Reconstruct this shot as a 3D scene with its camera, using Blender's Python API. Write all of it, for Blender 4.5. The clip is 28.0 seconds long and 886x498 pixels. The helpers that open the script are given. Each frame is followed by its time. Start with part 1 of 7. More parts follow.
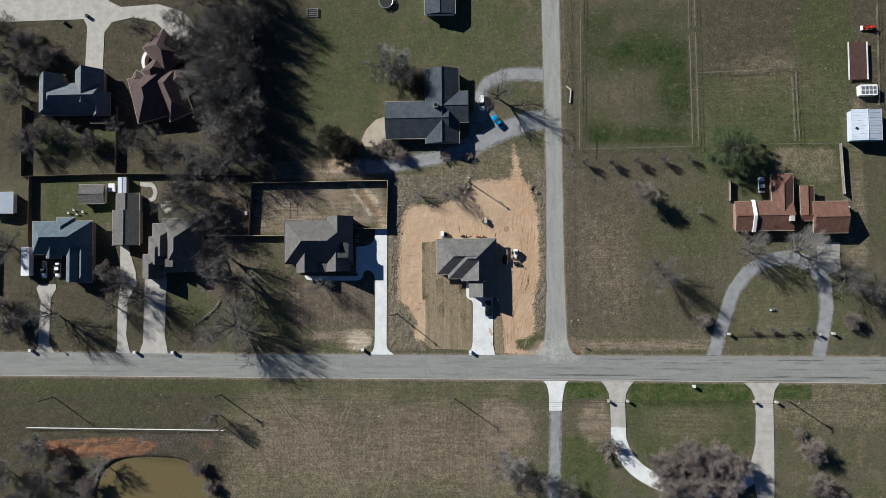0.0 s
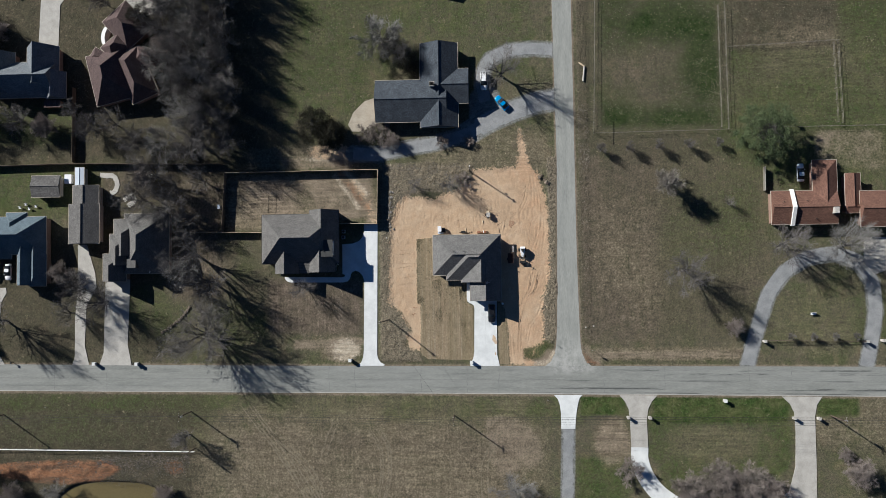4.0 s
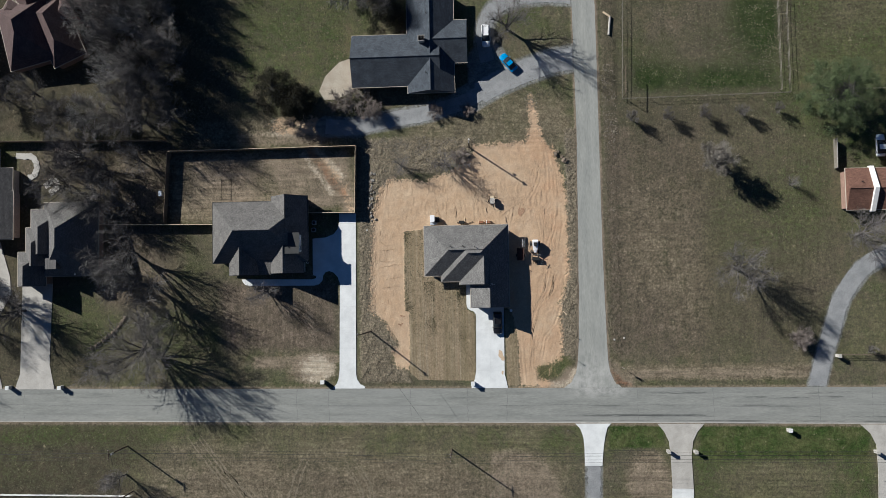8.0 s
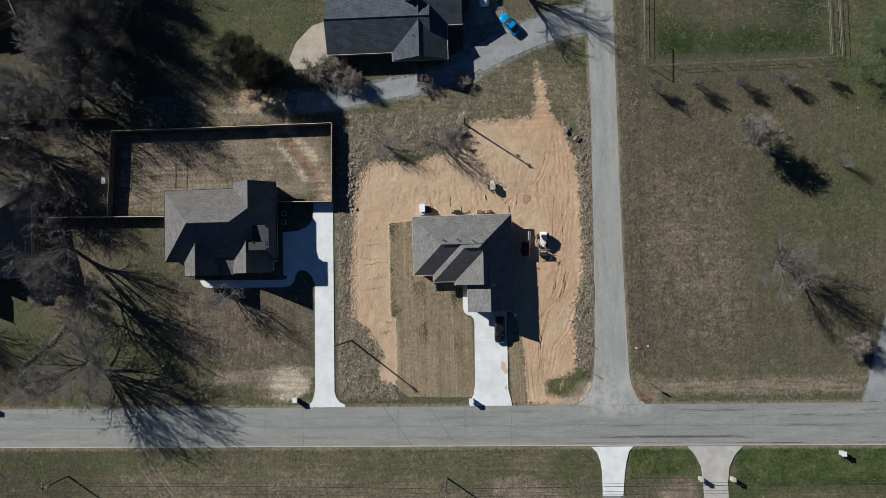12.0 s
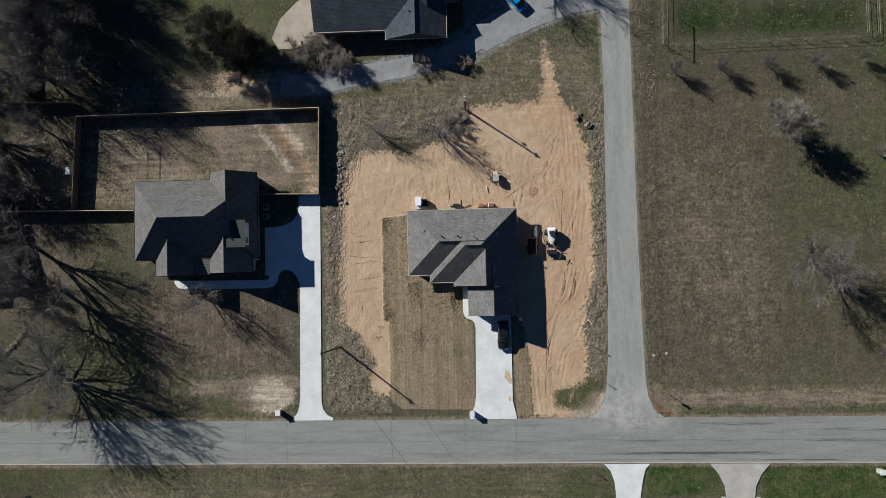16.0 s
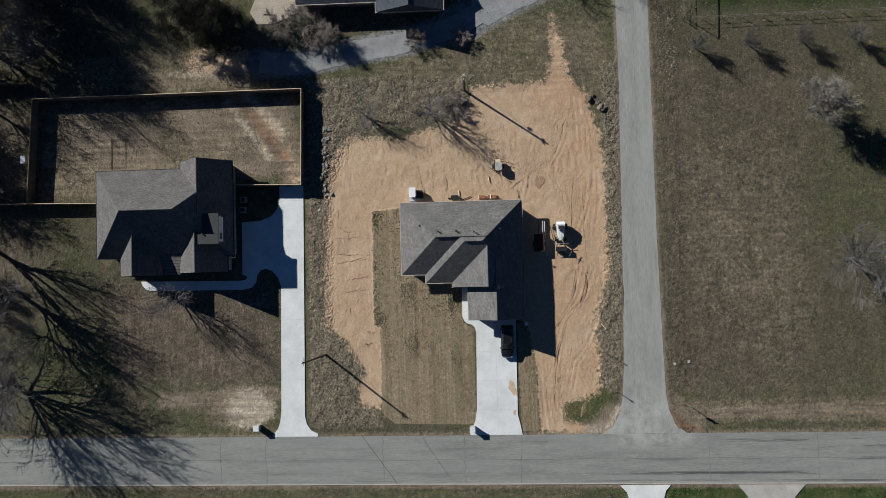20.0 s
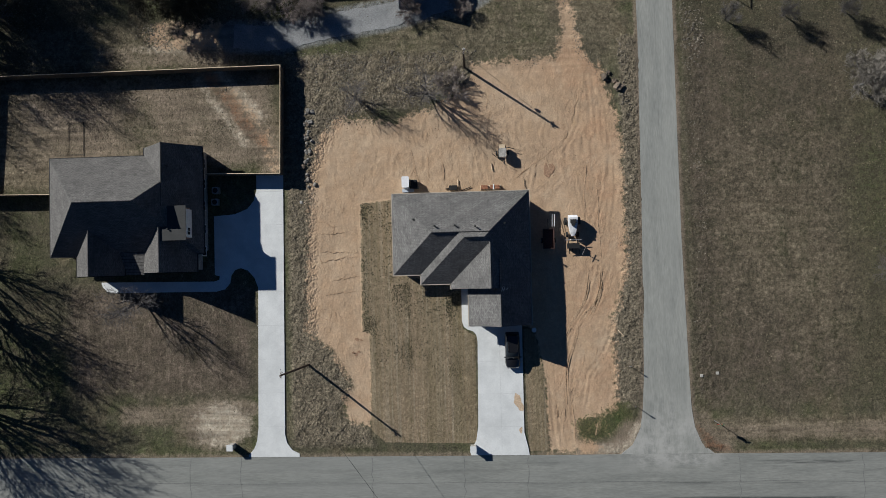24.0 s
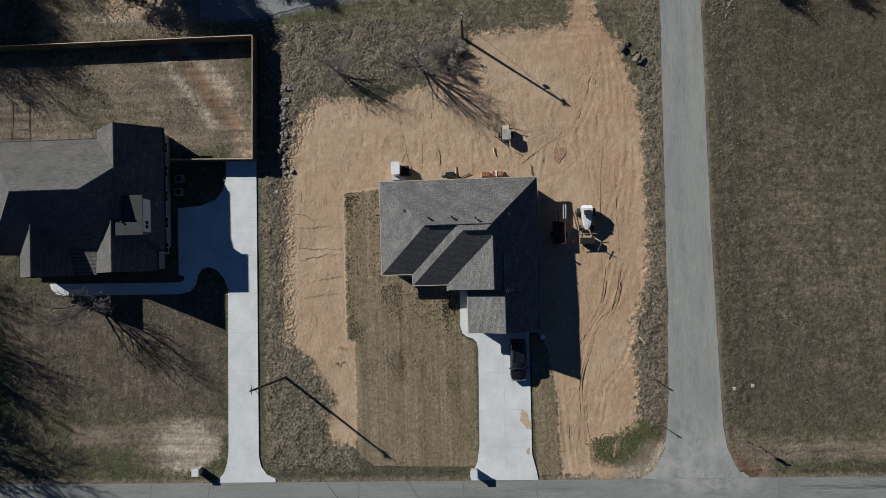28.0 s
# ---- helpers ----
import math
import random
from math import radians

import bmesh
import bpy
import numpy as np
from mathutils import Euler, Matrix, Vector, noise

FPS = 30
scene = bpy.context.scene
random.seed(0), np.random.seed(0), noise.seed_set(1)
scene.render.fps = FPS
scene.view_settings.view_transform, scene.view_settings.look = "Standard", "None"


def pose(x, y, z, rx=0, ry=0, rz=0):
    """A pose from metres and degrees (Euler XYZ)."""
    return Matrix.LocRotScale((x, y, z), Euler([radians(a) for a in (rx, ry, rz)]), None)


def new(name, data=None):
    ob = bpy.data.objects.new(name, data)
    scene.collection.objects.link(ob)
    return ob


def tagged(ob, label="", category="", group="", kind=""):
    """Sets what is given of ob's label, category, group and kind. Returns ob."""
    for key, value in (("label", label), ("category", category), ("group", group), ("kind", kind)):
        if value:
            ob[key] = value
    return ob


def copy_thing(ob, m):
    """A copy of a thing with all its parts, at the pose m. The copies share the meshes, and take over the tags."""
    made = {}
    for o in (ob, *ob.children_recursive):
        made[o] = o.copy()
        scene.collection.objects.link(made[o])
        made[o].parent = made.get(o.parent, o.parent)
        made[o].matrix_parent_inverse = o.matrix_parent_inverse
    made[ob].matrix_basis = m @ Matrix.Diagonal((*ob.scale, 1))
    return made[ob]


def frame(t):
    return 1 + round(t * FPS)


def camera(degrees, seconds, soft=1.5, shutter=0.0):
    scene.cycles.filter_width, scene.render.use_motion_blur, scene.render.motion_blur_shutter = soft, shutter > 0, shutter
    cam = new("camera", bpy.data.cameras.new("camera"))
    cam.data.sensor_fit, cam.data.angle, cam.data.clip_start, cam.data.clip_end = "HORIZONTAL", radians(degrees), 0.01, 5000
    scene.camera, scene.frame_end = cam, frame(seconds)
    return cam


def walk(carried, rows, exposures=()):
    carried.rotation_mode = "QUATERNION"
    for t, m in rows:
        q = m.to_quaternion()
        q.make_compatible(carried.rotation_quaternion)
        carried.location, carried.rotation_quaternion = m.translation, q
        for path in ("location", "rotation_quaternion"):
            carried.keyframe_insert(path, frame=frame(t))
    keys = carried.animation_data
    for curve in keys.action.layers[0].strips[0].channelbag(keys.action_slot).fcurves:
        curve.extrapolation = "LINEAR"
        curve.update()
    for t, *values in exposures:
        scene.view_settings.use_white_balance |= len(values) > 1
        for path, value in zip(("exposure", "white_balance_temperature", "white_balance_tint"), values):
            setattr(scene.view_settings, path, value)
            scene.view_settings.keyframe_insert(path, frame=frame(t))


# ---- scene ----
cam = camera(62.0, 28.0, soft=0.6)
# seconds, eye in metres, turn in degrees: a slow descent, looking straight down
PATH = [
    (0, 8.88, 0.84, 225.52, 2.312, 2.860, -0.464),
    (0.5, 8.71, 0.96, 223.99, 2.294, 2.818, -0.459),
    (1, 8.59, 1.04, 222.42, 2.263, 2.780, -0.470),
    (1.5, 8.49, 1.09, 220.86, 2.262, 2.767, -0.504),
    (2, 8.38, 1.11, 219.24, 2.256, 2.761, -0.496),
    (2.5, 8.76, 0.63, 214.39, 2.415, 2.878, -0.507),
    (3, 8.74, 0.70, 209.57, 2.377, 2.940, -0.580),
    (3.5, 8.74, 0.82, 204.76, 2.375, 2.964, -0.636),
    (5.5, 8.65, 1.17, 185.61, 2.363, 3.075, -0.856),
    (6, 8.62, 1.19, 180.83, 2.339, 3.087, -0.924),
    (6.5, 8.59, 1.18, 176.04, 2.330, 3.097, -0.945),
    (7, 8.59, 1.12, 171.23, 2.360, 3.125, -0.964),
    (7.5, 8.53, 0.99, 166.42, 2.423, 3.138, -0.991),
    (8, 8.37, 0.83, 161.55, 2.519, 3.106, -1.044),
    (8.5, 8.20, 0.57, 156.80, 2.621, 2.977, -1.167),
    (9, 7.94, 0.28, 152.14, 2.722, 2.847, -1.242),
    (9.5, 7.74, 0.22, 147.27, 2.737, 2.757, -1.292),
    (10, 7.39, 0.97, 144.61, 2.464, 2.635, -1.344),
    (10.5, 7.52, 1.28, 143.01, 2.329, 2.683, -1.329),
    (11, 7.65, 1.56, 141.33, 2.210, 2.730, -1.346),
    (11.5, 7.79, 1.77, 139.66, 2.109, 2.777, -1.362),
    (12, 7.85, 1.91, 137.99, 2.048, 2.819, -1.428),
    (12.5, 7.83, 1.95, 136.39, 2.034, 2.815, -1.436),
    (14.5, 7.44, 1.96, 130.21, 2.023, 2.720, -1.419),
    (15, 7.31, 1.97, 128.67, 2.029, 2.676, -1.399),
    (15.5, 7.16, 1.96, 127.12, 2.028, 2.620, -1.404),
    (16, 7.03, 1.99, 125.51, 2.026, 2.573, -1.391),
    (16.5, 6.97, 2.02, 123.91, 2.016, 2.542, -1.370),
    (17, 6.96, 2.02, 122.31, 2.005, 2.540, -1.381),
    (17.5, 6.98, 2.01, 120.72, 2.005, 2.557, -1.434),
    (18, 7.01, 2.00, 119.17, 2.019, 2.571, -1.457),
    (18.5, 7.00, 1.97, 117.58, 2.025, 2.577, -1.450),
    (19, 6.95, 1.97, 116.01, 2.024, 2.568, -1.442),
    (19.5, 6.89, 1.99, 114.40, 2.012, 2.549, -1.476),
    (20, 6.84, 2.03, 112.81, 1.979, 2.528, -1.481),
    (20.5, 6.81, 2.10, 111.28, 1.936, 2.537, -1.484),
    (21, 6.83, 2.15, 109.66, 1.905, 2.549, -1.498),
    (21.5, 6.79, 2.20, 108.02, 1.875, 2.564, -1.491),
    (23.5, 6.75, 2.41, 101.77, 1.761, 2.566, -1.470),
    (24, 6.74, 2.46, 100.21, 1.741, 2.557, -1.490),
    (24.5, 6.72, 2.47, 98.72, 1.735, 2.542, -1.513),
    (25, 6.68, 2.47, 97.18, 1.733, 2.524, -1.515),
    (25.5, 6.65, 2.49, 95.51, 1.715, 2.514, -1.529),
    (26, 6.63, 2.48, 93.92, 1.689, 2.506, -1.532),
    (26.5, 6.60, 2.50, 92.35, 1.677, 2.497, -1.536),
    (27, 6.58, 2.46, 90.78, 1.684, 2.479, -1.549),
    (27.5, 6.51, 2.37, 89.21, 1.732, 2.453, -1.573),
    (28, 6.48, 2.22, 87.81, 1.807, 2.421, -1.621),
]
EXPOSURES = [(0, 0.78, 5600, 10), (8, 0.73, 5600, 10), (17, 0.54, 5600, 10), (24, 0.33, 5600, 10), (28, 0.24, 5600, 10)]
walk(cam, [(t, pose(x, y, z, rx, ry, rz)) for t, x, y, z, rx, ry, rz in PATH], EXPOSURES)

# ---- sky and sun: low winter sun from the north-west of the plan ----
SUN_DIR = Vector((-1.54, 1.07, 1.0)).normalized()
world = bpy.data.worlds.new("sky")
scene.world = world
world.use_nodes = True
wn = world.node_tree
sky = wn.nodes.new("ShaderNodeTexSky")
sky.sky_type = 'NISHITA'
sky.sun_disc = False
sky.sun_elevation = math.asin(SUN_DIR.z)
sky.sun_rotation = math.atan2(SUN_DIR.x, SUN_DIR.y)
sky.air_density, sky.dust_density, sky.ozone_density = 1.0, 0.0, 8.0
wn.nodes["Background"].inputs[1].default_value = 0.022
wn.links.new(sky.outputs[0], wn.nodes["Background"].inputs[0])
sun_data = bpy.data.lights.new("sun", 'SUN')
sun_data.energy, sun_data.angle, sun_data.color = 5.0, radians(0.53), (1.0, 0.905, 0.755)
sun = new("sun", sun_data)
sun.rotation_euler = SUN_DIR.to_track_quat("Z", "Y").to_euler()

# ---- materials ----
def nd(nt, kind, **values):
    n = nt.nodes.new(kind)
    for k, v in values.items():
        n.inputs[k].default_value = v
    return n


def mat(name, a, b=None, scale=1.0, fine=12.0, rough=0.85, metal=0.0, bump=0.02, vary=0.0, fine_amount=0.35, stretch=(1, 1, 1), spec=0.3, coat=0.0, island=0.0):
    """Two tones mixed by a coarse noise, grain by a fine one, with relief. Sizes per metre."""
    m = bpy.data.materials.new(name)
    m.use_nodes = True
    nt = m.node_tree
    bs = nt.nodes["Principled BSDF"]
    bs.inputs["Roughness"].default_value, bs.inputs["Metallic"].default_value = rough, metal
    bs.inputs["Specular IOR Level"].default_value = spec
    bs.inputs["Coat Weight"].default_value = coat
    b = b or tuple(c * 0.75 for c in a)
    co = nt.nodes.new("ShaderNodeTexCoord")
    mp = nt.nodes.new("ShaderNodeMapping")
    mp.inputs["Scale"].default_value = stretch
    nt.links.new(co.outputs["Object"], mp.inputs[0])
    n1 = nd(nt, "ShaderNodeTexNoise", Scale=scale, Detail=4.0, Roughness=0.6)
    n2 = nd(nt, "ShaderNodeTexNoise", Scale=fine, Detail=3.0, Roughness=0.7)
    for n in (n1, n2):
        nt.links.new(mp.outputs[0], n.inputs["Vector"])
    r1 = nd(nt, "ShaderNodeMapRange")
    r1.inputs[1].default_value, r1.inputs[2].default_value = 0.35, 0.65
    nt.links.new(n1.outputs[0], r1.inputs[0])
    mx = nt.nodes.new("ShaderNodeMix")
    mx.data_type = 'RGBA'
    mx.inputs[6].default_value, mx.inputs[7].default_value = (*a, 1), (*b, 1)
    nt.links.new(r1.outputs[0], mx.inputs[0])
    r2 = nd(nt, "ShaderNodeMapRange")
    r2.inputs[1].default_value, r2.inputs[2].default_value = 0.3, 0.7
    r2.inputs[3].default_value, r2.inputs[4].default_value = 1 - fine_amount, 1 + fine_amount
    nt.links.new(n2.outputs[0], r2.inputs[0])
    last = r2.outputs[0]
    if vary:
        info = nt.nodes.new("ShaderNodeObjectInfo")
        rv = nd(nt, "ShaderNodeMapRange")
        rv.inputs[3].default_value, rv.inputs[4].default_value = 1 - vary, 1 + vary
        nt.links.new(info.outputs["Random"], rv.inputs[0])
        mm = nt.nodes.new("ShaderNodeMath")
        mm.operation = 'MULTIPLY'
        nt.links.new(last, mm.inputs[0]), nt.links.new(rv.outputs[0], mm.inputs[1])
        last = mm.outputs[0]
    if island:
        geo = nt.nodes.new("ShaderNodeNewGeometry")
        rv = nd(nt, "ShaderNodeMapRange")
        rv.inputs[3].default_value, rv.inputs[4].default_value = 1 - island, 1 + island
        nt.links.new(geo.outputs["Random Per Island"], rv.inputs[0])
        mm = nt.nodes.new("ShaderNodeMath")
        mm.operation = 'MULTIPLY'
        nt.links.new(last, mm.inputs[0]), nt.links.new(rv.outputs[0], mm.inputs[1])
        last = mm.outputs[0]
    mu = nt.nodes.new("ShaderNodeVectorMath")
    mu.operation = 'SCALE'
    nt.links.new(mx.outputs[2], mu.inputs[0]), nt.links.new(last, mu.inputs["Scale"])
    nt.links.new(mu.outputs[0], bs.inputs["Base Color"])
    if bump:
        bp = nd(nt, "ShaderNodeBump", Strength=1.0, Distance=bump)
        nt.links.new(n2.outputs[0], bp.inputs["Height"])
        nt.links.new(bp.outputs[0], bs.inputs["Normal"])
    return m


def plain(name, c, rough=0.5, metal=0.0, coat=0.0):
    return mat(name, c, tuple(v * 0.88 for v in c), scale=2.0, fine=9.0, rough=rough, metal=metal, bump=0.0, fine_amount=0.08, coat=coat)


def shingles(name, a, b, rows=5.5, strips=2.6):
    """Asphalt shingles: courses running down the slope, tabs of slightly different tone."""
    m = mat(name, a, b, scale=0.5, fine=5.0, rough=0.95, bump=0.01, fine_amount=0.3, spec=0.1)
    nt = m.node_tree
    bs = nt.nodes["Principled BSDF"]
    geo = nt.nodes.new("ShaderNodeNewGeometry")
    co = nt.nodes.new("ShaderNodeTexCoord")
    sep = nt.nodes.new("ShaderNodeSeparateXYZ")
    nt.links.new(co.outputs["Object"], sep.inputs[0])
    sepn = nt.nodes.new("ShaderNodeSeparateXYZ")
    nt.links.new(geo.outputs["Normal"], sepn.inputs[0])

    def op(kind, p, q=None):
        n = nt.nodes.new("ShaderNodeMath")
        n.operation = kind
        for i, v in enumerate((p, q)):
            if v is None:
                continue
            if isinstance(v, (int, float)):
                n.inputs[i].default_value = v
            else:
                nt.links.new(v, n.inputs[i])
        return n.outputs[0]
    ew = op('GREATER_THAN', op('ABSOLUTE', sepn.outputs[0]), op('ABSOLUTE', sepn.outputs[1]))
    along = op('ADD', op('MULTIPLY', sep.outputs[1], ew), op('MULTIPLY', sep.outputs[0], op('SUBTRACT', 1.0, ew)))
    across = sep.outputs[2]
    cb = nt.nodes.new("ShaderNodeCombineXYZ")
    nt.links.new(op('MULTIPLY', along, strips), cb.inputs[0])
    nt.links.new(op('MULTIPLY', across, rows), cb.inputs[1])
    br = nt.nodes.new("ShaderNodeTexBrick")
    br.inputs["Color1"].default_value, br.inputs["Color2"].default_value = (0.78, 0.78, 0.78, 1), (1.2, 1.2, 1.2, 1)
    br.inputs["Mortar"].default_value = (0.45, 0.45, 0.45, 1)
    br.inputs["Scale"].default_value = 1.0
    br.inputs["Mortar Size"].default_value = 0.05
    br.inputs["Brick Width"].default_value, br.inputs["Row Height"].default_value = 1.0, 0.5
    nt.links.new(cb.outputs[0], br.inputs["Vector"])
    mu = nt.nodes.new("ShaderNodeVectorMath")
    mu.operation = 'MULTIPLY'
    old = bs.inputs["Base Color"].links[0].from_socket
    nt.links.new(old, mu.inputs[0]), nt.links.new(br.outputs[0], mu.inputs[1])
    nt.links.new(mu.outputs[0], bs.inputs["Base Color"])
    return m


M_CONC = mat("concrete", (0.64, 0.65, 0.635), (0.53, 0.54, 0.53), scale=0.35, fine=7, bump=0.002, fine_amount=0.07, spec=0.2)
M_CONC_OLD = mat("old_concrete", (0.42, 0.40, 0.362), (0.33, 0.315, 0.283), scale=0.4, fine=6, bump=0.003, fine_amount=0.15, spec=0.2)
M_ASPHALT = mat("asphalt", (0.238, 0.242, 0.22), (0.188, 0.193, 0.177), scale=0.8, fine=6, bump=0.004, fine_amount=0.15, stretch=(0.16, 1, 1), spec=0.15)
M_CHIPSEAL = mat("chip_seal", (0.285, 0.288, 0.262), (0.225, 0.23, 0.212), scale=0.8, fine=6, bump=0.006, fine_amount=0.15, stretch=(1, 0.14, 1), spec=0.1)


def worn_road(m, along, bands, dust):
    """Dark seal streaks in the wheel paths, pale crumbled edges and dust near the junction. along: 0 for x, 1 for y; dust: (axis, from, to) pairs."""
    nt = m.node_tree
    bs = nt.nodes["Principled BSDF"]
    co = nt.nodes.new("ShaderNodeTexCoord")
    at = nt.nodes.new("ShaderNodeAttribute")
    at.attribute_name = "across"
    sp = nt.nodes.new("ShaderNodeSeparateXYZ")
    nt.links.new(co.outputs["Object"], sp.inputs[0])

    def op(kind, p, q=0.0):
        n = nt.nodes.new("ShaderNodeMath")
        n.operation, n.use_clamp = kind, kind in ('ADD', 'SUBTRACT')
        for i, v in enumerate((p, q)):
            if isinstance(v, (int, float)):
                n.inputs[i].default_value = v
            else:
                nt.links.new(v, n.inputs[i])
        return n.outputs[0]

    def ramp(v, a, b, lo=0.0, hi=1.0):
        n = nd(nt, "ShaderNodeMapRange")
        for i, x in enumerate((a, b, lo, hi)):
            n.inputs[i + 1].default_value = x
        nt.links.new(v, n.inputs[0])
        return n.outputs[0]

    def field(scale, squeeze, detail=6.0, rough=0.7):
        mp = nt.nodes.new("ShaderNodeMapping")
        mp.inputs["Scale"].default_value = (squeeze, 1, 1) if along == 0 else (1, squeeze, 1)
        nt.links.new(co.outputs["Object"], mp.inputs[0])
        n = nd(nt, "ShaderNodeTexNoise", Scale=scale, Detail=detail, Roughness=rough)
        nt.links.new(mp.outputs[0], n.inputs["Vector"])
        return n.outputs[0]

    def blend(f, colour):
        n = nt.nodes.new("ShaderNodeMix")
        n.data_type = 'RGBA'
        nt.links.new(f, n.inputs[0])
        nt.links.new(bs.inputs["Base Color"].links[0].from_socket, n.inputs[6])
        n.inputs[7].default_value = (*colour, 1)
        nt.links.new(n.outputs[2], bs.inputs["Base Color"])

    # crumbled, dusty margins and crown
    rim = ramp(op('ABSOLUTE', op('SUBTRACT', at.outputs["Fac"], 0.5)), 0.40, 0.5)
    mid_line = at.outputs["Fac"]
    blend(op('MULTIPLY', ramp(field(0.9, 0.3), 0.42, 0.62), op('MULTIPLY', rim, 0.7)), (0.30, 0.29, 0.26))
    blend(ramp(field(0.25, 0.12, 5), 0.45, 0.65, 0, 0.45), (0.255, 0.258, 0.24) if along == 0 else (0.315, 0.318, 0.29))
    for centre, width, low, high, strength in bands:
        n = nt.nodes.new("ShaderNodeMath")
        n.operation = 'SUBTRACT'
        nt.links.new(mid_line, n.inputs[0])
        n.inputs[1].default_value = centre
        near = ramp(op('ABSOLUTE', n.outputs[0]), width, width * 0.25)
        blend(op('MULTIPLY', op('MULTIPLY', near, ramp(sp.outputs[0], 18.0, 38.0, 0.25, 1.0)), ramp(field(0.55, 0.09, 7, 0.72), low, high, 0, strength)), (0.062, 0.064, 0.062))
    f = None
    for axis, a, b in dust:
        r = ramp(at.outputs["Fac"] if axis == 2 else sp.outputs[axis], a, b)
        f = r if f is None else op('MULTIPLY', f, r)
    blend(op('MULTIPLY', f, ramp(field(0.5, 0.8, 8, 0.7), 0.42, 0.6, 0, 0.75)), (0.38, 0.375, 0.35))
    blend(op('MULTIPLY', f, ramp(field(0.7, 0.4, 8, 0.75), 0.56, 0.68, 0, 0.6)), (0.14, 0.146, 0.146))


worn_road(M_ASPHALT, 0, ((0.15, 0.05, 0.52, 0.6, 0.8), (0.27, 0.06, 0.52, 0.6, 0.8), (0.52, 0.035, 0.48, 0.6, 0.65), (0.80, 0.05, 0.48, 0.56, 0.9), (0.955, 0.03, 0.48, 0.58, 0.8)), ((0, 23.5, 28.5), (0, 42.0, 36.0), (2, 0.42, 0.08)))
worn_road(M_CHIPSEAL, 1, ((0.5, 0.02, 0.5, 0.7, 0.45), (0.2, 0.05, 0.6, 0.72, 0.35), (0.93, 0.06, 0.54, 0.68, 0.5)), ((1, -13.0, -19.0), (1, -30.0, -22.5)))
M_SEAL = mat("wheel_path_seal", (0.14, 0.143, 0.134), (0.178, 0.181, 0.168), scale=1.5, fine=6, bump=0.002, fine_amount=0.2)
M_GRAVEL = mat("gravel", (0.272, 0.275, 0.272), (0.202, 0.207, 0.208), scale=0.4, fine=5, bump=0.02, fine_amount=0.22, spec=0.1)
M_GRAVEL_TAN = mat("tan_gravel", (0.40, 0.36, 0.29), (0.32, 0.28, 0.22), scale=0.5, fine=5, bump=0.03, fine_amount=0.25, spec=0.1)
M_ROOF_GREY = shingles("grey_shingles", (0.168, 0.163, 0.156), (0.133, 0.13, 0.125))
M_ROOF_GREY2 = shingles("slate_grey_shingles", (0.146, 0.14, 0.133), (0.117, 0.113, 0.108))
M_ROOF_BLUE = shingles("blue_grey_shingles", (0.075, 0.086, 0.1), (0.056, 0.065, 0.077))
M_ROOF_BLUE2 = shingles("pale_blue_shingles", (0.13, 0.165, 0.19), (0.10, 0.13, 0.15))
M_ROOF_SLATE = shingles("pale_slate_shingles", (0.165, 0.18, 0.193), (0.128, 0.142, 0.154))
M_ROOF_RED = shingles("red_brown_shingles", (0.18, 0.10, 0.074), (0.14, 0.078, 0.058))
M_ROOF_BROWN = shingles("brown_shingles", (0.108, 0.079, 0.074), (0.086, 0.063, 0.06))
M_FASCIA = plain("beige_trim", (0.42, 0.37, 0.30), 0.6)
M_WHITE = plain("white_paint", (0.78, 0.77, 0.74), 0.5)
M_BRICK = mat("brick_wall", (0.26, 0.17, 0.13), (0.2, 0.13, 0.1), scale=2, fine=9, bump=0.01)
M_STONE = mat("pale_stone_wall", (0.42, 0.40, 0.36), (0.34, 0.32, 0.29), scale=2, fine=6, bump=0.01)
M_DARKGLASS = plain("window_glass", (0.02, 0.025, 0.03), 0.08)
M_WOOD = mat("fence_wood", (0.15, 0.118, 0.083), (0.105, 0.083, 0.06), scale=1.0, fine=8, bump=0.004, vary=0.18)
M_WOOD_CAP = mat("fence_cap_wood", (0.62, 0.50, 0.34), (0.5, 0.4, 0.27), scale=1.0, fine=8, bump=0.002)
M_POLE = mat("pole_wood", (0.10, 0.075, 0.055), (0.07, 0.055, 0.04), scale=1.0, fine=8, bump=0.01)
M_BARK = mat("bark", (0.085, 0.078, 0.073), (0.06, 0.055, 0.052), scale=1.5, fine=8, bump=0.02, vary=0.2)
M_TWIG = mat("twigs", (0.142, 0.130, 0.122), (0.105, 0.096, 0.09), scale=0.5, fine=4, bump=0.0, vary=0.2)
M_TWIG_TAN = mat("tan_twigs", (0.21, 0.19, 0.162), (0.155, 0.14, 0.12), scale=0.5, fine=4, bump=0.0, vary=0.15)
M_TWIG_BROWN = mat("brown_twigs", (0.21, 0.178, 0.157), (0.155, 0.132, 0.118), scale=0.5, fine=4, bump=0.0, vary=0.15)
M_PALEBARK = mat("pale_bark", (0.225, 0.216, 0.2), (0.165, 0.158, 0.148), scale=1.0, fine=5, bump=0.01, vary=0.15)
M_GREEN = mat("pine_needles", (0.085, 0.108, 0.05), (0.05, 0.07, 0.03), scale=0.8, fine=6, bump=0.0, vary=0.1)
M_CEDAR = mat("cedar_needles", (0.034, 0.03, 0.017), (0.022, 0.022, 0.012), scale=0.8, fine=6, bump=0.0, vary=0.1)
M_METAL = plain("galvanised_metal", (0.5, 0.5, 0.5), 0.4, 0.8)
M_BLACK = plain("black_rubber", (0.02, 0.02, 0.02), 0.7)
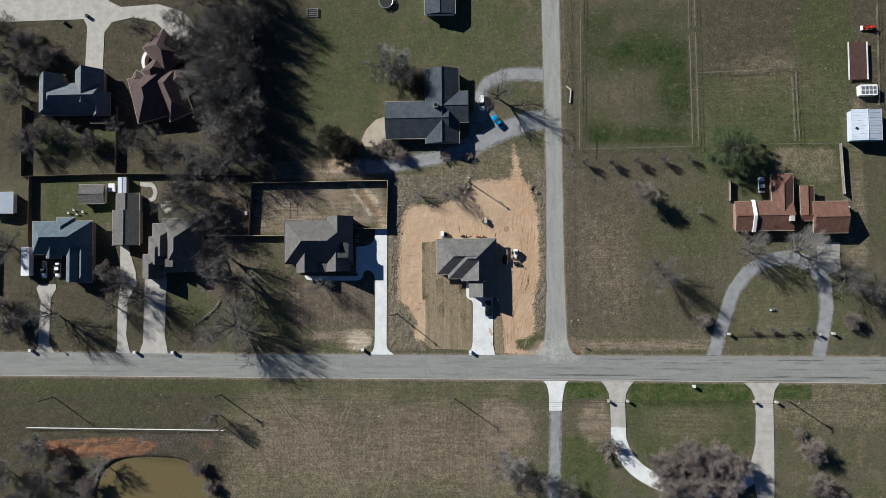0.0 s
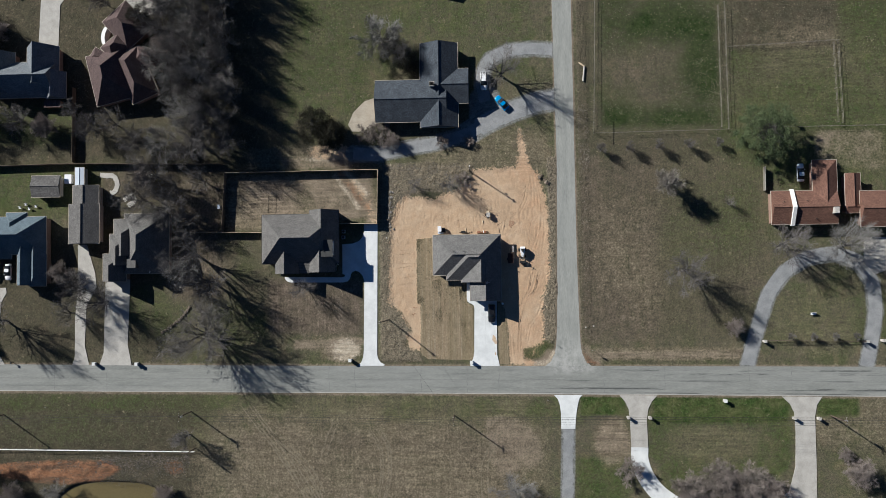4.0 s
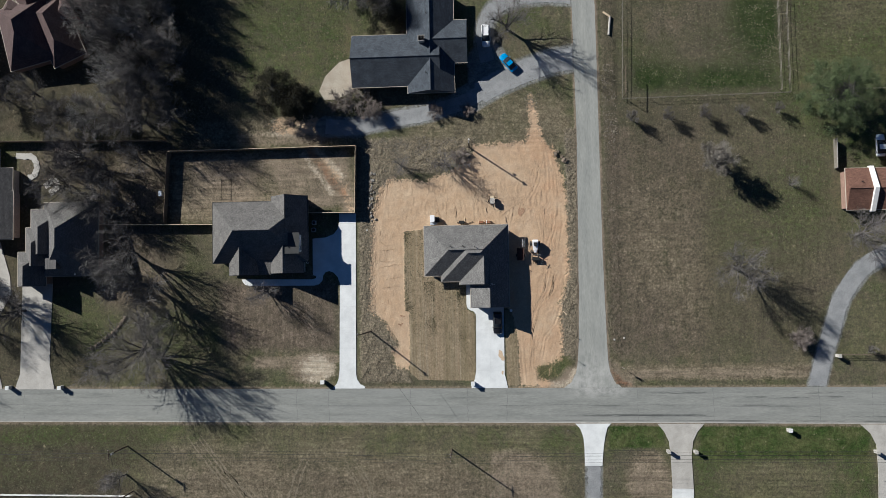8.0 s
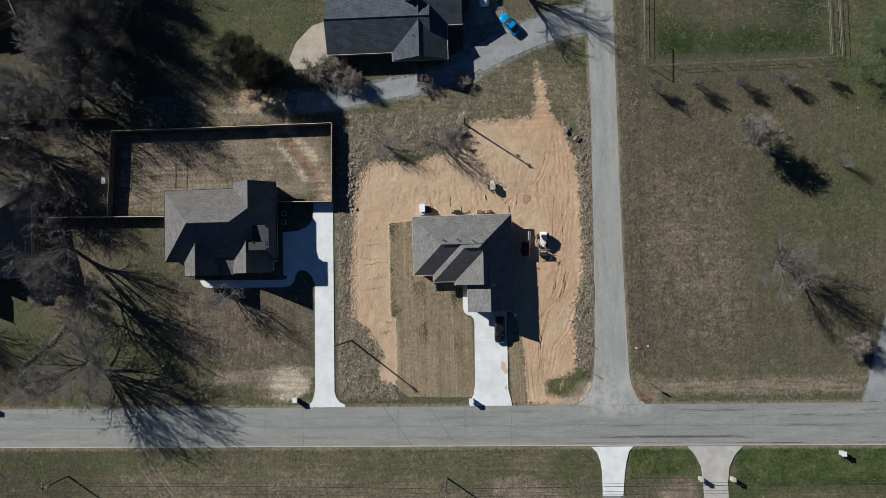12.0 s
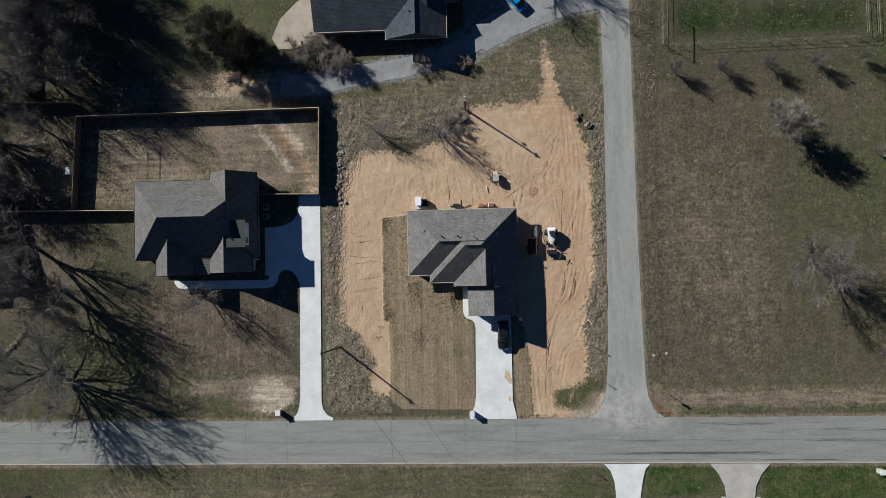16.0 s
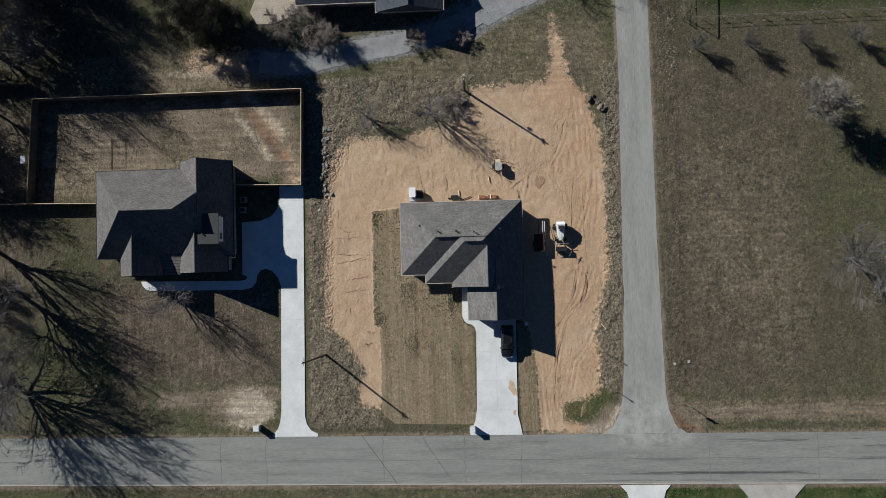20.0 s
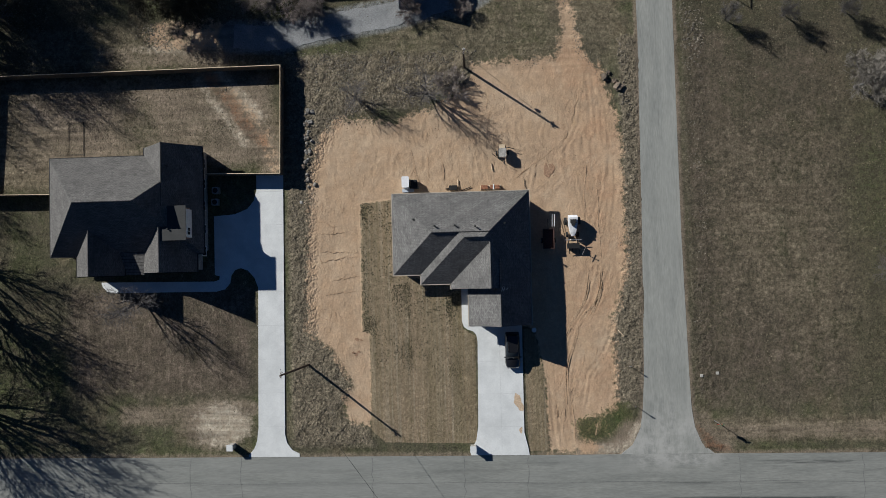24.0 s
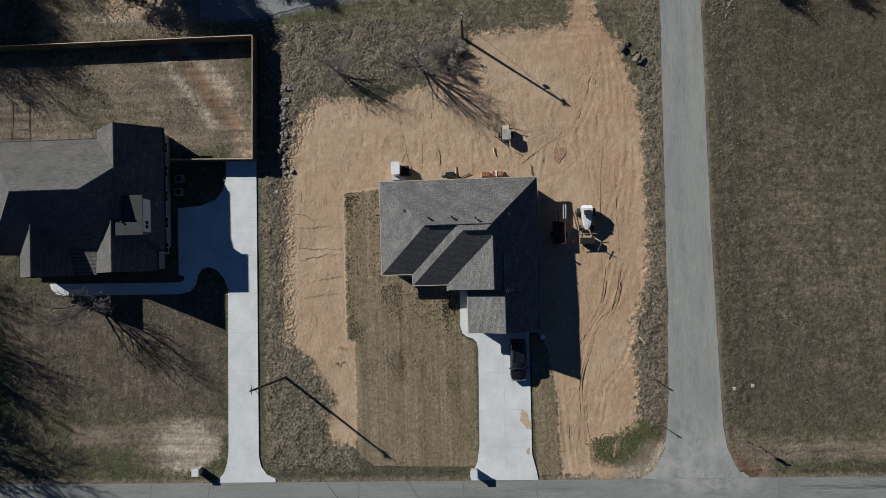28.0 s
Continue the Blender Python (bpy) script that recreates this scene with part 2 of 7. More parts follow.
M_CARBLACK = plain("black_paint", (0.012, 0.012, 0.013), 0.15, coat=1.0)
M_CARBLUE = plain("blue_paint", (0.01, 0.22, 0.50), 0.2, coat=1.0)
M_CARWHITE = plain("white_car_paint", (0.8, 0.8, 0.8), 0.2, coat=1.0)
M_CARSILVER = plain("silver_paint", (0.22, 0.27, 0.36), 0.25, coat=1.0)
M_ROOFWHITE = mat("white_metal_sheet", (0.47, 0.52, 0.58), (0.41, 0.455, 0.51), scale=0.4, fine=5, rough=0.45, bump=0.0, fine_amount=0.06)
M_REDPAINT = plain("red_paint", (0.35, 0.03, 0.02), 0.4)
M_RUST = mat("rusty_boards", (0.085, 0.045, 0.035), (0.06, 0.034, 0.028), scale=1, fine=7, bump=0.01)
M_SOIL = mat("turned_soil", (0.18, 0.14, 0.104), (0.115, 0.094, 0.072), scale=2, fine=8, bump=0.05, vary=0.25)
M_CLODS = mat("weeds", (0.205, 0.178, 0.14), (0.15, 0.132, 0.103), scale=0.4, fine=5, bump=0.0, island=0.35)
M_WATER = plain("pond_water", (0.13, 0.105, 0.05), 0.12)
M_BLACKISH = plain("dark_steel", (0.03, 0.03, 0.03), 0.5, 0.3)
M_POST = mat("grey_post_wood", (0.22, 0.20, 0.165), (0.16, 0.145, 0.12), scale=1.0, fine=8, bump=0.004, vary=0.15)
M_GREEN_SIGN = plain("green_sign", (0.02, 0.2, 0.08), 0.4)
M_SOIL_D = mat("pressed_soil", (0.31, 0.215, 0.135), (0.36, 0.258, 0.165), scale=1.5, fine=7, bump=0.02)
M_WEEDGREEN = mat("green_weeds", (0.12, 0.118, 0.05), (0.085, 0.088, 0.038), scale=0.5, fine=5, bump=0.0, island=0.4)
M_TUFT = mat("dry_tufts", (0.165, 0.143, 0.098), (0.115, 0.103, 0.066), scale=0.3, fine=3, bump=0.0, island=0.4)
M_SEEDLING = mat("dark_seedlings", (0.085, 0.075, 0.042), (0.065, 0.06, 0.034), scale=0.5, fine=4, bump=0.0, island=0.3)
M_RIDGE = mat("loose_soil_ridge", (0.40, 0.285, 0.182), (0.36, 0.25, 0.155), scale=1.2, fine=7, bump=0.02)
M_DARK_SOIL = mat("damp_soil", (0.27, 0.165, 0.102), (0.31, 0.2, 0.126), scale=1.2, fine=7, bump=0.01)
# shade of a sloping dormer roof put into the colour of a flat one
M_DORMER_SHADE = mat("dark_felt", (0.05, 0.051, 0.05), (0.04, 0.041, 0.04), scale=1, fine=8, bump=0.004, fine_amount=0.2)
M_BANK = mat("bank_rubble", (0.13, 0.112, 0.092), (0.085, 0.075, 0.064), scale=0.6, fine=5, bump=0.0, island=0.45)
M_RUBBLE = mat("grey_rubble", (0.24, 0.225, 0.20), (0.16, 0.15, 0.132), scale=1.5, fine=6, bump=0.03, vary=0.3)
M_CONC_J = mat("concrete_joint", (0.52, 0.525, 0.515), (0.46, 0.465, 0.455), scale=1, fine=7, bump=0.0, fine_amount=0.07)

# ---- small builders ----
def part(name, bm, material, parent=None, label="", smooth=False):
    """Links a bmesh, built in world metres, as one mesh object under a thing or a part."""
    off, p = Vector((0, 0, 0)), parent
    while p is not None:
        off += p.location
        p = p.parent
    if off.length:
        bmesh.ops.translate(bm, verts=bm.verts, vec=-off)
    me = bpy.data.meshes.new(name)
    bm.to_mesh(me)
    bm.free()
    if smooth:
        me.polygons.foreach_set("use_smooth", [True] * len(me.polygons))
    me.materials.append(material)
    ob = new(name, me)
    ob.parent = parent
    if label:
        ob["label"] = label
    return ob


def thing(name, at, label, category, group="", kind=""):
    ob = new(name)
    ob.location = at
    return tagged(ob, label, category, group, kind)


def box(bm, x0, x1, y0, y1, z0, z1):
    v = [bm.verts.new((x, y, z)) for z in (z0, z1) for x, y in ((x0, y0), (x1, y0), (x1, y1), (x0, y1))]
    for f in ((3, 2, 1, 0), (4, 5, 6, 7), (0, 1, 5, 4), (1, 2, 6, 5), (2, 3, 7, 6), (3, 0, 4, 7)):
        bm.faces.new([v[i] for i in f])
    return bm


def beam(bm, p, q, r, r2=None, sides=4, turn=0.7854):
    """A tapered bar from p to q."""
    p, q = Vector(p), Vector(q)
    r2 = r if r2 is None else r2
    d = (q - p).normalized()
    u = d.orthogonal().normalized()
    w = d.cross(u)
    ring = [[bm.verts.new(c + (u * math.cos(turn + 2 * math.pi * k / sides) + w * math.sin(turn + 2 * math.pi * k / sides)) * rr)
             for k in range(sides)] for c, rr in ((p, r), (q, r2))]
    for k in range(sides):
        j = (k + 1) % sides
        bm.faces.new((ring[0][k], ring[0][j], ring[1][j], ring[1][k]))
    bm.faces.new(ring[0][::-1]), bm.faces.new(ring[1])
    return bm


def prism(bm, pts, z0, z1):
    lo, hi = [bm.verts.new((x, y, z0)) for x, y in pts], [bm.verts.new((x, y, z1)) for x, y in pts]
    n = len(pts)
    for k in range(n):
        j = (k + 1) % n
        bm.faces.new((lo[k], lo[j], hi[j], hi[k]))
    bm.faces.new(lo[::-1]), bm.faces.new(hi)
    bmesh.ops.recalc_face_normals(bm, faces=bm.faces)
    return bm


def rbox(bm, x0, x1, y0, y1, z0, z1, r):
    """A box with rounded vertical corners and a bevelled top rim."""
    pts = []
    for cx, cy, a in ((x1 - r, y1 - r, 0), (x0 + r, y1 - r, 90), (x0 + r, y0 + r, 180), (x1 - r, y0 + r, 270)):
        pts += [(cx + r * math.cos(radians(a + d)), cy + r * math.sin(radians(a + d))) for d in (0, 45, 90)]
    return prism(bm, pts, z0, z1)


def strip(left, right, z0, z1, bm=None):
    """A slab between two polylines of equal length."""
    bm = bm or bmesh.new()
    rows = [[bm.verts.new((x, y, z)) for x, y, z in ((*a, z0), (*a, z1), (*b, z1), (*b, z0))] for a, b in zip(left, right)]
    for a, b in zip(rows, rows[1:]):
        for k in range(4):
            j = (k + 1) % 4
            bm.faces.new((a[k], a[j], b[j], b[k]))
    bm.faces.new(rows[0]), bm.faces.new(rows[-1][::-1])
    bmesh.ops.recalc_face_normals(bm, faces=bm.faces)
    return bm


def smooth_line(pts, n=6):
    """A Catmull-Rom line through points."""
    out, p = [], [Vector(q) for q in pts]
    p = [2 * p[0] - p[1]] + p + [2 * p[-1] - p[-2]]
    for i in range(1, len(p) - 2):
        a, b, c, d = p[i - 1:i + 3]
        for k in range(n):
            t = k / n
            out.append(0.5 * (2 * b + (c - a) * t + (2 * a - 5 * b + 4 * c - d) * t * t + (3 * b - a - 3 * c + d) * t ** 3))
    return out + [p[-2]]


def lane(line, width, z0, z1, bm=None, ragged=0.0, seed=1):
    """A slab of that width along a line, or with a list of widths."""
    rng = random.Random(seed)
    pts = [Vector(p).to_2d() for p in line]
    left, right = [], []
    for i, p in enumerate(pts):
        d = (pts[min(i + 1, len(pts) - 1)] - pts[max(i - 1, 0)]).normalized()
        nrm = Vector((-d.y, d.x))
        w = (width[i] if isinstance(width, (list, tuple)) else width) / 2
        left.append(p + nrm * (w + rng.uniform(-ragged, ragged)))
        right.append(p - nrm * (w + rng.uniform(-ragged, ragged)))
    return strip(left, right, z0, z1, bm)


# ---- ground: one sheet to the horizon, with kinds of cover and some painted shade as weights ----
def axis(lo, hi, step, near, fine):
    """Grid lines: fine between the two near limits, coarser outside, then out to the horizon."""
    inner = np.concatenate([np.arange(lo, near[0], step), np.arange(near[0], near[1], fine), np.arange(near[1], hi + step / 2, step)])
    far = [8, 20, 45, 90, 180, 360, 700, 1400, 2400]
    return np.concatenate([[lo - f for f in far[::-1]], inner, [hi + f for f in far]])


GX, GY = axis(-156.0, 142.0, 0.6, (-51.6, 40.8), 0.25), axis(-80.0, 100.0, 0.6, (-32.0, 44.8), 0.25)
XX, YY = np.meshgrid(GX, GY)
CELL_X, CELL_Y = np.minimum(np.gradient(GX), 0.6), np.minimum(np.gradient(GY), 0.6)


def sstep(a, b, v):
    t = np.clip((v - a) / (b - a), 0, 1)
    return t * t * (3 - 2 * t)


def rect(x0, x1, y0, y1, soft=1.0):
    return sstep(x0 - soft, x0 + soft, XX) * (1 - sstep(x1 - soft, x1 + soft, XX)) * sstep(y0 - soft, y0 + soft, YY) * (1 - sstep(y1 - soft, y1 + soft, YY))


def blob(cx, cy, rx, ry, soft=0.35):
    return 1 - sstep(1 - soft, 1 + soft, np.hypot((XX - cx) / rx, (YY - cy) / ry))


def inside(pts, soft=0.8):
    """1 inside a polygon, falling off over soft metres."""
    n = len(pts)
    odd = np.zeros(XX.shape, bool)
    dist = np.full(XX.shape, 1e9)
    for i in range(n):
        (x0, y0), (x1, y1) = pts[i], pts[(i + 1) % n]
        if y0 != y1:
            odd ^= ((y0 > YY) != (y1 > YY)) & (XX < (x1 - x0) * (YY - y0) / (y1 - y0) + x0)
        t = np.clip(((XX - x0) * (x1 - x0) + (YY - y0) * (y1 - y0)) / ((x1 - x0) ** 2 + (y1 - y0) ** 2), 0, 1)
        dist = np.minimum(dist, np.hypot(XX - x0 - t * (x1 - x0), YY - y0 - t * (y1 - y0)))
    return sstep(-soft, soft, np.where(odd, dist, -dist))


def wobble(scale, seed):
    """Cheap smooth noise in -1..1 from a few turned waves."""
    rng = np.random.default_rng(seed)
    out = np.zeros(XX.shape)
    for k in range(7):
        a, f, ph = rng.uniform(0, 6.28), rng.uniform(0.6, 1.9) / scale, rng.uniform(0, 6.28, 2)
        out += np.sin(f * (XX * np.cos(a) + YY * np.sin(a)) + ph[0] + 1.3 * np.sin(0.7 * f * (YY * np.cos(a) - XX * np.sin(a)) + ph[1]))
    return out / 4


def grit(scale, seed):
    """Lumpy noise in 0..1 from a lattice of random values."""
    L = np.random.default_rng(seed).random((256, 256))
    u, v = XX / scale + 1000.3, YY / scale + 1000.7
    i, j = np.floor(u).astype(int), np.floor(v).astype(int)
    a, b = u - i, v - j
    a, b = a * a * (3 - 2 * a), b * b * (3 - 2 * b)
    g = lambda p, q: L[(j + q) % 256, (i + p) % 256]
    return (g(0, 0) * (1 - a) + g(1, 0) * a) * (1 - b) + (g(0, 1) * (1 - a) + g(1, 1) * a) * b


def near_line(line, half, soft=0.7):
    """1 along a line, falling off at that half width."""
    dist = np.full(XX.shape, 1e9)
    for (x0, y0), (x1, y1) in zip(line, line[1:]):
        t = np.clip(((XX - x0) * (x1 - x0) + (YY - y0) * (y1 - y0)) / ((x1 - x0) ** 2 + (y1 - y0) ** 2), 0, 1)
        dist = np.minimum(dist, np.hypot(XX - x0 - t * (x1 - x0), YY - y0 - t * (y1 - y0)))
    return 1 - sstep(half - soft, half + soft, dist)


G_LOOP = [(29.8, 63.2), (24, 63.8), (17, 63.4), (12, 61.2), (10, 58), (9.6, 54), (10.4, 49.5)]
G_MAIN = [(29.6, 49.6), (24, 48.8), (18, 46.8), (12, 44.4), (5, 40.6), (-4, 38.2), (-12, 37.0), (-20, 35.6), (-26, 36)]
G_EAST = [(78.6, -22.9), (80.2, -17), (82.2, -11), (84.6, -4), (89, 2), (95, 5.6), (102, 6.6), (108, 4.4), (111.4, -1), (112, -9), (110.6, -17), (109.2, -23.2)]
G_SOUTH = [(31.3, -39.1), (31.1, -47), (30.8, -56), (30.4, -66), (30, -95)]
W_GRAVEL = np.maximum.reduce([near_line(G_LOOP, 2.2), near_line(G_MAIN[:5], 3.2), near_line(G_MAIN[4:], 2.3), near_line([(10.4, 49.5), (10.5, 45)], 4.4), near_line(G_EAST, 2.1, 0.5), near_line(G_SOUTH, 1.9, 0.4)])
LOT = [(-15.9, 15), (-16.2, 6), (-16.4, -2), (-16.4, -5.2), (-13.6, -7.7), (-11.9, -10.0), (-10.7, -12.5), (-12.0, -16.4), (-9.6, -18.0), (-7.0, -18.2), (-7.0, -4), (6, -4), (13, -4), (15.2, -12), (15.6, -22.0), (22.4, -22.0), (25.4, -19.6), (25.2, -14.6), (24.9, -4.5), (26.4, -0.8), (27.1, 4.6), (27.0, 14.6), (26.9, 19.2), (25.4, 26.3),
       (24.2, 29.9), (22.2, 31.6), (21.2, 34.8), (20.4, 39), (19.6, 41.5), (19.1, 39), (19.2, 34.6), (18.2, 31.4), (10.5, 31), (7.0, 31.2), (6.3, 28.2), (2.2, 25.2), (-1.4, 24.3), (-3.8, 22.9), (-7.6, 23.6), (-10.9, 24.2), (-12.8, 23.2), (-14.6, 20.6), (-15.3, 17.2)]
W_DIRT = np.maximum.reduce([inside(LOT, 1.5),
                            0.6 * blob(-32, 36.5, 7, 2.4), 
                            0.4 * near_line([(-29.5, 31), (-26.3, 27.5), (-22.2, 22.5), (-20.4, 17.5)], 1.2, 1.0)])
WEEDS = [(19.9, -20.5), (19.6, -18.4), (22.3, -17.2), (23.8, -16.2), (27.2, -15.8), (28.0, -17.3), (26.3, -19.9), (23.3, -21.5)]
W_LUSH = np.maximum.reduce([0.55 * rect(76, 104, 42, 62, 2) * (0.8 + 0.4 * wobble(5, 83)), 0.55 * inside(WEEDS, 0.9), rect(34.8, 46.5, -35.5, -30.4, 0.6), rect(53.5, 89, -38, -30.4, 1.0), rect(96, 107, -36, -30.6, 1.0),
                            inside([(52.6, -36), (89.5, -36), (89, -49), (80, -58), (64, -58), (53, -47)], 1.5) * (0.78 - 0.5 * blob(70, -43, 15, 7, 0.6)), 0.75 * rect(33.5, 47, -66, -46, 2),
                            0.65 * blob(98, 40, 26, 18), 0.6 * blob(114, 70, 9, 20), 0.5 * rect(-43, 22, 56, 96, 5) * (0.8 + 0.4 * wobble(9, 5)), 0.5 * rect(-46, -20, 46, 70, 4),
                            0.6 * rect(-128, -97, 20, 34, 2), 0.4 * blob(-84, -5, 8, 6), 0.3 * blob(-58, -12, 9, 7), 0.6 * rect(-140, -58, -34, -29.5, 1.5) * (0.8 + 0.4 * wobble(4, 63)), 0.3 * rect(-140, -66, -44, -33, 3) * (0.7 + 0.6 * wobble(6, 64)), 0.25 * rect(-60, 27, -34, -30, 1.2),
                            0.46 * rect(57, 84, -15, 34, 5) * (0.8 + 0.4 * wobble(7, 71)), 0.3 * blob(-80, -8, 9, 6), 0.3 * blob(-60, -9, 8, 5), 0.48 * rect(6, 27.5, -36, -30.6, 1.5) * (0.8 + 0.4 * wobble(3, 72)), 0.32 * rect(-40, 8, -37, -30.6, 2) * (0.8 + 0.5 * wobble(5, 73)), 0.3 * blob(26, -33, 6, 5), 0.45 * rect(-131, -104, 40, 52, 2), 0.4 * rect(77, 83, 20, 45, 3), 0.3 * rect(78, 120, -18, -2, 4)])
W_STRAW = np.maximum.reduce([0.5 * rect(-62, 22, -38, -30.4, 1.5) * (0.8 + 0.5 * wobble(2.5, 91)), 0.95 * blob(-30.0, -17.4, 4.6, 3.0, 0.5), 0.8 * rect(-43, -26, -17.6, -14.8, 0.9) * (0.8 + 0.3 * wobble(2, 61)), 0.7 * blob(-25.5, -15.4, 2.2, 1.0), 0.95 * rect(-61, -47, 15.5, 30, 1.5), 0.75 * rect(-47, -27, 17, 30, 2) * (0.8 + 0.4 * wobble(4, 62)),
                             0.9 * near_line([(-29.5, 31), (-26.3, 27.5), (-22.2, 22.5), (-20.4, 17.5)], 2.6, 1.5), 0.75 * rect(37, 82, -21, -17.8, 0.7), 0.5 * rect(40, 56, -14, 22, 6) * (0.75 + 0.5 * wobble(5, 6)), 0.5 * blob(70, -43, 13, 5), 0.5 * rect(92, 128, -44, -31, 3), 0.45 * rect(76, 104, 42, 62, 3) * (0.7 + 0.5 * wobble(3, 16)), 0.7 * rect(-70, 26, -66, -37, 4) * (0.75 + 0.3 * wobble(8, 7)),
                             0.95 * blob(43, -43, 5, 7), 0.45 * blob(100, 55, 20, 14), 0.6 * rect(-56, -18, 32, 38, 1.5), 0.5 * rect(-8, 28, 30, 42, 3), 0.85 * rect(118, 124, 4, 54, 1.8) * (0.8 + 0.4 * wobble(2, 81)), 0.4 * blob(96, -12, 12, 8)])
# dark cover, plus painted tree shade in the west and on the pond bank
W_DARK = np.maximum.reduce([0.62 * rect(37, 84, -14, 40, 4), 0.3 * rect(37, 84, 36, 92, 4), 0.4 * rect(-46, -18, 58, 98, 4), 0.85 * rect(-150, -46, 34, 100, 6), 0.25 * rect(-75, -44, -20, 12, 5), 0.5 * rect(-100, -60, 14, 36, 4), 0.5 * rect(-136, -106, 36, 50, 2), 0.78 * rect(-150, -82, -22, 14, 4), 0.3 * rect(-84, -60, -20, 14, 4),
                            0.5 * rect(-140, -70, -75, -56, 4), 0.6 * rect(35.4, 39.2, -14, 90, 0.8), 0.3 * rect(60, 84, -12, 36, 6), 0.95 * rect(-150, -66, -66, -29.5, 4), 0.8 * near_line([(-112, -62), (-110, -55), (-92, -53), (-76, -55), (-74, -66)], 3.2, 2), 0.85 * rect(76, 140, 42, 100, 5), 0.35 * rect(118, 140, -20, 40, 3)])
W_MOWN = np.maximum(inside([(-8.8, 12.0), (-8.9, -5.3), (-7.9, -5.6), (-8.0, -18.7), (-6.1, -20.4), (6.3, -20.7), (6.4, -6.3), (4.7, -5.2), (4.7, 0.4), (-0.4, 1.4), (-4.0, 2.4), (-4.2, 12.7)], 0.25),
                    inside([(12.9, -5.4), (14.4, -5.6), (15.6, -12), (15.9, -21.8), (13.2, -21.9)], 0.4))
W_DIRT = W_DIRT * (1 - W_MOWN) * (1 - 0.75 * inside(WEEDS, 0.9))
W_CLAY = np.maximum.reduce([inside([(-127, -48.6), (-110, -47.6), (-94, -47.8), (-91, -50), (-97, -53.4), (-108, -54), (-118, -53.2), (-126, -52)], 0.9), 0.5 * near_line([(-29.6, 30.6), (-26.6, 26.8), (-24.6, 23.6), (-22.2, 21.0)], 1.0, 0.8), 0.5 * blob(-76, -49.5, 3, 2), 0.62 * inside([(35.4, -18.4), (38.6, -21.2), (40.5, -22.2), (36.6, -22.2)], 0.7)])
W_DEEP = rect(41.5, 73.4, 41.4, 84, 1.2) * np.clip(0.25 + 0.7 * np.maximum.reduce([blob(60, 70, 12, 6, 0.6), blob(70, 58, 6, 12, 0.6), rect(42, 73, 41, 47, 2.5), 0.6 * blob(46, 76, 5, 8)]) - 0.2 * blob(53, 57, 9, 7, 0.6) + 0.22 * wobble(3, 8), 0, 1)
ROUGH = np.maximum.reduce([rect(-18.8, -15.0, -20, 28, 0.7), inside([(-18.6, 33), (6.9, 32.4), (6.6, 27.4), (1.5, 26.6), (-2.1, 25.0), (-6, 25.4), (-9.9, 24.4), (-11.8, 22.4), (-14.5, 17), (-18.6, 17)], 0.9),
                           inside([(26.9, 34), (26.9, 13.8), (27.0, 4.7), (26.2, -0.7), (24.8, -4.3), (24.9, -8.6), (25, -15), (27.4, -17.4), (28.5, -14), (28.9, 7), (29.2, 34)], 0.5),
                           inside([(-16.7, -5.1), (-13.4, -7.5), (-10.6, -12.3), (-12.3, -16.6), (-8.3, -18.4), (-7.4, -20.8), (-18.8, -20.8), (-18.8, -5)], 0.8), 0.5 * rect(35.2, 38, -15, 90, 0.6)])
W_BROWN = np.maximum.reduce([0.9 * rect(-50, -24, -13.6, 1.5, 1.5), 0.5 * rect(38, 84, -17, 33, 4) * (0.9 + 0.3 * wobble(9, 31)), 0.7 * rect(-78, -62, -4, 30, 3), 0.35 * blob(55, 56, 9, 8, 0.6), 0.6 * rect(-60, 20, -60, -38, 5), 0.5 * rect(36, 41, -17, 34, 1), 0.5 * rect(-100, -60, 24, 34, 3)])
EDGE_N = [(-142, -20.85), (-90, -21.4), (-41.5, -21.9), (0, -22.25), (22, -22.35)]
EDGE_N2 = [(40.5, -22.5), (127, -23.15)]
EDGE_S = [(-142, -28.45), (-90, -28.95), (-41.5, -29.45), (0, -29.85), (42, -30.25), (127, -31.2)]
SHOULDER = np.maximum.reduce([near_line([(29.0, 97), (29.45, 34), (29.15, 7), (28.75, -12.5), (28.4, -16.5), (27.9, -19.2), (26.6, -21.5)], 0.4, 0.35), near_line([(34.1, 97), (34.4, 34), (34.5, 7), (34.85, -12.5), (35.1, -16.5), (35.5, -19.2), (36.6, -21.5)], 0.4, 0.35)])
VERGE = np.maximum.reduce([near_line(EDGE_N, 0.4, 0.4), near_line(EDGE_N2, 0.4, 0.4), near_line(EDGE_S, 0.45, 0.4)])
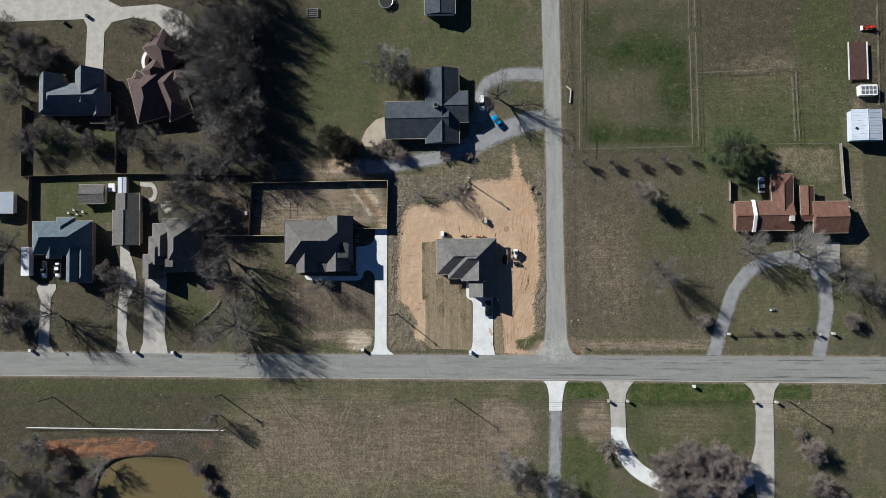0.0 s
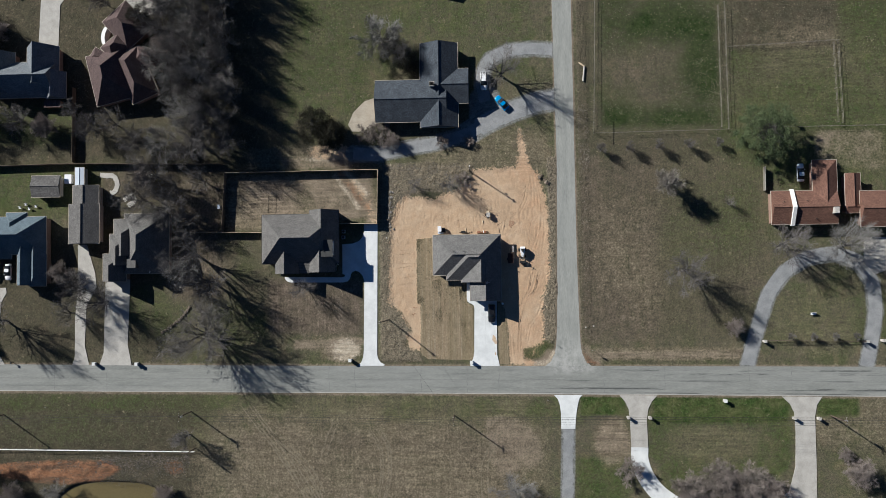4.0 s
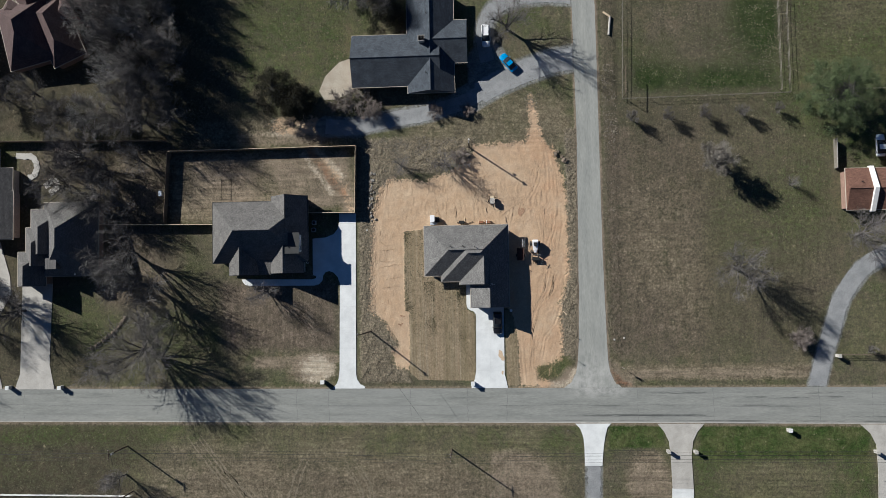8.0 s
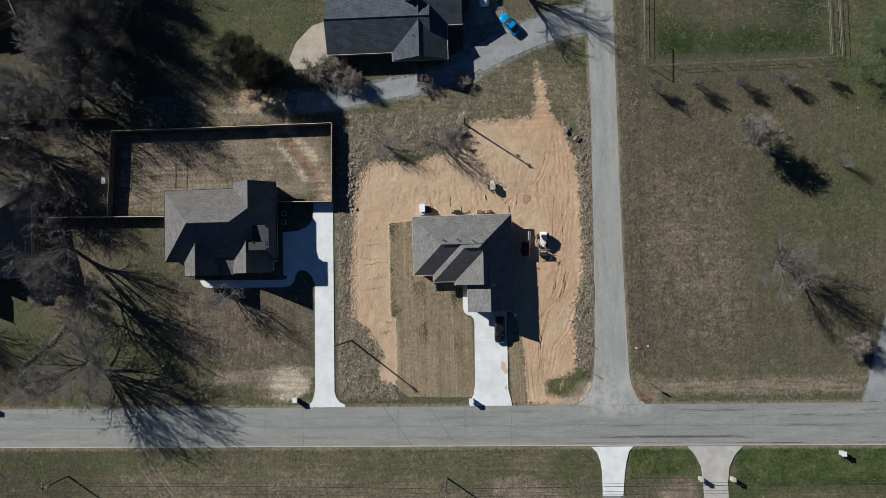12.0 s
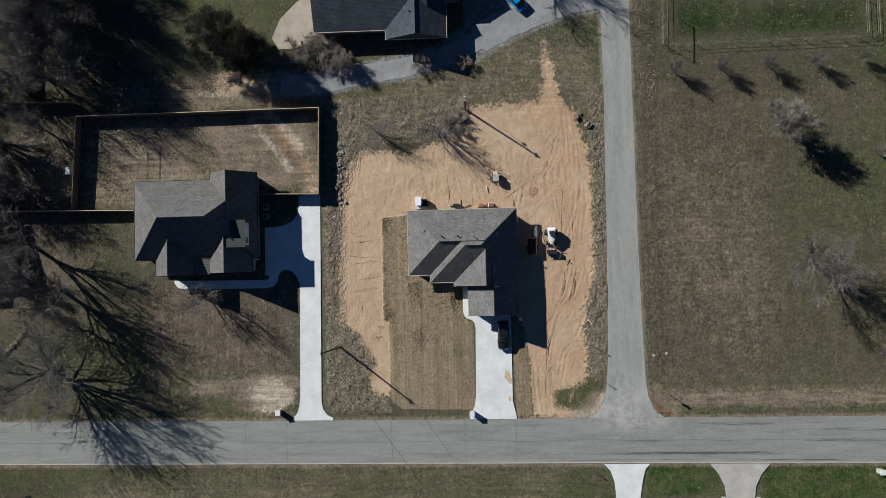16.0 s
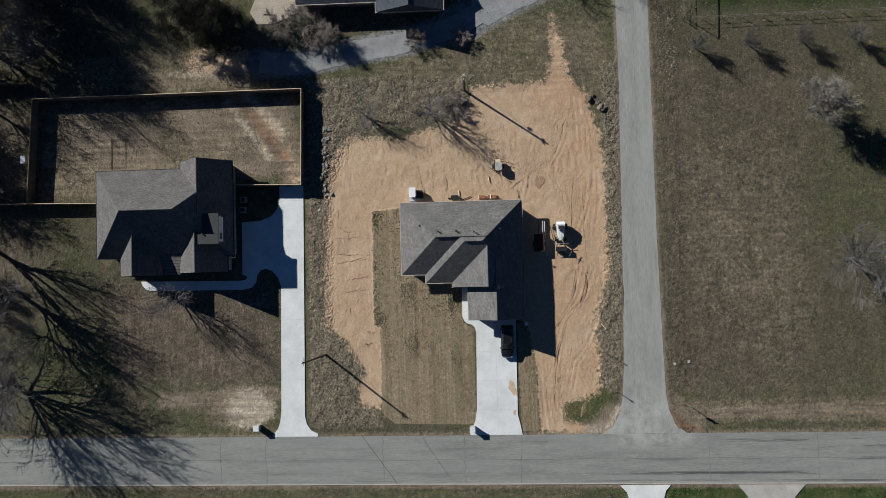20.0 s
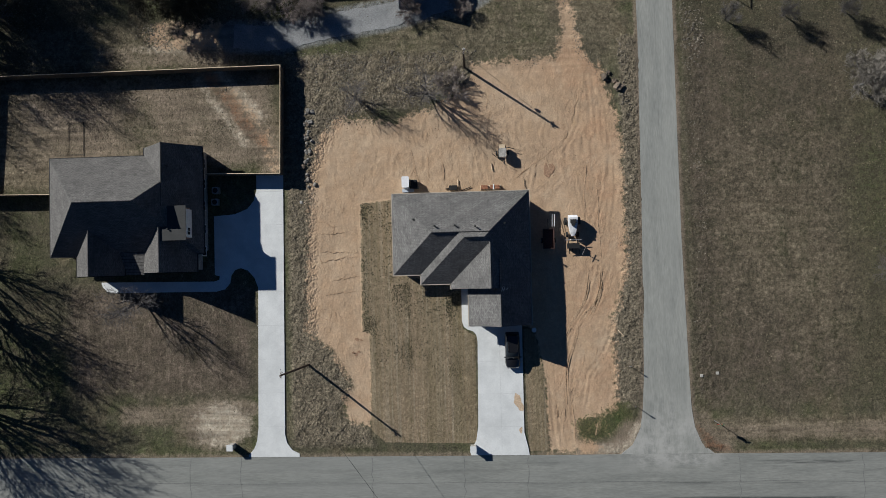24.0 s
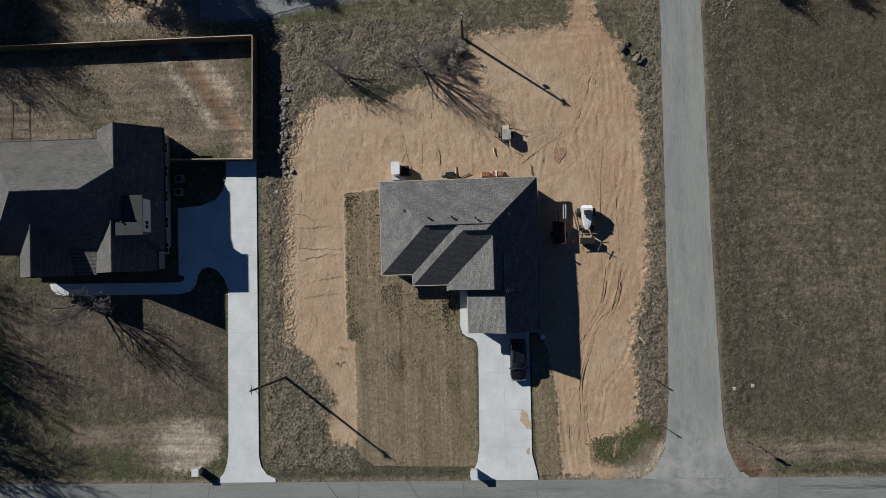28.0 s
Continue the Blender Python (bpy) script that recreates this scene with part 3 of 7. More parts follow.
W_PALE = np.maximum.reduce([0.9 * blob(-29.4, -17.6, 4.8, 3.2, 0.5), 0.75 * rect(-42.5, -26.5, -17.4, -14.9, 0.8) * (0.85 + 0.3 * wobble(2, 61)), 0.7 * blob(-25.6, -15.4, 2.4, 1.1), 0.7 * near_line([(-29.0, 31), (-26.3, 27.5), (-22.2, 22.5), (-20.6, 18)], 1.6, 1.2), 0.8 * blob(-28, 34.6, 5, 1.8), 0.6 * blob(-23, 25.5, 2.4, 1.5),
                            0.85 * SHOULDER, 0.7 * VERGE, 0.7 * near_line([(36.0, -18), (37.2, -20.6), (39.4, -22.2)], 1.2, 1.0), 0.95 * near_line([(20.5, -22.2), (24.8, -21.6), (27.2, -19.0)], 1.4, 0.8), 0.55 * rect(38, 78, -20.6, -18.6, 0.8), 0.85 * rect(-57, -21, 18, 30.4, 1.5) * (0.8 + 0.3 * wobble(3, 74)), 0.55 * blob(43, -43, 4.5, 6), 0.75 * rect(-46, -26, 32.2, 35.2, 1.0) * (0.8 + 0.4 * wobble(2, 95)), 0.6 * rect(98, 116, 29, 39.5, 1.5) * (0.8 + 0.4 * wobble(3, 82)), 0.62 * inside([(9.3, -36.2), (13.5, -35.6), (17.5, -36.5), (20.8, -38.4), (23.1, -41.3), (24.8, -47.2), (21, -50), (12.2, -51.0), (10.0, -45.8)], 1.2)])
W_SAND = np.maximum.reduce([1.0 * blob(-28.4, -17.6, 3.6, 2.8, 0.5), 0.6 * blob(-31.2, -18.6, 1.3, 1.6, 0.7), 0.6 * blob(-26.6, -16.4, 1.6, 1.0, 0.7), 0.75 * blob(-29.6, 36.2, 3.4, 1.8, 0.6), 0.6 * blob(-35, 34.6, 5, 0.9, 0.6), 0.6 * near_line([(-28.4, 31.0), (-24.8, 27.6), (-22.4, 24.4)], 0.8, 0.7),
                            0.55 * near_line([(-31.2, 29.8), (-27.8, 25.2), (-24.6, 21.0)], 0.7, 0.6), 0.7 * blob(29.6, -19.6, 1.4, 1.6, 0.6), 0.62 * near_line([(23, -21.8), (26.6, -21.0), (28.6, -18.6)], 0.9, 0.7)])
TRACKS = [[(14.0, 13.3), (14.8, 16.3), (18.6, 18.6), (20.5, 22.3), (21.1, 26.0)],
          [(16.1, 22.4), (15.6, 20.5), (17.6, 18.1), (20.3, 15.2), (21.1, 10.5)],
          [(22.8, 20.8), (22.7, 25.5), (22.4, 28.8)],
          [(24.4, 19.3), (24.3, 23.6), (23.5, 26.9)],
          [(14.2, 12.6), (16.6, 13.7), (18.0, 14.8)],
          [(24.1, 2.6), (22.6, -1.5), (20.8, -4.2), (18.7, -6.2), (18.1, -8.9)],
          [(22.7, 2.7), (21.6, -1.4), (19.4, -4.8), (17.8, -6.8)],
          [(24.8, -6.3), (23.4, -9.0), (21.2, -11.7), (20.4, -15.8)],
          [(26.1, 1.9), (25.3, -3.6), (23.7, -9.0)],
          [(15.9, -19.1), (15.5, -13.0)],
          [(17.0, -21.5), (16.3, -15.7)],
          [(19.3, -8.9), (18.5, -13.0), (18.4, -18.5)],
          [(21.9, 7.5), (23.8, 12.3), (24.2, 16.5)],
          [(24.3, 7.5), (25.1, 13.0), (25.0, 17.8)]]
CLODS = np.clip(0.55 * grit(0.75, 41) + 0.45 * grit(0.42, 42) - 0.42, 0, 1)
ZZ = 0.03 * wobble(2.2, 11) + 0.02 * W_DIRT * wobble(0.7, 13)
# the pond's basin
ZZ = ZZ - 1.8 * (1 - sstep(0.93, 1.09, (np.abs((XX + 93.4) / 16.8) ** 3 + np.abs((YY + 67.5) / 13.6) ** 3) ** (1 / 3)))
# ground stays low under the paved strips
ZZ = np.minimum(ZZ, 0.06) - 0.07
ZZ = ZZ + 0.075 * SHOULDER + 0.055 * VERGE * (1 - SHOULDER)
# clods and wheel-turned lumps on the rough edges of the lot
ZZ = ZZ + ROUGH * (1 - 0.8 * W_DIRT) * (1 - W_GRAVEL) * CLODS * 0.55 + 0.9 * W_CLAY * np.clip(0.6 * grit(2.2, 44) + 0.4 * grit(1.1, 45) - 0.4, 0, 1) + 0.07 * CLODS * (W_DIRT * (1 - W_DIRT) * 4) * (1 - W_MOWN) * (1 - W_GRAVEL)
# wheel ruts pressed into the lot, with soil squeezed up on both sides
for line in TRACKS:
    for off in (0, 0.75):
        run_ = [(x + off, y) for x, y in line]
        ZZ = ZZ + 0.035 * near_line(run_, 0.36, 0.16) - 0.075 * near_line(run_, 0.17, 0.14)
# short scars left by a blade behind the house
rngt = np.random.default_rng(17)
for k in range(46):
    x0, y0 = rngt.uniform(-13, 25), rngt.uniform(14.4, 22)
    run_ = [(x0, y0), (x0 + rngt.normal(0, 0.15), y0 + rngt.uniform(0.7, 2.6))]
    ZZ = ZZ + W_DIRT * (0.025 * near_line(run_, 0.26, 0.16) - 0.05 * near_line([(x + 0.26, y) for x, y in run_], 0.15, 0.12))
NXg, NYg = len(GX), len(GY)
gm = bpy.data.meshes.new("ground")
idx = np.arange(NXg * NYg).reshape(NYg, NXg)
quads = np.stack([idx[:-1, :-1], idx[:-1, 1:], idx[1:, 1:], idx[1:, :-1]], -1).reshape(-1, 4)
gm.vertices.add(NXg * NYg)
gm.vertices.foreach_set("co", np.stack([XX, YY, ZZ], -1).astype(np.float32).ravel())
gm.loops.add(quads.size)
gm.loops.foreach_set("vertex_index", quads.astype(np.int32).ravel())
gm.polygons.add(len(quads))
gm.polygons.foreach_set("loop_start", np.arange(0, quads.size, 4, dtype=np.int32))
gm.update(calc_edges=True)
gm.polygons.foreach_set("use_smooth", np.ones(len(quads), bool))
for key, w in (("dirt", W_DIRT), ("lush", W_LUSH), ("straw", W_STRAW), ("dark", W_DARK), ("mown", W_MOWN), ("rough", ROUGH), ("clay", W_CLAY), ("gravel", W_GRAVEL), ("deep", W_DEEP), ("brown", W_BROWN), ("pale", W_PALE), ("sand", W_SAND)):
    gm.attributes.new(key, 'FLOAT', 'POINT').data.foreach_set("value", np.clip(w, 0, 1).astype(np.float32).ravel())


def ground_material():
    m = bpy.data.materials.new("ground_cover")
    m.use_nodes = True
    nt = m.node_tree
    bs = nt.nodes["Principled BSDF"]
    bs.inputs["Roughness"].default_value, bs.inputs["Specular IOR Level"].default_value = 0.95, 0.05
    co = nt.nodes.new("ShaderNodeTexCoord")

    def noise_tex(scale, detail=4.0, rough=0.6, stretch=None):
        n = nd(nt, "ShaderNodeTexNoise", Scale=scale, Detail=detail, Roughness=rough)
        src = co.outputs["Object"]
        if stretch:
            mp = nt.nodes.new("ShaderNodeMapping")
            mp.inputs["Scale"].default_value = stretch
            nt.links.new(src, mp.inputs[0])
            src = mp.outputs[0]
        nt.links.new(src, n.inputs["Vector"])
        return n.outputs[0]

    def op(kind, p, q, clamp=False):
        n = nt.nodes.new("ShaderNodeMath")
        n.operation, n.use_clamp = kind, clamp
        for i, v in enumerate((p, q)):
            if isinstance(v, (int, float)):
                n.inputs[i].default_value = v
            else:
                nt.links.new(v, n.inputs[i])
        return n.outputs[0]

    def ramp(v, a, b, lo=0.0, hi=1.0):
        n = nd(nt, "ShaderNodeMapRange")
        for i, x in enumerate((a, b, lo, hi)):
            n.inputs[i + 1].default_value = x
        nt.links.new(v, n.inputs[0])
        return n.outputs[0]

    def mix(f, a, b):
        n = nt.nodes.new("ShaderNodeMix")
        n.data_type = 'RGBA'
        nt.links.new(f, n.inputs[0])
        for i, v in ((6, a), (7, b)):
            if isinstance(v, tuple):
                n.inputs[i].default_value = (*v, 1)
            else:
                nt.links.new(v, n.inputs[i])
        return n.outputs[2]

    big, mid, small, grain = noise_tex(0.06), noise_tex(0.45, 5, 0.65), noise_tex(1.8, 5, 0.7), noise_tex(5.0, 4, 0.8)
    edge = op('ADD', op('MULTIPLY', op('SUBTRACT', mid, 0.5), 1.3), op('MULTIPLY', op('SUBTRACT', small, 0.5), 1.0))

    def mask(key, sharp=0.2, ragged=1.0):
        n = nt.nodes.new("ShaderNodeAttribute")
        n.attribute_name = key
        return ramp(op('ADD', n.outputs["Fac"], op('MULTIPLY', edge, op('MULTIPLY', ragged, op('MULTIPLY', op('MULTIPLY', n.outputs["Fac"], op('SUBTRACT', 1.0, n.outputs["Fac"])), 4.0)))), 0.5 - sharp, 0.5 + sharp), n.outputs["Fac"]

    base = mix(ramp(big, 0.35, 0.65), (0.098, 0.090, 0.064), (0.118, 0.101, 0.077))
    base = mix(ramp(mid, 0.35, 0.7), base, (0.080, 0.080, 0.050))
    # patches of moss green, tan and bleached straw in the winter grass
    base = mix(ramp(noise_tex(0.11, 8, 0.72), 0.47, 0.6, 0, 0.7), base, (0.076, 0.086, 0.04))
    base = mix(ramp(noise_tex(0.21, 7, 0.66, (1, 0.7, 1)), 0.52, 0.7, 0, 0.75), base, (0.165, 0.135, 0.092))
    base = mix(ramp(noise_tex(1.1, 6, 0.75), 0.58, 0.75, 0, 0.7), base, (0.20, 0.172, 0.122))
    base = mix(mask("rough", 0.4)[0], base, mix(ramp(noise_tex(2.6, 8, 0.78), 0.36, 0.64), (0.075, 0.066, 0.05), (0.29, 0.245, 0.188)))
    # dark litter tone; also carries painted shade and lens falloff over outer fields
    base = mix(mask("dark", 0.5)[0], base, mix(ramp(noise_tex(0.3, 7, 0.7), 0.38, 0.62), (0.086, 0.072, 0.053), (0.054, 0.051, 0.037)))
    base = mix(mask("brown", 0.5)[0], base, mix(ramp(noise_tex(0.35, 7, 0.7), 0.36, 0.64), (0.152, 0.120, 0.098), (0.094, 0.078, 0.062)))
    base = mix(mask("straw", 0.4)[0], base, mix(ramp(noise_tex(0.5, 5, 0.7, (1, 0.15, 1)), 0.35, 0.65), (0.150, 0.125, 0.092), (0.19, 0.158, 0.115)))
    base = mix(mask("lush", 0.45)[0], base, mix(ramp(noise_tex(0.3, 7, 0.68), 0.36, 0.66), (0.036, 0.060, 0.018), (0.088, 0.094, 0.042)))
    base = mix(mask("deep", 0.5)[0], base, mix(ramp(mid, 0.36, 0.66), (0.022, 0.038, 0.013), (0.045, 0.056, 0.024)))
    base = mix(mask("pale", 0.42, 1.3)[0], base, mix(ramp(noise_tex(0.9, 7, 0.75), 0.38, 0.62), (0.262, 0.21, 0.168), (0.165, 0.135, 0.105)))
    base = mix(mask("sand", 0.3, 1.0)[0], base, mix(ramp(noise_tex(1.1, 7, 0.75), 0.38, 0.62), (0.47, 0.415, 0.345), (0.31, 0.255, 0.2)))
    # bleached flecks, dead leaves and dark thatch, clumped
    loose = op('SUBTRACT', 1.0, mask("gravel", 0.3)[1], True)
    base = mix(op('MULTIPLY', loose, op('MULTIPLY', ramp(noise_tex(0.75, 8, 0.8), 0.585, 0.64, 0, 0.75), ramp(noise_tex(0.09, 4, 0.6), 0.38, 0.6, 0.25, 1))), base, (0.245, 0.212, 0.15))
    base = mix(op('MULTIPLY', loose, ramp(noise_tex(0.62, 8, 0.78), 0.39, 0.33, 0, 0.35)), base, (0.05, 0.046, 0.03))
    # mown strips run along y on the new lawn
    stripe = noise_tex(0.9, 2, 0.5, (1, 0.012, 1))
    fine_stripe = noise_tex(4.0, 2, 0.5, (1, 0.02, 1))
    lawn = mix(ramp(stripe, 0.38, 0.6), (0.262, 0.202, 0.142), (0.205, 0.163, 0.112))
    lawn = mix(ramp(fine_stripe, 0.45, 0.7), lawn, (0.288, 0.238, 0.178))
    # rolled-out straw mats, each of its own tone
    spm = nt.nodes.new("ShaderNodeSeparateXYZ")
    nt.links.new(co.outputs["Object"], spm.inputs[0])
    wn1 = nt.nodes.new("ShaderNodeTexWhiteNoise")
    wn1.noise_dimensions = '1D'
    nt.links.new(op('FLOOR', op('MULTIPLY', spm.outputs[0], 0.62), 0), wn1.inputs["W"])
    lawn = mix(ramp(wn1.outputs["Value"], 0, 1, 0, 0.5), lawn, (0.165, 0.137, 0.084))
    clump = noise_tex(1.3, 6, 0.8, (1, 0.25, 1))
    lawn = mix(ramp(clump, 0.56, 0.72), lawn, (0.13, 0.112, 0.06))
    base = mix(mask("mown", 0.12, 0.3)[0], base, lawn)
    dirt = mix(ramp(noise_tex(0.12, 4, 0.6), 0.36, 0.62), (0.385, 0.274, 0.19), (0.42, 0.318, 0.232))
    spx = nt.nodes.new("ShaderNodeSeparateXYZ")
    nt.links.new(co.outputs["Object"], spx.inputs[0])
    dirt = mix(op('MULTIPLY', ramp(spx.outputs[0], 9.0, 25.0), ramp(noise_tex(0.15, 5, 0.6), 0.35, 0.6)), dirt, (0.372, 0.24, 0.158))
    # greyer and browner spills where machines turned
    dirt = mix(ramp(noise_tex(0.22, 7, 0.68), 0.46, 0.66, 0, 0.8), dirt, (0.318, 0.233, 0.165))
    dirt = mix(ramp(noise_tex(0.5, 7, 0.72, (1, 0.5, 1)), 0.52, 0.68, 0, 0.6), dirt, (0.425, 0.325, 0.24))
    # faint wheel marks drawn mostly along y
    dirt = mix(ramp(noise_tex(1.3, 6, 0.75, (1, 0.3, 1)), 0.56, 0.72, 0, 0.45), dirt, (0.33, 0.225, 0.142))
    dirt = mix(ramp(noise_tex(1.1, 6, 0.7, (0.5, 1, 1)), 0.56, 0.7, 0, 0.5), dirt, (0.47, 0.36, 0.25))
    dirt = mix(ramp(mid, 0.45, 0.75), dirt, (0.365, 0.255, 0.172))
    dirt = mix(ramp(noise_tex(0.8, 6, 0.75, (1, 0.35, 1)), 0.6, 0.78), dirt, (0.32, 0.222, 0.138))
    pale_soil = nt.nodes.new("ShaderNodeVectorMath")
    pale_soil.operation = 'SCALE'
    pale_soil.inputs["Scale"].default_value = 1.07
    nt.links.new(dirt, pale_soil.inputs[0])
    base = mix(mask("dirt", 0.22, 1.5)[0], base, pale_soil.outputs[0])
    base = mix(mask("gravel", 0.3, 0.35)[0], base, mix(ramp(noise_tex(0.5, 6, 0.7), 0.38, 0.62), (0.205, 0.207, 0.205), (0.150, 0.153, 0.155)))
    base = mix(mask("clay", 0.3, 0.8)[0], base, mix(ramp(noise_tex(0.5, 7, 0.75, (0.3, 1, 1)), 0.41, 0.59), (0.235, 0.12, 0.07), (0.115, 0.074, 0.052)))
    # wheel rows and cut lines across the fields
    rows = op('ADD', 1.0, op('MULTIPLY', mask("straw", 0.4)[1], ramp(noise_tex(1.4, 3, 0.6, (0.08, 1, 1)), 0.35, 0.65, -0.3, 0.3)))
    rows = op('MULTIPLY', rows, op('ADD', 1.0, op('MULTIPLY', mask("brown", 0.4)[1], ramp(noise_tex(1.3, 4, 0.65, (1, 0.05, 1)), 0.35, 0.65, -0.2, 0.2))))
    tone = op('MULTIPLY', ramp(small, 0.3, 0.7, 0.7, 1.3), op('MULTIPLY', ramp(grain, 0.3, 0.7, 0.45, 1.55), op('MULTIPLY', ramp(mid, 0.3, 0.7, 0.86, 1.14), ramp(noise_tex(0.85, 6, 0.72), 0.34, 0.66, 0.84, 1.16))))
    soil = op('ADD', mask("dirt", 0.3)[1], op('ADD', op('MULTIPLY', mask("mown", 0.3)[1], 0.5), op('ADD', op('MULTIPLY', mask("sand", 0.3)[1], 0.8), op('MULTIPLY', mask("pale", 0.3)[1], 0.35))), True)
    tone = op('ADD', 1.0, op('MULTIPLY', op('SUBTRACT', tone, 1.0), op('SUBTRACT', 1.0, op('MULTIPLY', soil, 0.72))))
    # winter cover is a little yellower than the mixed tones
    warm = nt.nodes.new("ShaderNodeVectorMath")
    warm.operation = 'MULTIPLY'
    warm.inputs[1].default_value = (1.0, 1.0, 0.93)
    nt.links.new(base, warm.inputs[0])
    sc = nt.nodes.new("ShaderNodeVectorMath")
    sc.operation = 'SCALE'
    nt.links.new(warm.outputs[0], sc.inputs[0]), nt.links.new(op('MULTIPLY', tone, rows), sc.inputs["Scale"])
    nt.links.new(sc.outputs[0], bs.inputs["Base Color"])
    rough = nt.nodes.new("ShaderNodeAttribute")
    rough.attribute_name = "rough"
    dirt_w = mask("dirt", 0.3)[1]
    depth = op('MULTIPLY', op('ADD', op('MULTIPLY', rough.outputs["Fac"], 1.2), 1.0), op('SUBTRACT', 1.0, op('MULTIPLY', dirt_w, 0.88)))
    track_h = op('MULTIPLY', noise_tex(2.0, 7, 0.72, (1, 0.6, 1)), op('MULTIPLY', dirt_w, ramp(noise_tex(0.3, 4, 0.6), 0.38, 0.66, 0.03, 0.13)))
    h = op('ADD', track_h, op('ADD', op('MULTIPLY', grain, op('MULTIPLY', depth, 0.10)), op('MULTIPLY', small, op('MULTIPLY', depth, 0.16))))
    vor = nd(nt, "ShaderNodeTexVoronoi", Scale=3.2)
    nt.links.new(co.outputs["Object"], vor.inputs["Vector"])
    h = op('SUBTRACT', h, op('MULTIPLY', op('POWER', vor.outputs["Distance"], 1.5), op('MULTIPLY', rough.outputs["Fac"], 0.16)))
    bp = nd(nt, "ShaderNodeBump", Strength=1.0, Distance=1.0)
    nt.links.new(h, bp.inputs["Height"]), nt.links.new(bp.outputs[0], bs.inputs["Normal"])
    return m


gm.materials.append(ground_material())
ground = tagged(new("ground", gm), "winter grass, bare orange building soil and dry fields", "ground", kind="structure")

# ---- roads ----
def structure(name, bm, material, label, category):
    return tagged(part(name, bm, material), label, category, kind="structure")


road_n = [(-2400, -2.0), (-142, -20.9), (-90, -21.45), (-41.5, -21.95), (0, -22.3), (42, -22.55), (127, -23.2), (2400, -42)]
road_s = [(-2400, -9.2), (-142, -28.1), (-90, -28.6), (-41.5, -29.1), (0, -29.5), (42, -29.9), (127, -30.9), (2400, -50)]


def share_across(ob):
    """Gives a strip its share across, 0 on the left line and 1 on the right."""
    n = len(ob.data.vertices)
    ob.data.attributes.new("across", 'FLOAT', 'POINT').data.foreach_set("value", [0.0 if k % 4 < 2 else 1.0 for k in range(n)])


share_across(structure("road", strip(road_n, road_s, -0.3, 0.03), M_ASPHALT, "worn grey asphalt road with tar-sealed cracks", "road"))
kerb_o = [(x, y - 0.17) for x, y in road_s]
structure("kerb", strip(road_s, kerb_o, -0.3, 0.045), M_CONC_OLD, "pale concrete edging along the grey road", "kerb")
side_l = [(27.5, 2400), (28.6, 100), (29.5, 34), (29.2, 7), (28.8, -12.2), (28.5, -16.5), (28.1, -19.0), (27.0, -21.2), (25.4, -22.45)]
side_r = [(33.5, 2400), (34.0, 100), (34.3, 34), (34.4, 7), (34.8, -12.3), (34.95, -16.5), (35.3, -19.0), (36.2, -21.2), (37.8, -22.5)]
share_across(structure("side_road", strip(side_l, side_r, -0.3, 0.022), M_CHIPSEAL, "narrow grey chip-seal side road with worn gravel edges", "road"))

# ---- driveways and walks ----
def arc(cx, cy, r, a0, a1, n=8):
    return [(cx + r * math.cos(radians(a0 + (a1 - a0) * k / n)), cy + r * math.sin(radians(a0 + (a1 - a0) * k / n))) for k in range(n + 1)]


def slab(name, pts, material, label, z=0.05):
    return tagged(part(name, prism(bmesh.new(), pts, -0.3, z), material), label, "driveway", kind="structure")


slab("driveway", [(-19.45, 16.5), (-23.2, 16.5), (-23.2, 14.4), (-23.6, 13.0), (-24.5, 11.9), (-26.3, 11.2), (-29.2, 11.0), (-29.2, 2.9),
                  (-28.5, 2.7), (-28.6, 2.2), (-29.4, 2.0), (-45.2, 2.25), (-45.0, 1.6), (-44.4, 1.0), (-43.4, 0.75), (-29.0, 0.6), (-27.8, 0.9), (-27.1, 1.7), (-26.9, 2.8), (-26.4, 3.5), (-25.6, 3.75),
                  (-24.6, 3.4), (-23.7, 2.4), (-23.2, 1.0), (-23.5, -18.2), (-23.7, -19.8), (-24.1, -20.9), (-24.9, -21.8), (-24.9, -22.06), (-17.9, -22.12), (-17.9, -21.7), (-18.9, -21.2), (-19.6, -20.2), (-19.85, -19.0)],
     M_CONC, "pale new concrete driveway with turning court and front walk")
slab("driveway", [(4.7, 0.6), (4.65, -4.2), (4.9, -5.0), (5.4, -5.4), (6.1, -5.6), (6.55, -6.1), (6.7, -7.0), (6.5, -18.3), (6.2, -20.2), (5.4, -21.9), (5.4, -22.28), (13.3, -22.35), (13.1, -21.2), (12.65, -19.3),
                  (12.75, -4.0), (5.7, -4.0), (5.7, 0.6)], M_CONC, "pale new concrete driveway with a mud stain")
slab("driveway", [(27.6, -30.1), (28.6, -31.2), (29.2, -33), (29.4, -35), (29.4, -39.1), (33.1, -39.1), (33.5, -35), (33.9, -32.8), (34.4, -31), (35.2, -30.15)], M_CONC, "pale concrete driveway apron beside the road")
structure("gravel_drive", lane(smooth_line(G_SOUTH, 12), 2.8, -0.3, -0.03, ragged=0.3), M_GRAVEL, "grey gravel drive leading off a concrete apron", "driveway")
slab("driveway", [(45.0, -30.25), (46.4, -32), (47.3, -34), (47.6, -37), (47.8, -44), (52.2, -44), (52.0, -37), (52.4, -34), (53.4, -32), (54.9, -30.35)], M_CONC_OLD, "weathered tan concrete driveway apron", 0.05)
structure("driveway", lane(smooth_line([(50, -44), (50, -47.5), (51.6, -52), (55, -56.3), (60, -59.5), (66, -61.7), (73, -62.6), (80, -62), (86, -60), (90.5, -56), (92.8, -50), (93, -44)]),
                           4.5, -0.3, 0.043), M_CONC, "pale concrete loop driveway under bare trees", "driveway")
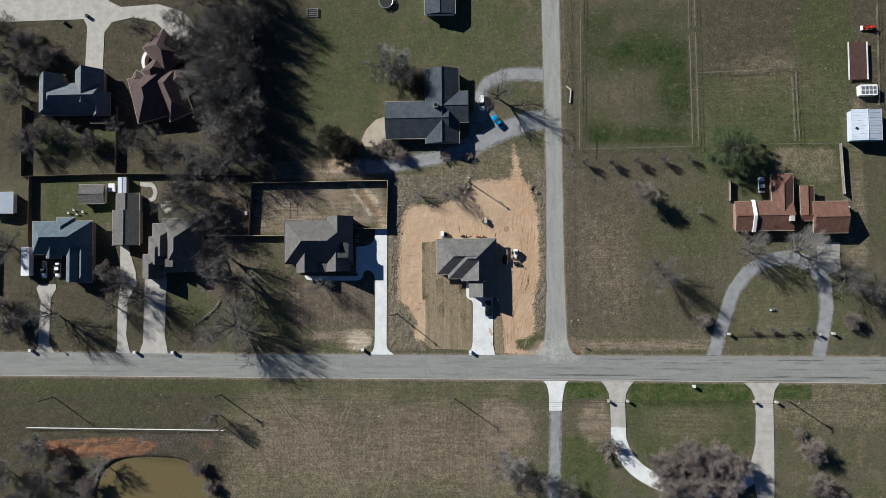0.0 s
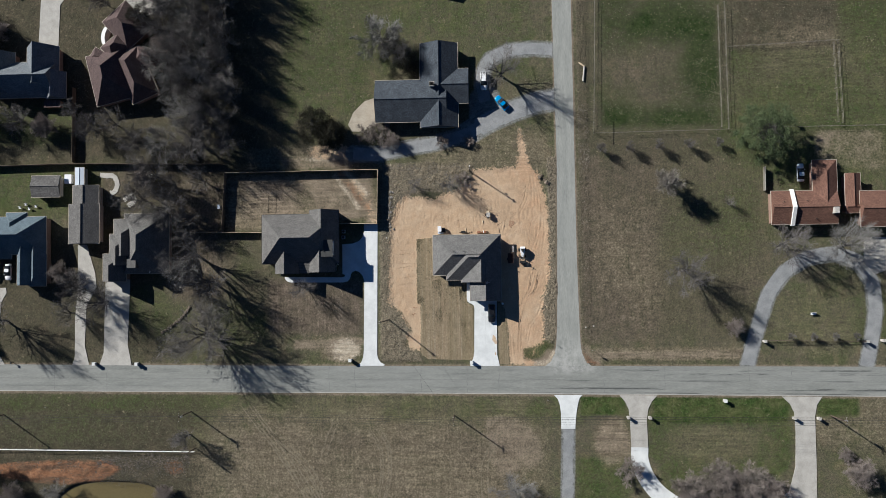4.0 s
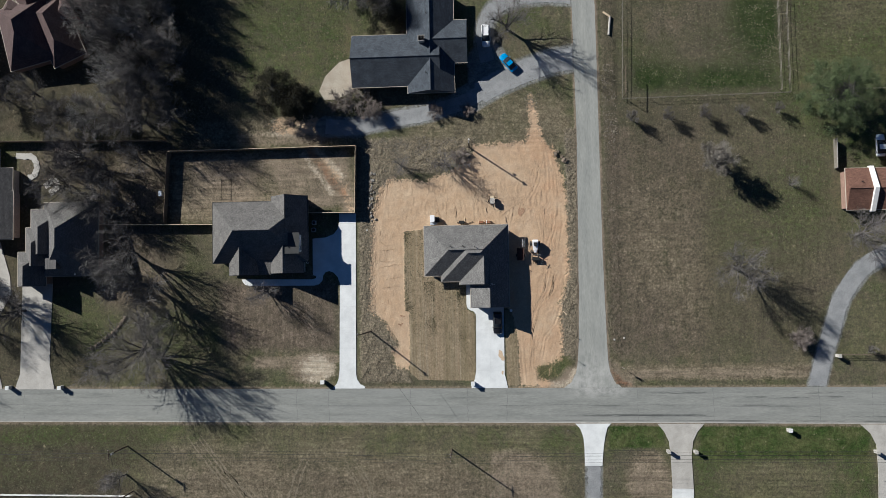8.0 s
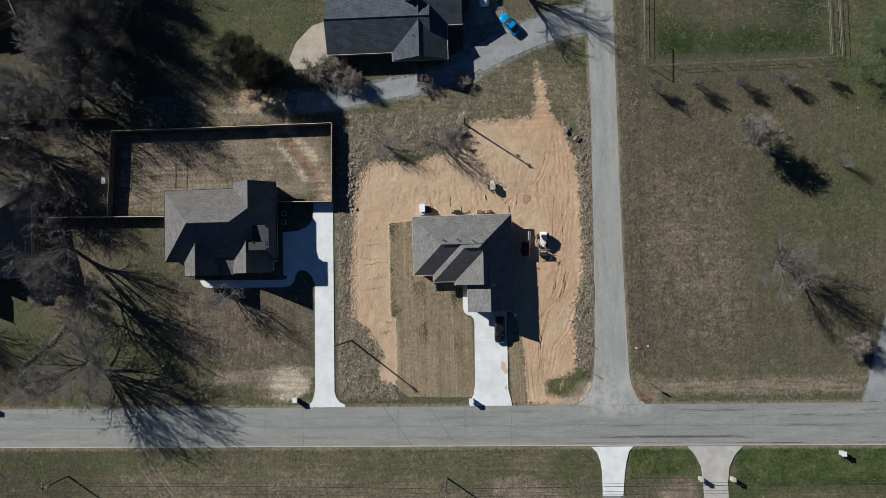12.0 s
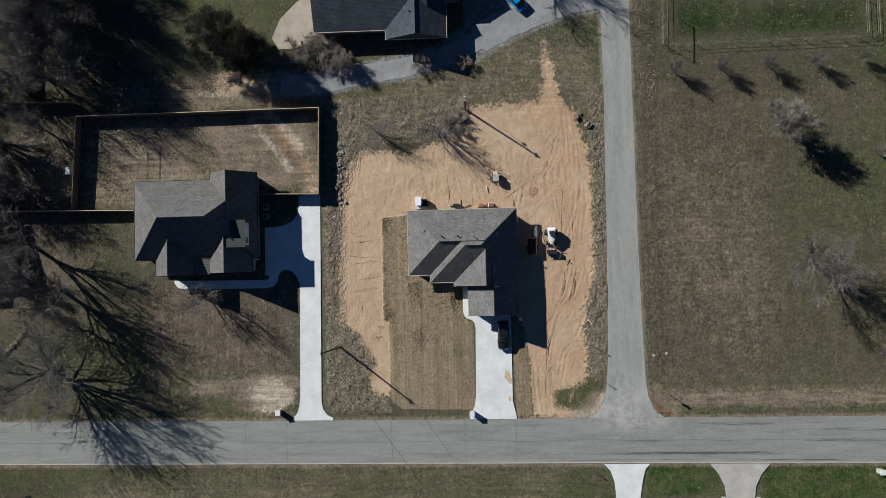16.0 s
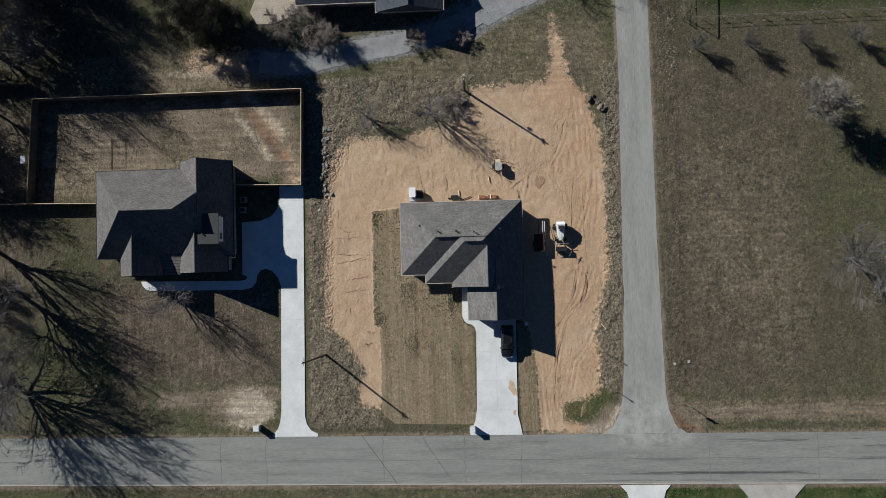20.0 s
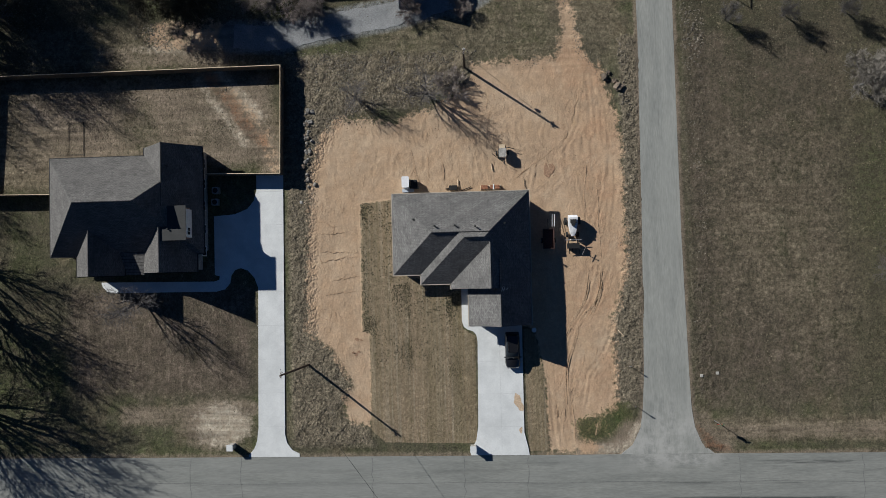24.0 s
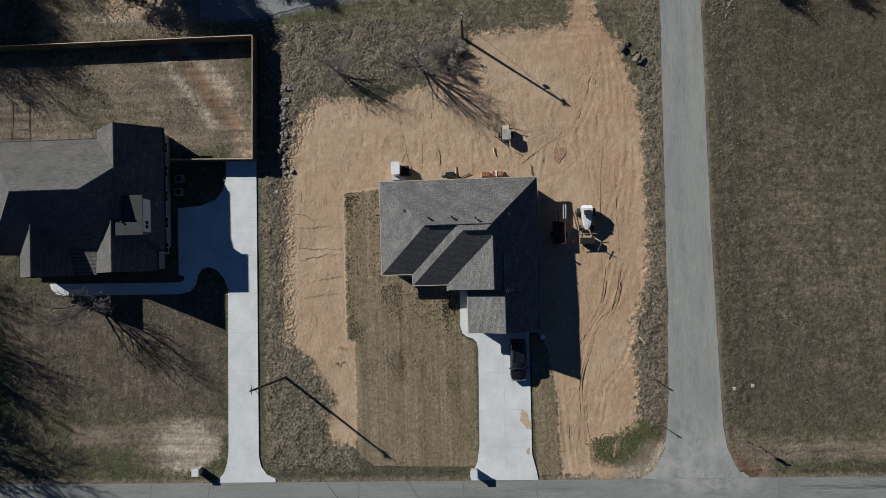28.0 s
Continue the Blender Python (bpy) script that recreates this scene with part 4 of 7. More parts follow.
slab("driveway", [(87.2, -30.75), (89.2, -32.6), (90.3, -35), (90.5, -40), (90.2, -49), (88.5, -55), (90.5, -66), (95.2, -66), (95.6, -50), (95.6, -36), (96.2, -33), (97.6, -30.85)], M_CONC_OLD, "weathered tan concrete driveway beside a green lawn", 0.05)
# north house: gravel drives
structure("gravel_drive", lane(smooth_line(G_LOOP, 12), 3.2, -0.3, -0.03, ragged=0.12), M_GRAVEL, "grey gravel loop drive", "driveway")
structure("gravel_drive", lane(smooth_line(G_MAIN, 14), [5.0] * 50 + [3.4] * 80, -0.3, -0.028, ragged=0.12, seed=2), M_GRAVEL, "grey gravel drive in front of a house", "driveway")
slab("apron", [(-19.6, 51.4), (-22.8, 50.4), (-25.9, 47.4), (-27.4, 44.0), (-26.3, 42.1), (-23.6, 42.0), (-20.2, 43.5), (-19.6, 43.8)], M_GRAVEL_TAN, "pale tan gravel parking apron", 0.022)
# east house: gravel loop and concrete apron
loop = smooth_line(G_EAST, 14)
structure("gravel_drive", lane(loop, 3.5, -0.3, -0.03, ragged=0.1, seed=3), M_GRAVEL, "pale grey gravel loop drive", "driveway")
slab("apron", [(109.6, 10.9), (116.3, 10.9), (116.3, 2.6), (112, 1), (109.6, 4)], M_CONC_OLD, "stained concrete apron in front of a garage", 0.04)
# west houses
slab("driveway", [(-129.6, 0.2), (-124.2, 0.2), (-124.0, -1.2), (-125.6, -4), (-126.2, -18), (-124.4, -20.9), (-124.4, -21.2), (-130.4, -21.1), (-129.6, -19), (-129.0, -5), (-130.4, -1)], M_CONC_OLD, "weathered concrete driveway")
slab("driveway", [(-103.6, 12), (-101, 12), (-98.6, 4), (-98.2, 0), (-101, -5), (-101.4, -16), (-100.2, -21.0), (-100.2, -21.4), (-104.9, -21.4), (-104.2, -19), (-104.2, -8), (-103.4, 0)], M_CONC_OLD, "weathered concrete driveway beside a long shed")
slab("driveway", [(-95.6, 2.2), (-88.6, 2.2), (-89.2, -16), (-88.2, -20.8), (-88.2, -21.6), (-97.2, -21.5), (-96, -18)], M_CONC_OLD, "pale concrete driveway")
# north-west street
structure("road", lane([(-400, 89), (-144, 88.4), (-116, 88.6), (-108, 90)], 8.4, -0.3, 0.024), M_CONC_OLD, "pale concrete dead-end street", "road")
slab("driveway", [(-115.6, 67.5), (-109.8, 67.5), (-109.4, 80), (-107, 83.2), (-100, 84.6), (-93, 83), (-89.4, 79.4), (-84, 76), (-78, 79), (-84, 86), (-92, 88.6), (-104, 88), (-112, 92), (-118, 88), (-115, 82)], M_CONC_OLD, "pale concrete driveway with a curved turn", 0.04)

# ---- houses: overlapping hipped and gabled roofs over their walls ----
def roof(x0, x1, y0, y1, eave, pitch, ridge="x", ends=("hip", "hip"), thick=0.22, bm=None):
    """A closed roof body. ridge: the axis of the ridge; ends: hip or gable at its low and high end."""
    bm = bm or bmesh.new()
    flip = ridge == "y"
    if flip:
        x0, x1, y0, y1 = y0, y1, x0, x1
    half = (y1 - y0) / 2
    top, ym = eave + pitch * half, (y0 + y1) / 2
    a = x0 + (half if ends[0] == "hip" else 0)
    b = x1 - (half if ends[1] == "hip" else 0)
    if a > b:
        a = b = (a + b) / 2
    pts = [(x0, y0, eave), (x1, y0, eave), (x1, y1, eave), (x0, y1, eave), (a, ym, top), (b, ym, top)]
    low = [(x, y, eave - thick) for x, y, _ in pts[:4]]
    v = [bm.verts.new((p[1], p[0], p[2]) if flip else p) for p in pts + low]
    for f in ((0, 1, 5, 4), (2, 3, 4, 5), (3, 0, 4), (1, 2, 5), (6, 7, 1, 0), (7, 8, 2, 1), (8, 9, 3, 2), (9, 6, 0, 3), (9, 8, 7, 6)):
        bm.faces.new([v[i] for i in f])
    bmesh.ops.recalc_face_normals(bm, faces=bm.faces)
    return bm


def eave_trim(x0, x1, y0, y1, z, bm=None, w=0.09):
    """A gutter running round the eaves."""
    bm = bm or bmesh.new()
    for a, b, c, d in ((x0 - w, x1 + w, y0 - w, y0), (x0 - w, x1 + w, y1, y1 + w), (x0 - w, x0, y0, y1), (x1, x1 + w, y0, y1)):
        box(bm, a, b, c, d, z - 0.18, z + 0.02)
    return bm


def window(parent, side, at, across, z0, z1, width, frame_mat=None):
    """A framed pane on a wall. side: n, s, e, w; at: the wall's plane; across: its middle along the wall."""
    d = 0.04 if side in "ne" else -0.04
    bm, g = bmesh.new(), bmesh.new()
    lo, hi = across - width / 2, across + width / 2
    for a, b, c, e in ((lo - 0.1, lo, z0, z1), (hi, hi + 0.1, z0, z1), (lo - 0.1, hi + 0.1, z1, z1 + 0.1), (lo - 0.1, hi + 0.1, z0 - 0.1, z0), (across - 0.03, across + 0.03, z0, z1)):
        p, q = sorted((at - d * 0.5, at + d * 2))
        box(bm, *((p, q, a, b) if side in "ew" else (a, b, p, q)), c, e)
    p, q = sorted((at + d * 0.1, at + d))
    box(g, *((p, q, lo, hi) if side in "ew" else (lo, hi, p, q)), z0, z1)
    w = part("window", bm, frame_mat or M_WHITE, parent, "white window frame")
    part("pane", g, M_DARKGLASS, w, "dark window pane")


def vents(parent, spots, material=M_BLACK):
    for x, y, z in spots:
        bm = bmesh.new()
        beam(bm, (x, y, z - 0.3), (x, y, z + 0.16), 0.09, 0.09, 8)
        beam(bm, (x, y, z + 0.14), (x, y, z + 0.2), 0.14, 0.12, 8)
        part("roof_vent", bm, material, parent, "small roof vent pipe")


def house(name, at, label, roofs, walls, roof_mat, wall_mat, eave, pitch, trim_mat=M_FASCIA):
    h = thing(name, at, label, "house")
    for x0, x1, y0, y1, ridge, ends, e in roofs:
        z = eave if e is None else e
        r = part("roof", roof(x0, x1, y0, y1, z, pitch, ridge, ends), roof_mat, h)
        bm = bmesh.new()
        part("gutter", eave_trim(x0, x1, y0, y1, z, bm), trim_mat, r)
        # ridge caps lie a little proud of the shingles
        bm = bmesh.new()
        hx, hy = (x1 - x0) / 2, (y1 - y0) / 2
        half = hy if ridge == "x" else hx
        top = z + pitch * half + 0.02
        lo = (x0 if ridge == "x" else y0) + (half if ends[0] == "hip" else 0)
        hi = (x1 if ridge == "x" else y1) - (half if ends[1] == "hip" else 0)
        if hi - lo > 0.5:
            c = (y0 + hy) if ridge == "x" else (x0 + hx)
            beam(bm, (lo, c, top) if ridge == "x" else (c, lo, top), (hi, c, top) if ridge == "x" else (c, hi, top), 0.09, sides=6)
            part("ridge_cap", bm, roof_mat, r)
    for k, (x0, x1, y0, y1, z1) in enumerate(walls):
        bm = bmesh.new()
        box(bm, x0, x1, y0, y1, -0.3, z1)
        part("wall", bm, wall_mat, h)
    return h


def gable_wall(parent, x0, x1, y, zb, pitch, material, thick=0.2):
    """A triangle of wall that closes a gable facing along y."""
    xm = (x0 + x1) / 2
    bm = bmesh.new()
    lo = [bm.verts.new((x, yy, z)) for yy in (y, y + thick) for x, z in ((x0, zb), (x1, zb), (xm, zb + pitch * (x1 - x0) / 2))]
    for f in ((0, 1, 2), (5, 4, 3), (0, 3, 4, 1), (1, 4, 5, 2), (2, 5, 3, 0)):
        bm.faces.new([lo[i] for i in f])
    part("gable", bm, material, parent)


# new house on the bare lot
H1 = house("house", (5, 5, 0), "new single-storey house with grey shingle hip roof on bare soil",
           [(-4.2, 14.0, 2.2, 13.0, "x", ("hip", "hip"), None), (-0.6, 13.93, 0.9, 12.85, "x", ("hip", "hip"), None),
            (3.35, 13.86, 0.25, 6.2, "y", ("gable", "gable"), None), (5.65, 13.95, -4.7, 4, "y", ("gable", "gable"), None)],
           [(-3.7, 13.4, 2.75, 12.45, 2.6), (0, 13.3, 1.4, 4, 2.6), (4.0, 13.2, 0.8, 4, 2.6), (6.1, 13.45, -4.2, 2, 2.6)], M_ROOF_GREY, M_STONE, 2.7, 0.70)
gable_wall(H1, 5.9, 13.7, -4.45, 2.6, 0.68, M_STONE)
gable_wall(H1, 3.6, 13.6, 0.5, 2.6, 0.68, M_STONE)
vents(H1, [(1.6, 8.4, 6.3), (4.2, 8.4, 6.3), (6.8, 8.2, 6.6), (10.6, 8.6, 5.2), (-1.2, 9.4, 4.85), (9.2, 0.1, 5.9)])
bm = bmesh.new()
for p, q in (((9.95, -0.2, 5.55), (10.2, 0.5, 5.4)), ((10.2, -0.2, 5.35), (10.4, 0.4, 5.25)), ((10.0, 0.1, 5.5), (10.8, 0.1, 4.95)), ((10.6, 0.0, 5.05), (10.85, 0.25, 4.9))):
    beam(bm, p, q, 0.025)
part("roof_bracket", bm, M_WHITE, H1, "thin pale bracket left on the roof")
# finished house on the fenced lot
H2 = house("house", (-40, 12, 0), "dark grey shingle roofed brick house with steep hips and front gables",
           [(-50.65, -29.55, 5.8, 19.2, "x", ("hip", "hip"), None), (-37.6, -29.6, 12, 20.25, "y", ("gable", "gable"), None),
            (-47.0, -40.4, 3.1, 11, "y", ("gable", "gable"), None), (-37.85, -30.5, 3.4, 11, "y", ("gable", "gable"), None)],
           [(-50.1, -30.1, 6.3, 18.7, 2.9), (-37.1, -30.15, 12, 19.8, 2.9), (-46.5, -30.9, 3.7, 8, 2.9)], M_ROOF_GREY2, M_STONE, 3.0, 1.0, M_BLACK)
gable_wall(H2, -46.6, -40.8, 3.35, 2.9, 0.97, M_BRICK)
gable_wall(H2, -37.5, -30.9, 3.65, 2.9, 0.97, M_BRICK)
gable_wall(H2, -37.3, -29.9, 19.85, 2.9, 0.97, M_BRICK)
# flat-topped dormer on the east slope, roof coloured dark as if shaded, with a white end wall
bm = bmesh.new()
box(bm, -34.0, -30.9, 7.7, 11.8, 3.6, 6.4)
part("dormer", bm, M_BRICK, H2)
bm = prism(bmesh.new(), [(-34.3, 7.5), (-30.6, 7.5), (-30.6, 12.0), (-34.3, 12.0)], 6.4, 6.52)
part("dormer_roof", bm, M_DORMER_SHADE, H2, "low-sloped grey dormer roof")
bm = bmesh.new()
box(bm, -30.9, -30.72, 7.9, 11.6, 3.6, 6.4)
part("dormer_front", bm, M_WHITE, H2, "white dormer end wall")
window(H2, "e", -30.72, 8.7, 4.9, 5.7, 0.9)
for y in (6.2, 9.2, 12.4, 15.4, 18.2):
    window(H2, "e", -30.1, y, 0.9, 2.3, 1.2)
vents(H2, [(-33.0, 17.2, 6.5), (-33.0, 9.0, 6.6), (-42.0, 8.6, 5.6), (-36.4, 13.2, 8.6)])
# low porch roof between the front gables
bm = bmesh.new()
v = [bm.verts.new(p) for z in (0, -0.2) for p in ((-41, 3.2, 2.85 + z), (-37.4, 3.2, 2.85 + z), (-37.4, 6.4, 3.5 + z), (-41, 6.4, 3.5 + z))]
for f in ((0, 1, 2, 3), (7, 6, 5, 4), (0, 4, 5, 1), (1, 5, 6, 2), (2, 6, 7, 3), (3, 7, 4, 0)):
    bm.faces.new([v[i] for i in f])
part("porch_roof", bm, M_ROOF_GREY2, H2)
bm = bmesh.new()
beam(bm, (-39.6, 18.9, 2.6), (-38.3, 18.2, 2.6), 0.06), beam(bm, (-38.3, 18.2, 2.6), (-37.6, 19.0, 2.6), 0.05)
part("pergola_bar", bm, M_WOOD_CAP, H2)
for x in (-2.5, 1.0, 5.5, 9.0, 12.0):
    window(H1, "n", 12.45, x, 1.0, 2.2, 1.2)
for y in (-2.5, 4.5, 8.0, 11.0):
    window(H1, "e", 13.42, y, 1.0, 2.2, 1.2)

# ---- north house with dark blue-grey roof ----
H3 = house("house", (-5, 50, 0), "ranch house with dark blue-grey shingle roof and chimney",
           [(-19.4, 0, 43.7, 55.2, "x", ("gable", "gable"), None), (-7.2, 3.1, 42.1, 65.1, "y", ("gable", "gable"), None), (-1.5, 5.9, 48.5, 58.0, "x", ("gable", "gable"), None)],
           [(-18.9, 0, 44.3, 54.7, 2.9), (-6.6, 2.5, 42.9, 64.4, 2.9), (0, 5.3, 49, 57.5, 2.9)], M_ROOF_BLUE, M_BRICK, 3.0, 0.5)
gable_wall(H3, -7.0, 2.9, 42.5, 2.9, 0.49, M_BRICK)
gable_wall(H3, -7.0, 2.9, 64.5, 2.9, 0.49, M_BRICK)
bm = bmesh.new()
box(bm, -4.4, -3.2, 52.6, 53.6, 2, 6.6), box(bm, -4.5, -3.1, 52.5, 53.7, 6.4, 6.6)
ch = part("chimney", bm, M_STONE, H3, "pale stone chimney")
part("flue", beam(bmesh.new(), (-3.8, 53.1, 6.6), (-3.8, 53.1, 6.95), 0.2, sides=8), M_BLACK, ch)
vents(H3, [(-2.8, 59, 5.4), (-16, 51, 5.0), (-3, 46, 5.3)])
for x in (-16, -12.5, -9):
    window(H3, "s", 44.3, x, 1.0, 2.2, 1.5)
window(H3, "e", 5.3, 53, 1.0, 2.2, 2.0)
SH = house("shed", (-2, 86, 0), "dark roofed outbuilding on a green lawn", [(-7.2, 2.2, 82.0, 96, "y", ("gable", "gable"), None)], [(-6.8, 1.8, 82.5, 95.5, 2.9)], M_ROOF_BLUE, M_WHITE, 3.0, 0.35)
SH["category"] = "shed"
gable_wall(SH, -6.9, 1.9, 82.3, 2.9, 0.34, M_WHITE)

# ---- east farmhouse ----
H4 = house("house", (93, 19, 0), "farmhouse with red-brown shingle roof and white parapet",
           [(84.9, 101.8, 14.4, 23.2, "x", ("gable", "gable"), None), (95.6, 101.9, 18, 31.2, "y", ("gable", "hip"), None)],
           [(85.3, 101.4, 14.9, 22.7, 2.9), (96.1, 101.4, 20, 30.6, 2.9)], M_ROOF_RED, M_BRICK, 3.0, 0.42)
bm = bmesh.new()
for y0, z0, y1, z1 in ((14.0, 2.9, 18.8, 5.05), (18.8, 5.05, 23.6, 2.9)):
    v = [bm.verts.new((x, y, z + d)) for d in (-0.5, 0.42) for x, y, z in ((89.7, y0, z0), (90.6, y0, z0), (90.6, y1, z1), (89.7, y1, z1))]
    for f in ((3, 2, 1, 0), (4, 5, 6, 7), (0, 1, 5, 4), (1, 2, 6, 5), (2, 3, 7, 6), (3, 0, 4, 7)):
        bm.faces.new([v[i] for i in f])
part("parapet", bm, M_WHITE, H4, "white plastered parapet wall")
bm = bmesh.new()
box(bm, 99.9, 101.0, 17.0, 18.6, 2, 5.8)
part("chimney", bm, M_STONE, H4, "pale chimney")
vents(H4, [(87.6, 20.2, 4.5), (93.6, 20.4, 4.4), (96, 15.8, 3.8)])
H5 = house("garage", (112, 18, 0), "red-brown roofed garage joined by a low link roof",
           [(107.5, 117.4, 13.5, 22.9, "x", ("gable", "gable"), None), (104.0, 108, 19, 27.6, "y", ("gable", "gable"), 2.7), (104.2, 108.2, 17.2, 20.4, "x", ("gable", "gable"), 2.6)],
           [(107.9, 117.0, 14, 22.4, 2.9), (104.4, 107.6, 17.6, 27.0, 2.5)], M_ROOF_RED, M_BRICK, 3.0, 0.42)
H5["category"] = "garage"
bm = bmesh.new()
box(bm, 109, 115.5, 13.9, 14.02, 0, 2.3)
part("garage_door", bm, M_WHITE, H5, "white garage door")

# ---- white metal barn ----
B1 = house("barn", (123.7, 45.5, 0), "white metal barn with a ribbed gable roof", [(119.3, 128.0, 40.8, 50.0, "y", ("gable", "gable"), None)], [(119.5, 127.8, 41, 49.8, 3.1)], M_ROOFWHITE, M_ROOFWHITE, 3.2, 0.2, M_ROOFWHITE)
B1["category"] = "barn"
for k in range(12):
    y = 41.2 + k * 0.78
    for a, b, za, zb in ((119.4, 123.6, 3.24, 4.08), (123.7, 127.9, 4.08, 3.24)):
        part("rib", beam(bmesh.new(), (a, y, za), (b, y, zb), 0.03), M_ROOFWHITE, B1)
bm = bmesh.new()
box(bm, 120.2, 120.6, 44.2, 44.7, 3.3, 3.9)
part("roof_vent", bm, M_BLACK, B1)

# ---- houses in the west ----
H6 = house("house", (-121, 10, 0), "house with pale blue-grey hip roof and front gables",
           [(-130.1, -111.0, 9.4, 19.8, "x", ("hip", "hip"), None), (-119.1, -114.4, 0.9, 14, "y", ("gable", "gable"), None), (-115.6, -110.9, 0.6, 13, "y", ("hip", "gable"), 2.8),
            (-125.6, -120.8, 8.2, 14, "y", ("gable", "gable"), 2.9), (-122.5, -116.5, 14, 21.0, "y", ("gable", "hip"), 2.9)],
           [(-129.6, -111.5, 9.9, 19.3, 2.9), (-118.6, -111.4, 1.3, 12, 2.9)], M_ROOF_BLUE2, M_BRICK, 3.0, 1.0)
vents(H6, [(-112.8, 10.2, 4.0), (-112.6, 5.8, 3.8), (-114.0, 4.0, 4.0), (-121.0, 12.9, 5.6)])
H7 = house("shed", (-100, 20, 0), "long grey shingle roofed shed", [(-104.6, -96.0, 12.1, 23, "y", ("gable", "gable"), None), (-103.6, -96.2, 20, 28.2, "y", ("gable", "gable"), 2.9)], [(-104.2, -96.4, 12.6, 22.6, 2.9), (-103.2, -96.6, 20, 27.8, 2.8)],
           M_ROOF_GREY2, M_STONE, 3.0, 0.42)
H7["category"] = "shed"
H8 = house("house", (-86, 11, 0), "house with stepped grey hip roofs among trees",
           [(-88.9, -76.4, 3.7, 20.1, "y", ("hip", "hip"), None), (-91.9, -83.4, 8.5, 18.7, "y", ("gable", "hip"), 2.96), (-93.1, -86.0, 6.0, 14.6, "y", ("gable", "hip"), 2.92), (-94.9, -88.4, 1.6, 9.2, "y", ("gable", "hip"), 2.88)],
           [(-88.4, -76.9, 4.2, 19.6, 2.9), (-91.4, -84, 8.4, 18.2, 2.85), (-92.6, -86, 6.2, 14.1, 2.8), (-94.4, -88.6, 2.1, 8.7, 2.8)], M_ROOF_GREY2, M_BRICK, 3.0, 1.02)
gable_wall(H8, -94.7, -88.6, 1.75, 2.8, 1.0, M_BRICK)
bm = bmesh.new()
box(bm, -86.4, -84.0, 5.2, 7.6, 4.6, 6.6)
part("dormer", bm, M_ROOF_GREY2, H8)
part("downpipe", beam(bmesh.new(), (-81.6, 3.9, 3.3), (-80.4, 6.2, 4.6), 0.12, sides=6), M_WHITE, H8, "white pipe")
S1 = house("shed", (-111.6, 28, 0), "small grey garden shed on grass", [(-115.7, -107.6, 25.2, 31.2, "x", ("gable", "gable"), None)], [(-115.3, -108.0, 25.6, 30.8, 2.2)], M_ROOF_GREY2, M_STONE, 2.3, 0.3)
S1["category"] = "shed"
S2 = house("shed", (-140, 26, 0), "white roofed shed beside a lawn", [(-146, -136.8, 22.4, 29.2, "y", ("gable", "gable"), None)], [(-145.6, -137.2, 22.8, 28.8, 2.4)], M_ROOFWHITE, M_WHITE, 2.5, 0.2)
S2["category"] = "shed"
house("house", (-118, 60, 0), "house with dark blue-grey gabled roofs beside a driveway",
           [(-127.5, -108.5, 53.0, 63.0, "x", ("hip", "gable"), None), (-128.6, -120.4, 54, 65.8, "y", ("gable", "gable"), None), (-117, -107.8, 56, 67.2, "y", ("gable", "gable"), None), (-111.4, -105.8, 52.6, 60, "y", ("gable", "gable"), 2.9)],
           [(-127, -109, 53.5, 62.5, 2.9), (-128, -121, 56, 65.2, 2.9), (-116.4, -108.4, 56, 66.6, 2.9)], M_ROOF_SLATE, M_BRICK, 3.0, 1.12)
H10 = thing("house", (-90, 62, 0), "large house with brown shingle roofs set at angles among trees", "house")
for cx, cy, wide_, long_, ang, eave, pitch in ((-92.9, 58.4, 11.6, 14.5, 14, 3.0, 0.95), (-86.0, 58.6, 8.0, 14.5, 24, 2.95, 0.95), (-88.6, 72.6, 9.0, 11.0, 42, 3.0, 0.95), (-91.6, 66.6, 5.6, 7.0, 130, 2.9, 0.95), (-82.5, 63.2, 5.4, 8.0, 74, 2.9, 0.95), (-96.4, 63.8, 4.0, 5.0, 60, 2.85, 0.95)):
    turn = Matrix.Translation((cx, cy, 0)) @ Matrix.Rotation(radians(ang), 4, 'Z')
    bm = roof(-wide_ / 2, wide_ / 2, -long_ / 2, long_ / 2, eave, pitch, "y")
    bm.transform(turn)
    r = part("roof", bm, M_ROOF_BROWN, H10)
    bm = eave_trim(-wide_ / 2, wide_ / 2, -long_ / 2, long_ / 2, eave)
    bm.transform(turn)
    part("gutter", bm, M_FASCIA, r)
    bm = box(bmesh.new(), 0.5 - wide_ / 2, wide_ / 2 - 0.5, 0.5 - long_ / 2, long_ / 2 - 0.5, -0.3, eave - 0.12)
    bm.transform(turn)
    part("wall", bm, M_BRICK, H10)
arc_l = arc(-91.6, 69.6, 4.6, 140, 205, 10)
part("porch", strip(arc_l, [(x + 1.0, y - 0.2) for x, y in arc_l], 0, 2.4), M_WHITE, H10, "white curved porch wall")
house("house", (-152, 58, 0), "dark roofed house at the edge of a street", [(-160, -146, 0, 14, "x", ("hip", "hip"), None)], [(-159.5, -146.5, 0.5, 13.5, 2.9)], M_ROOF_BLUE, M_BRICK, 3.0, 0.6)

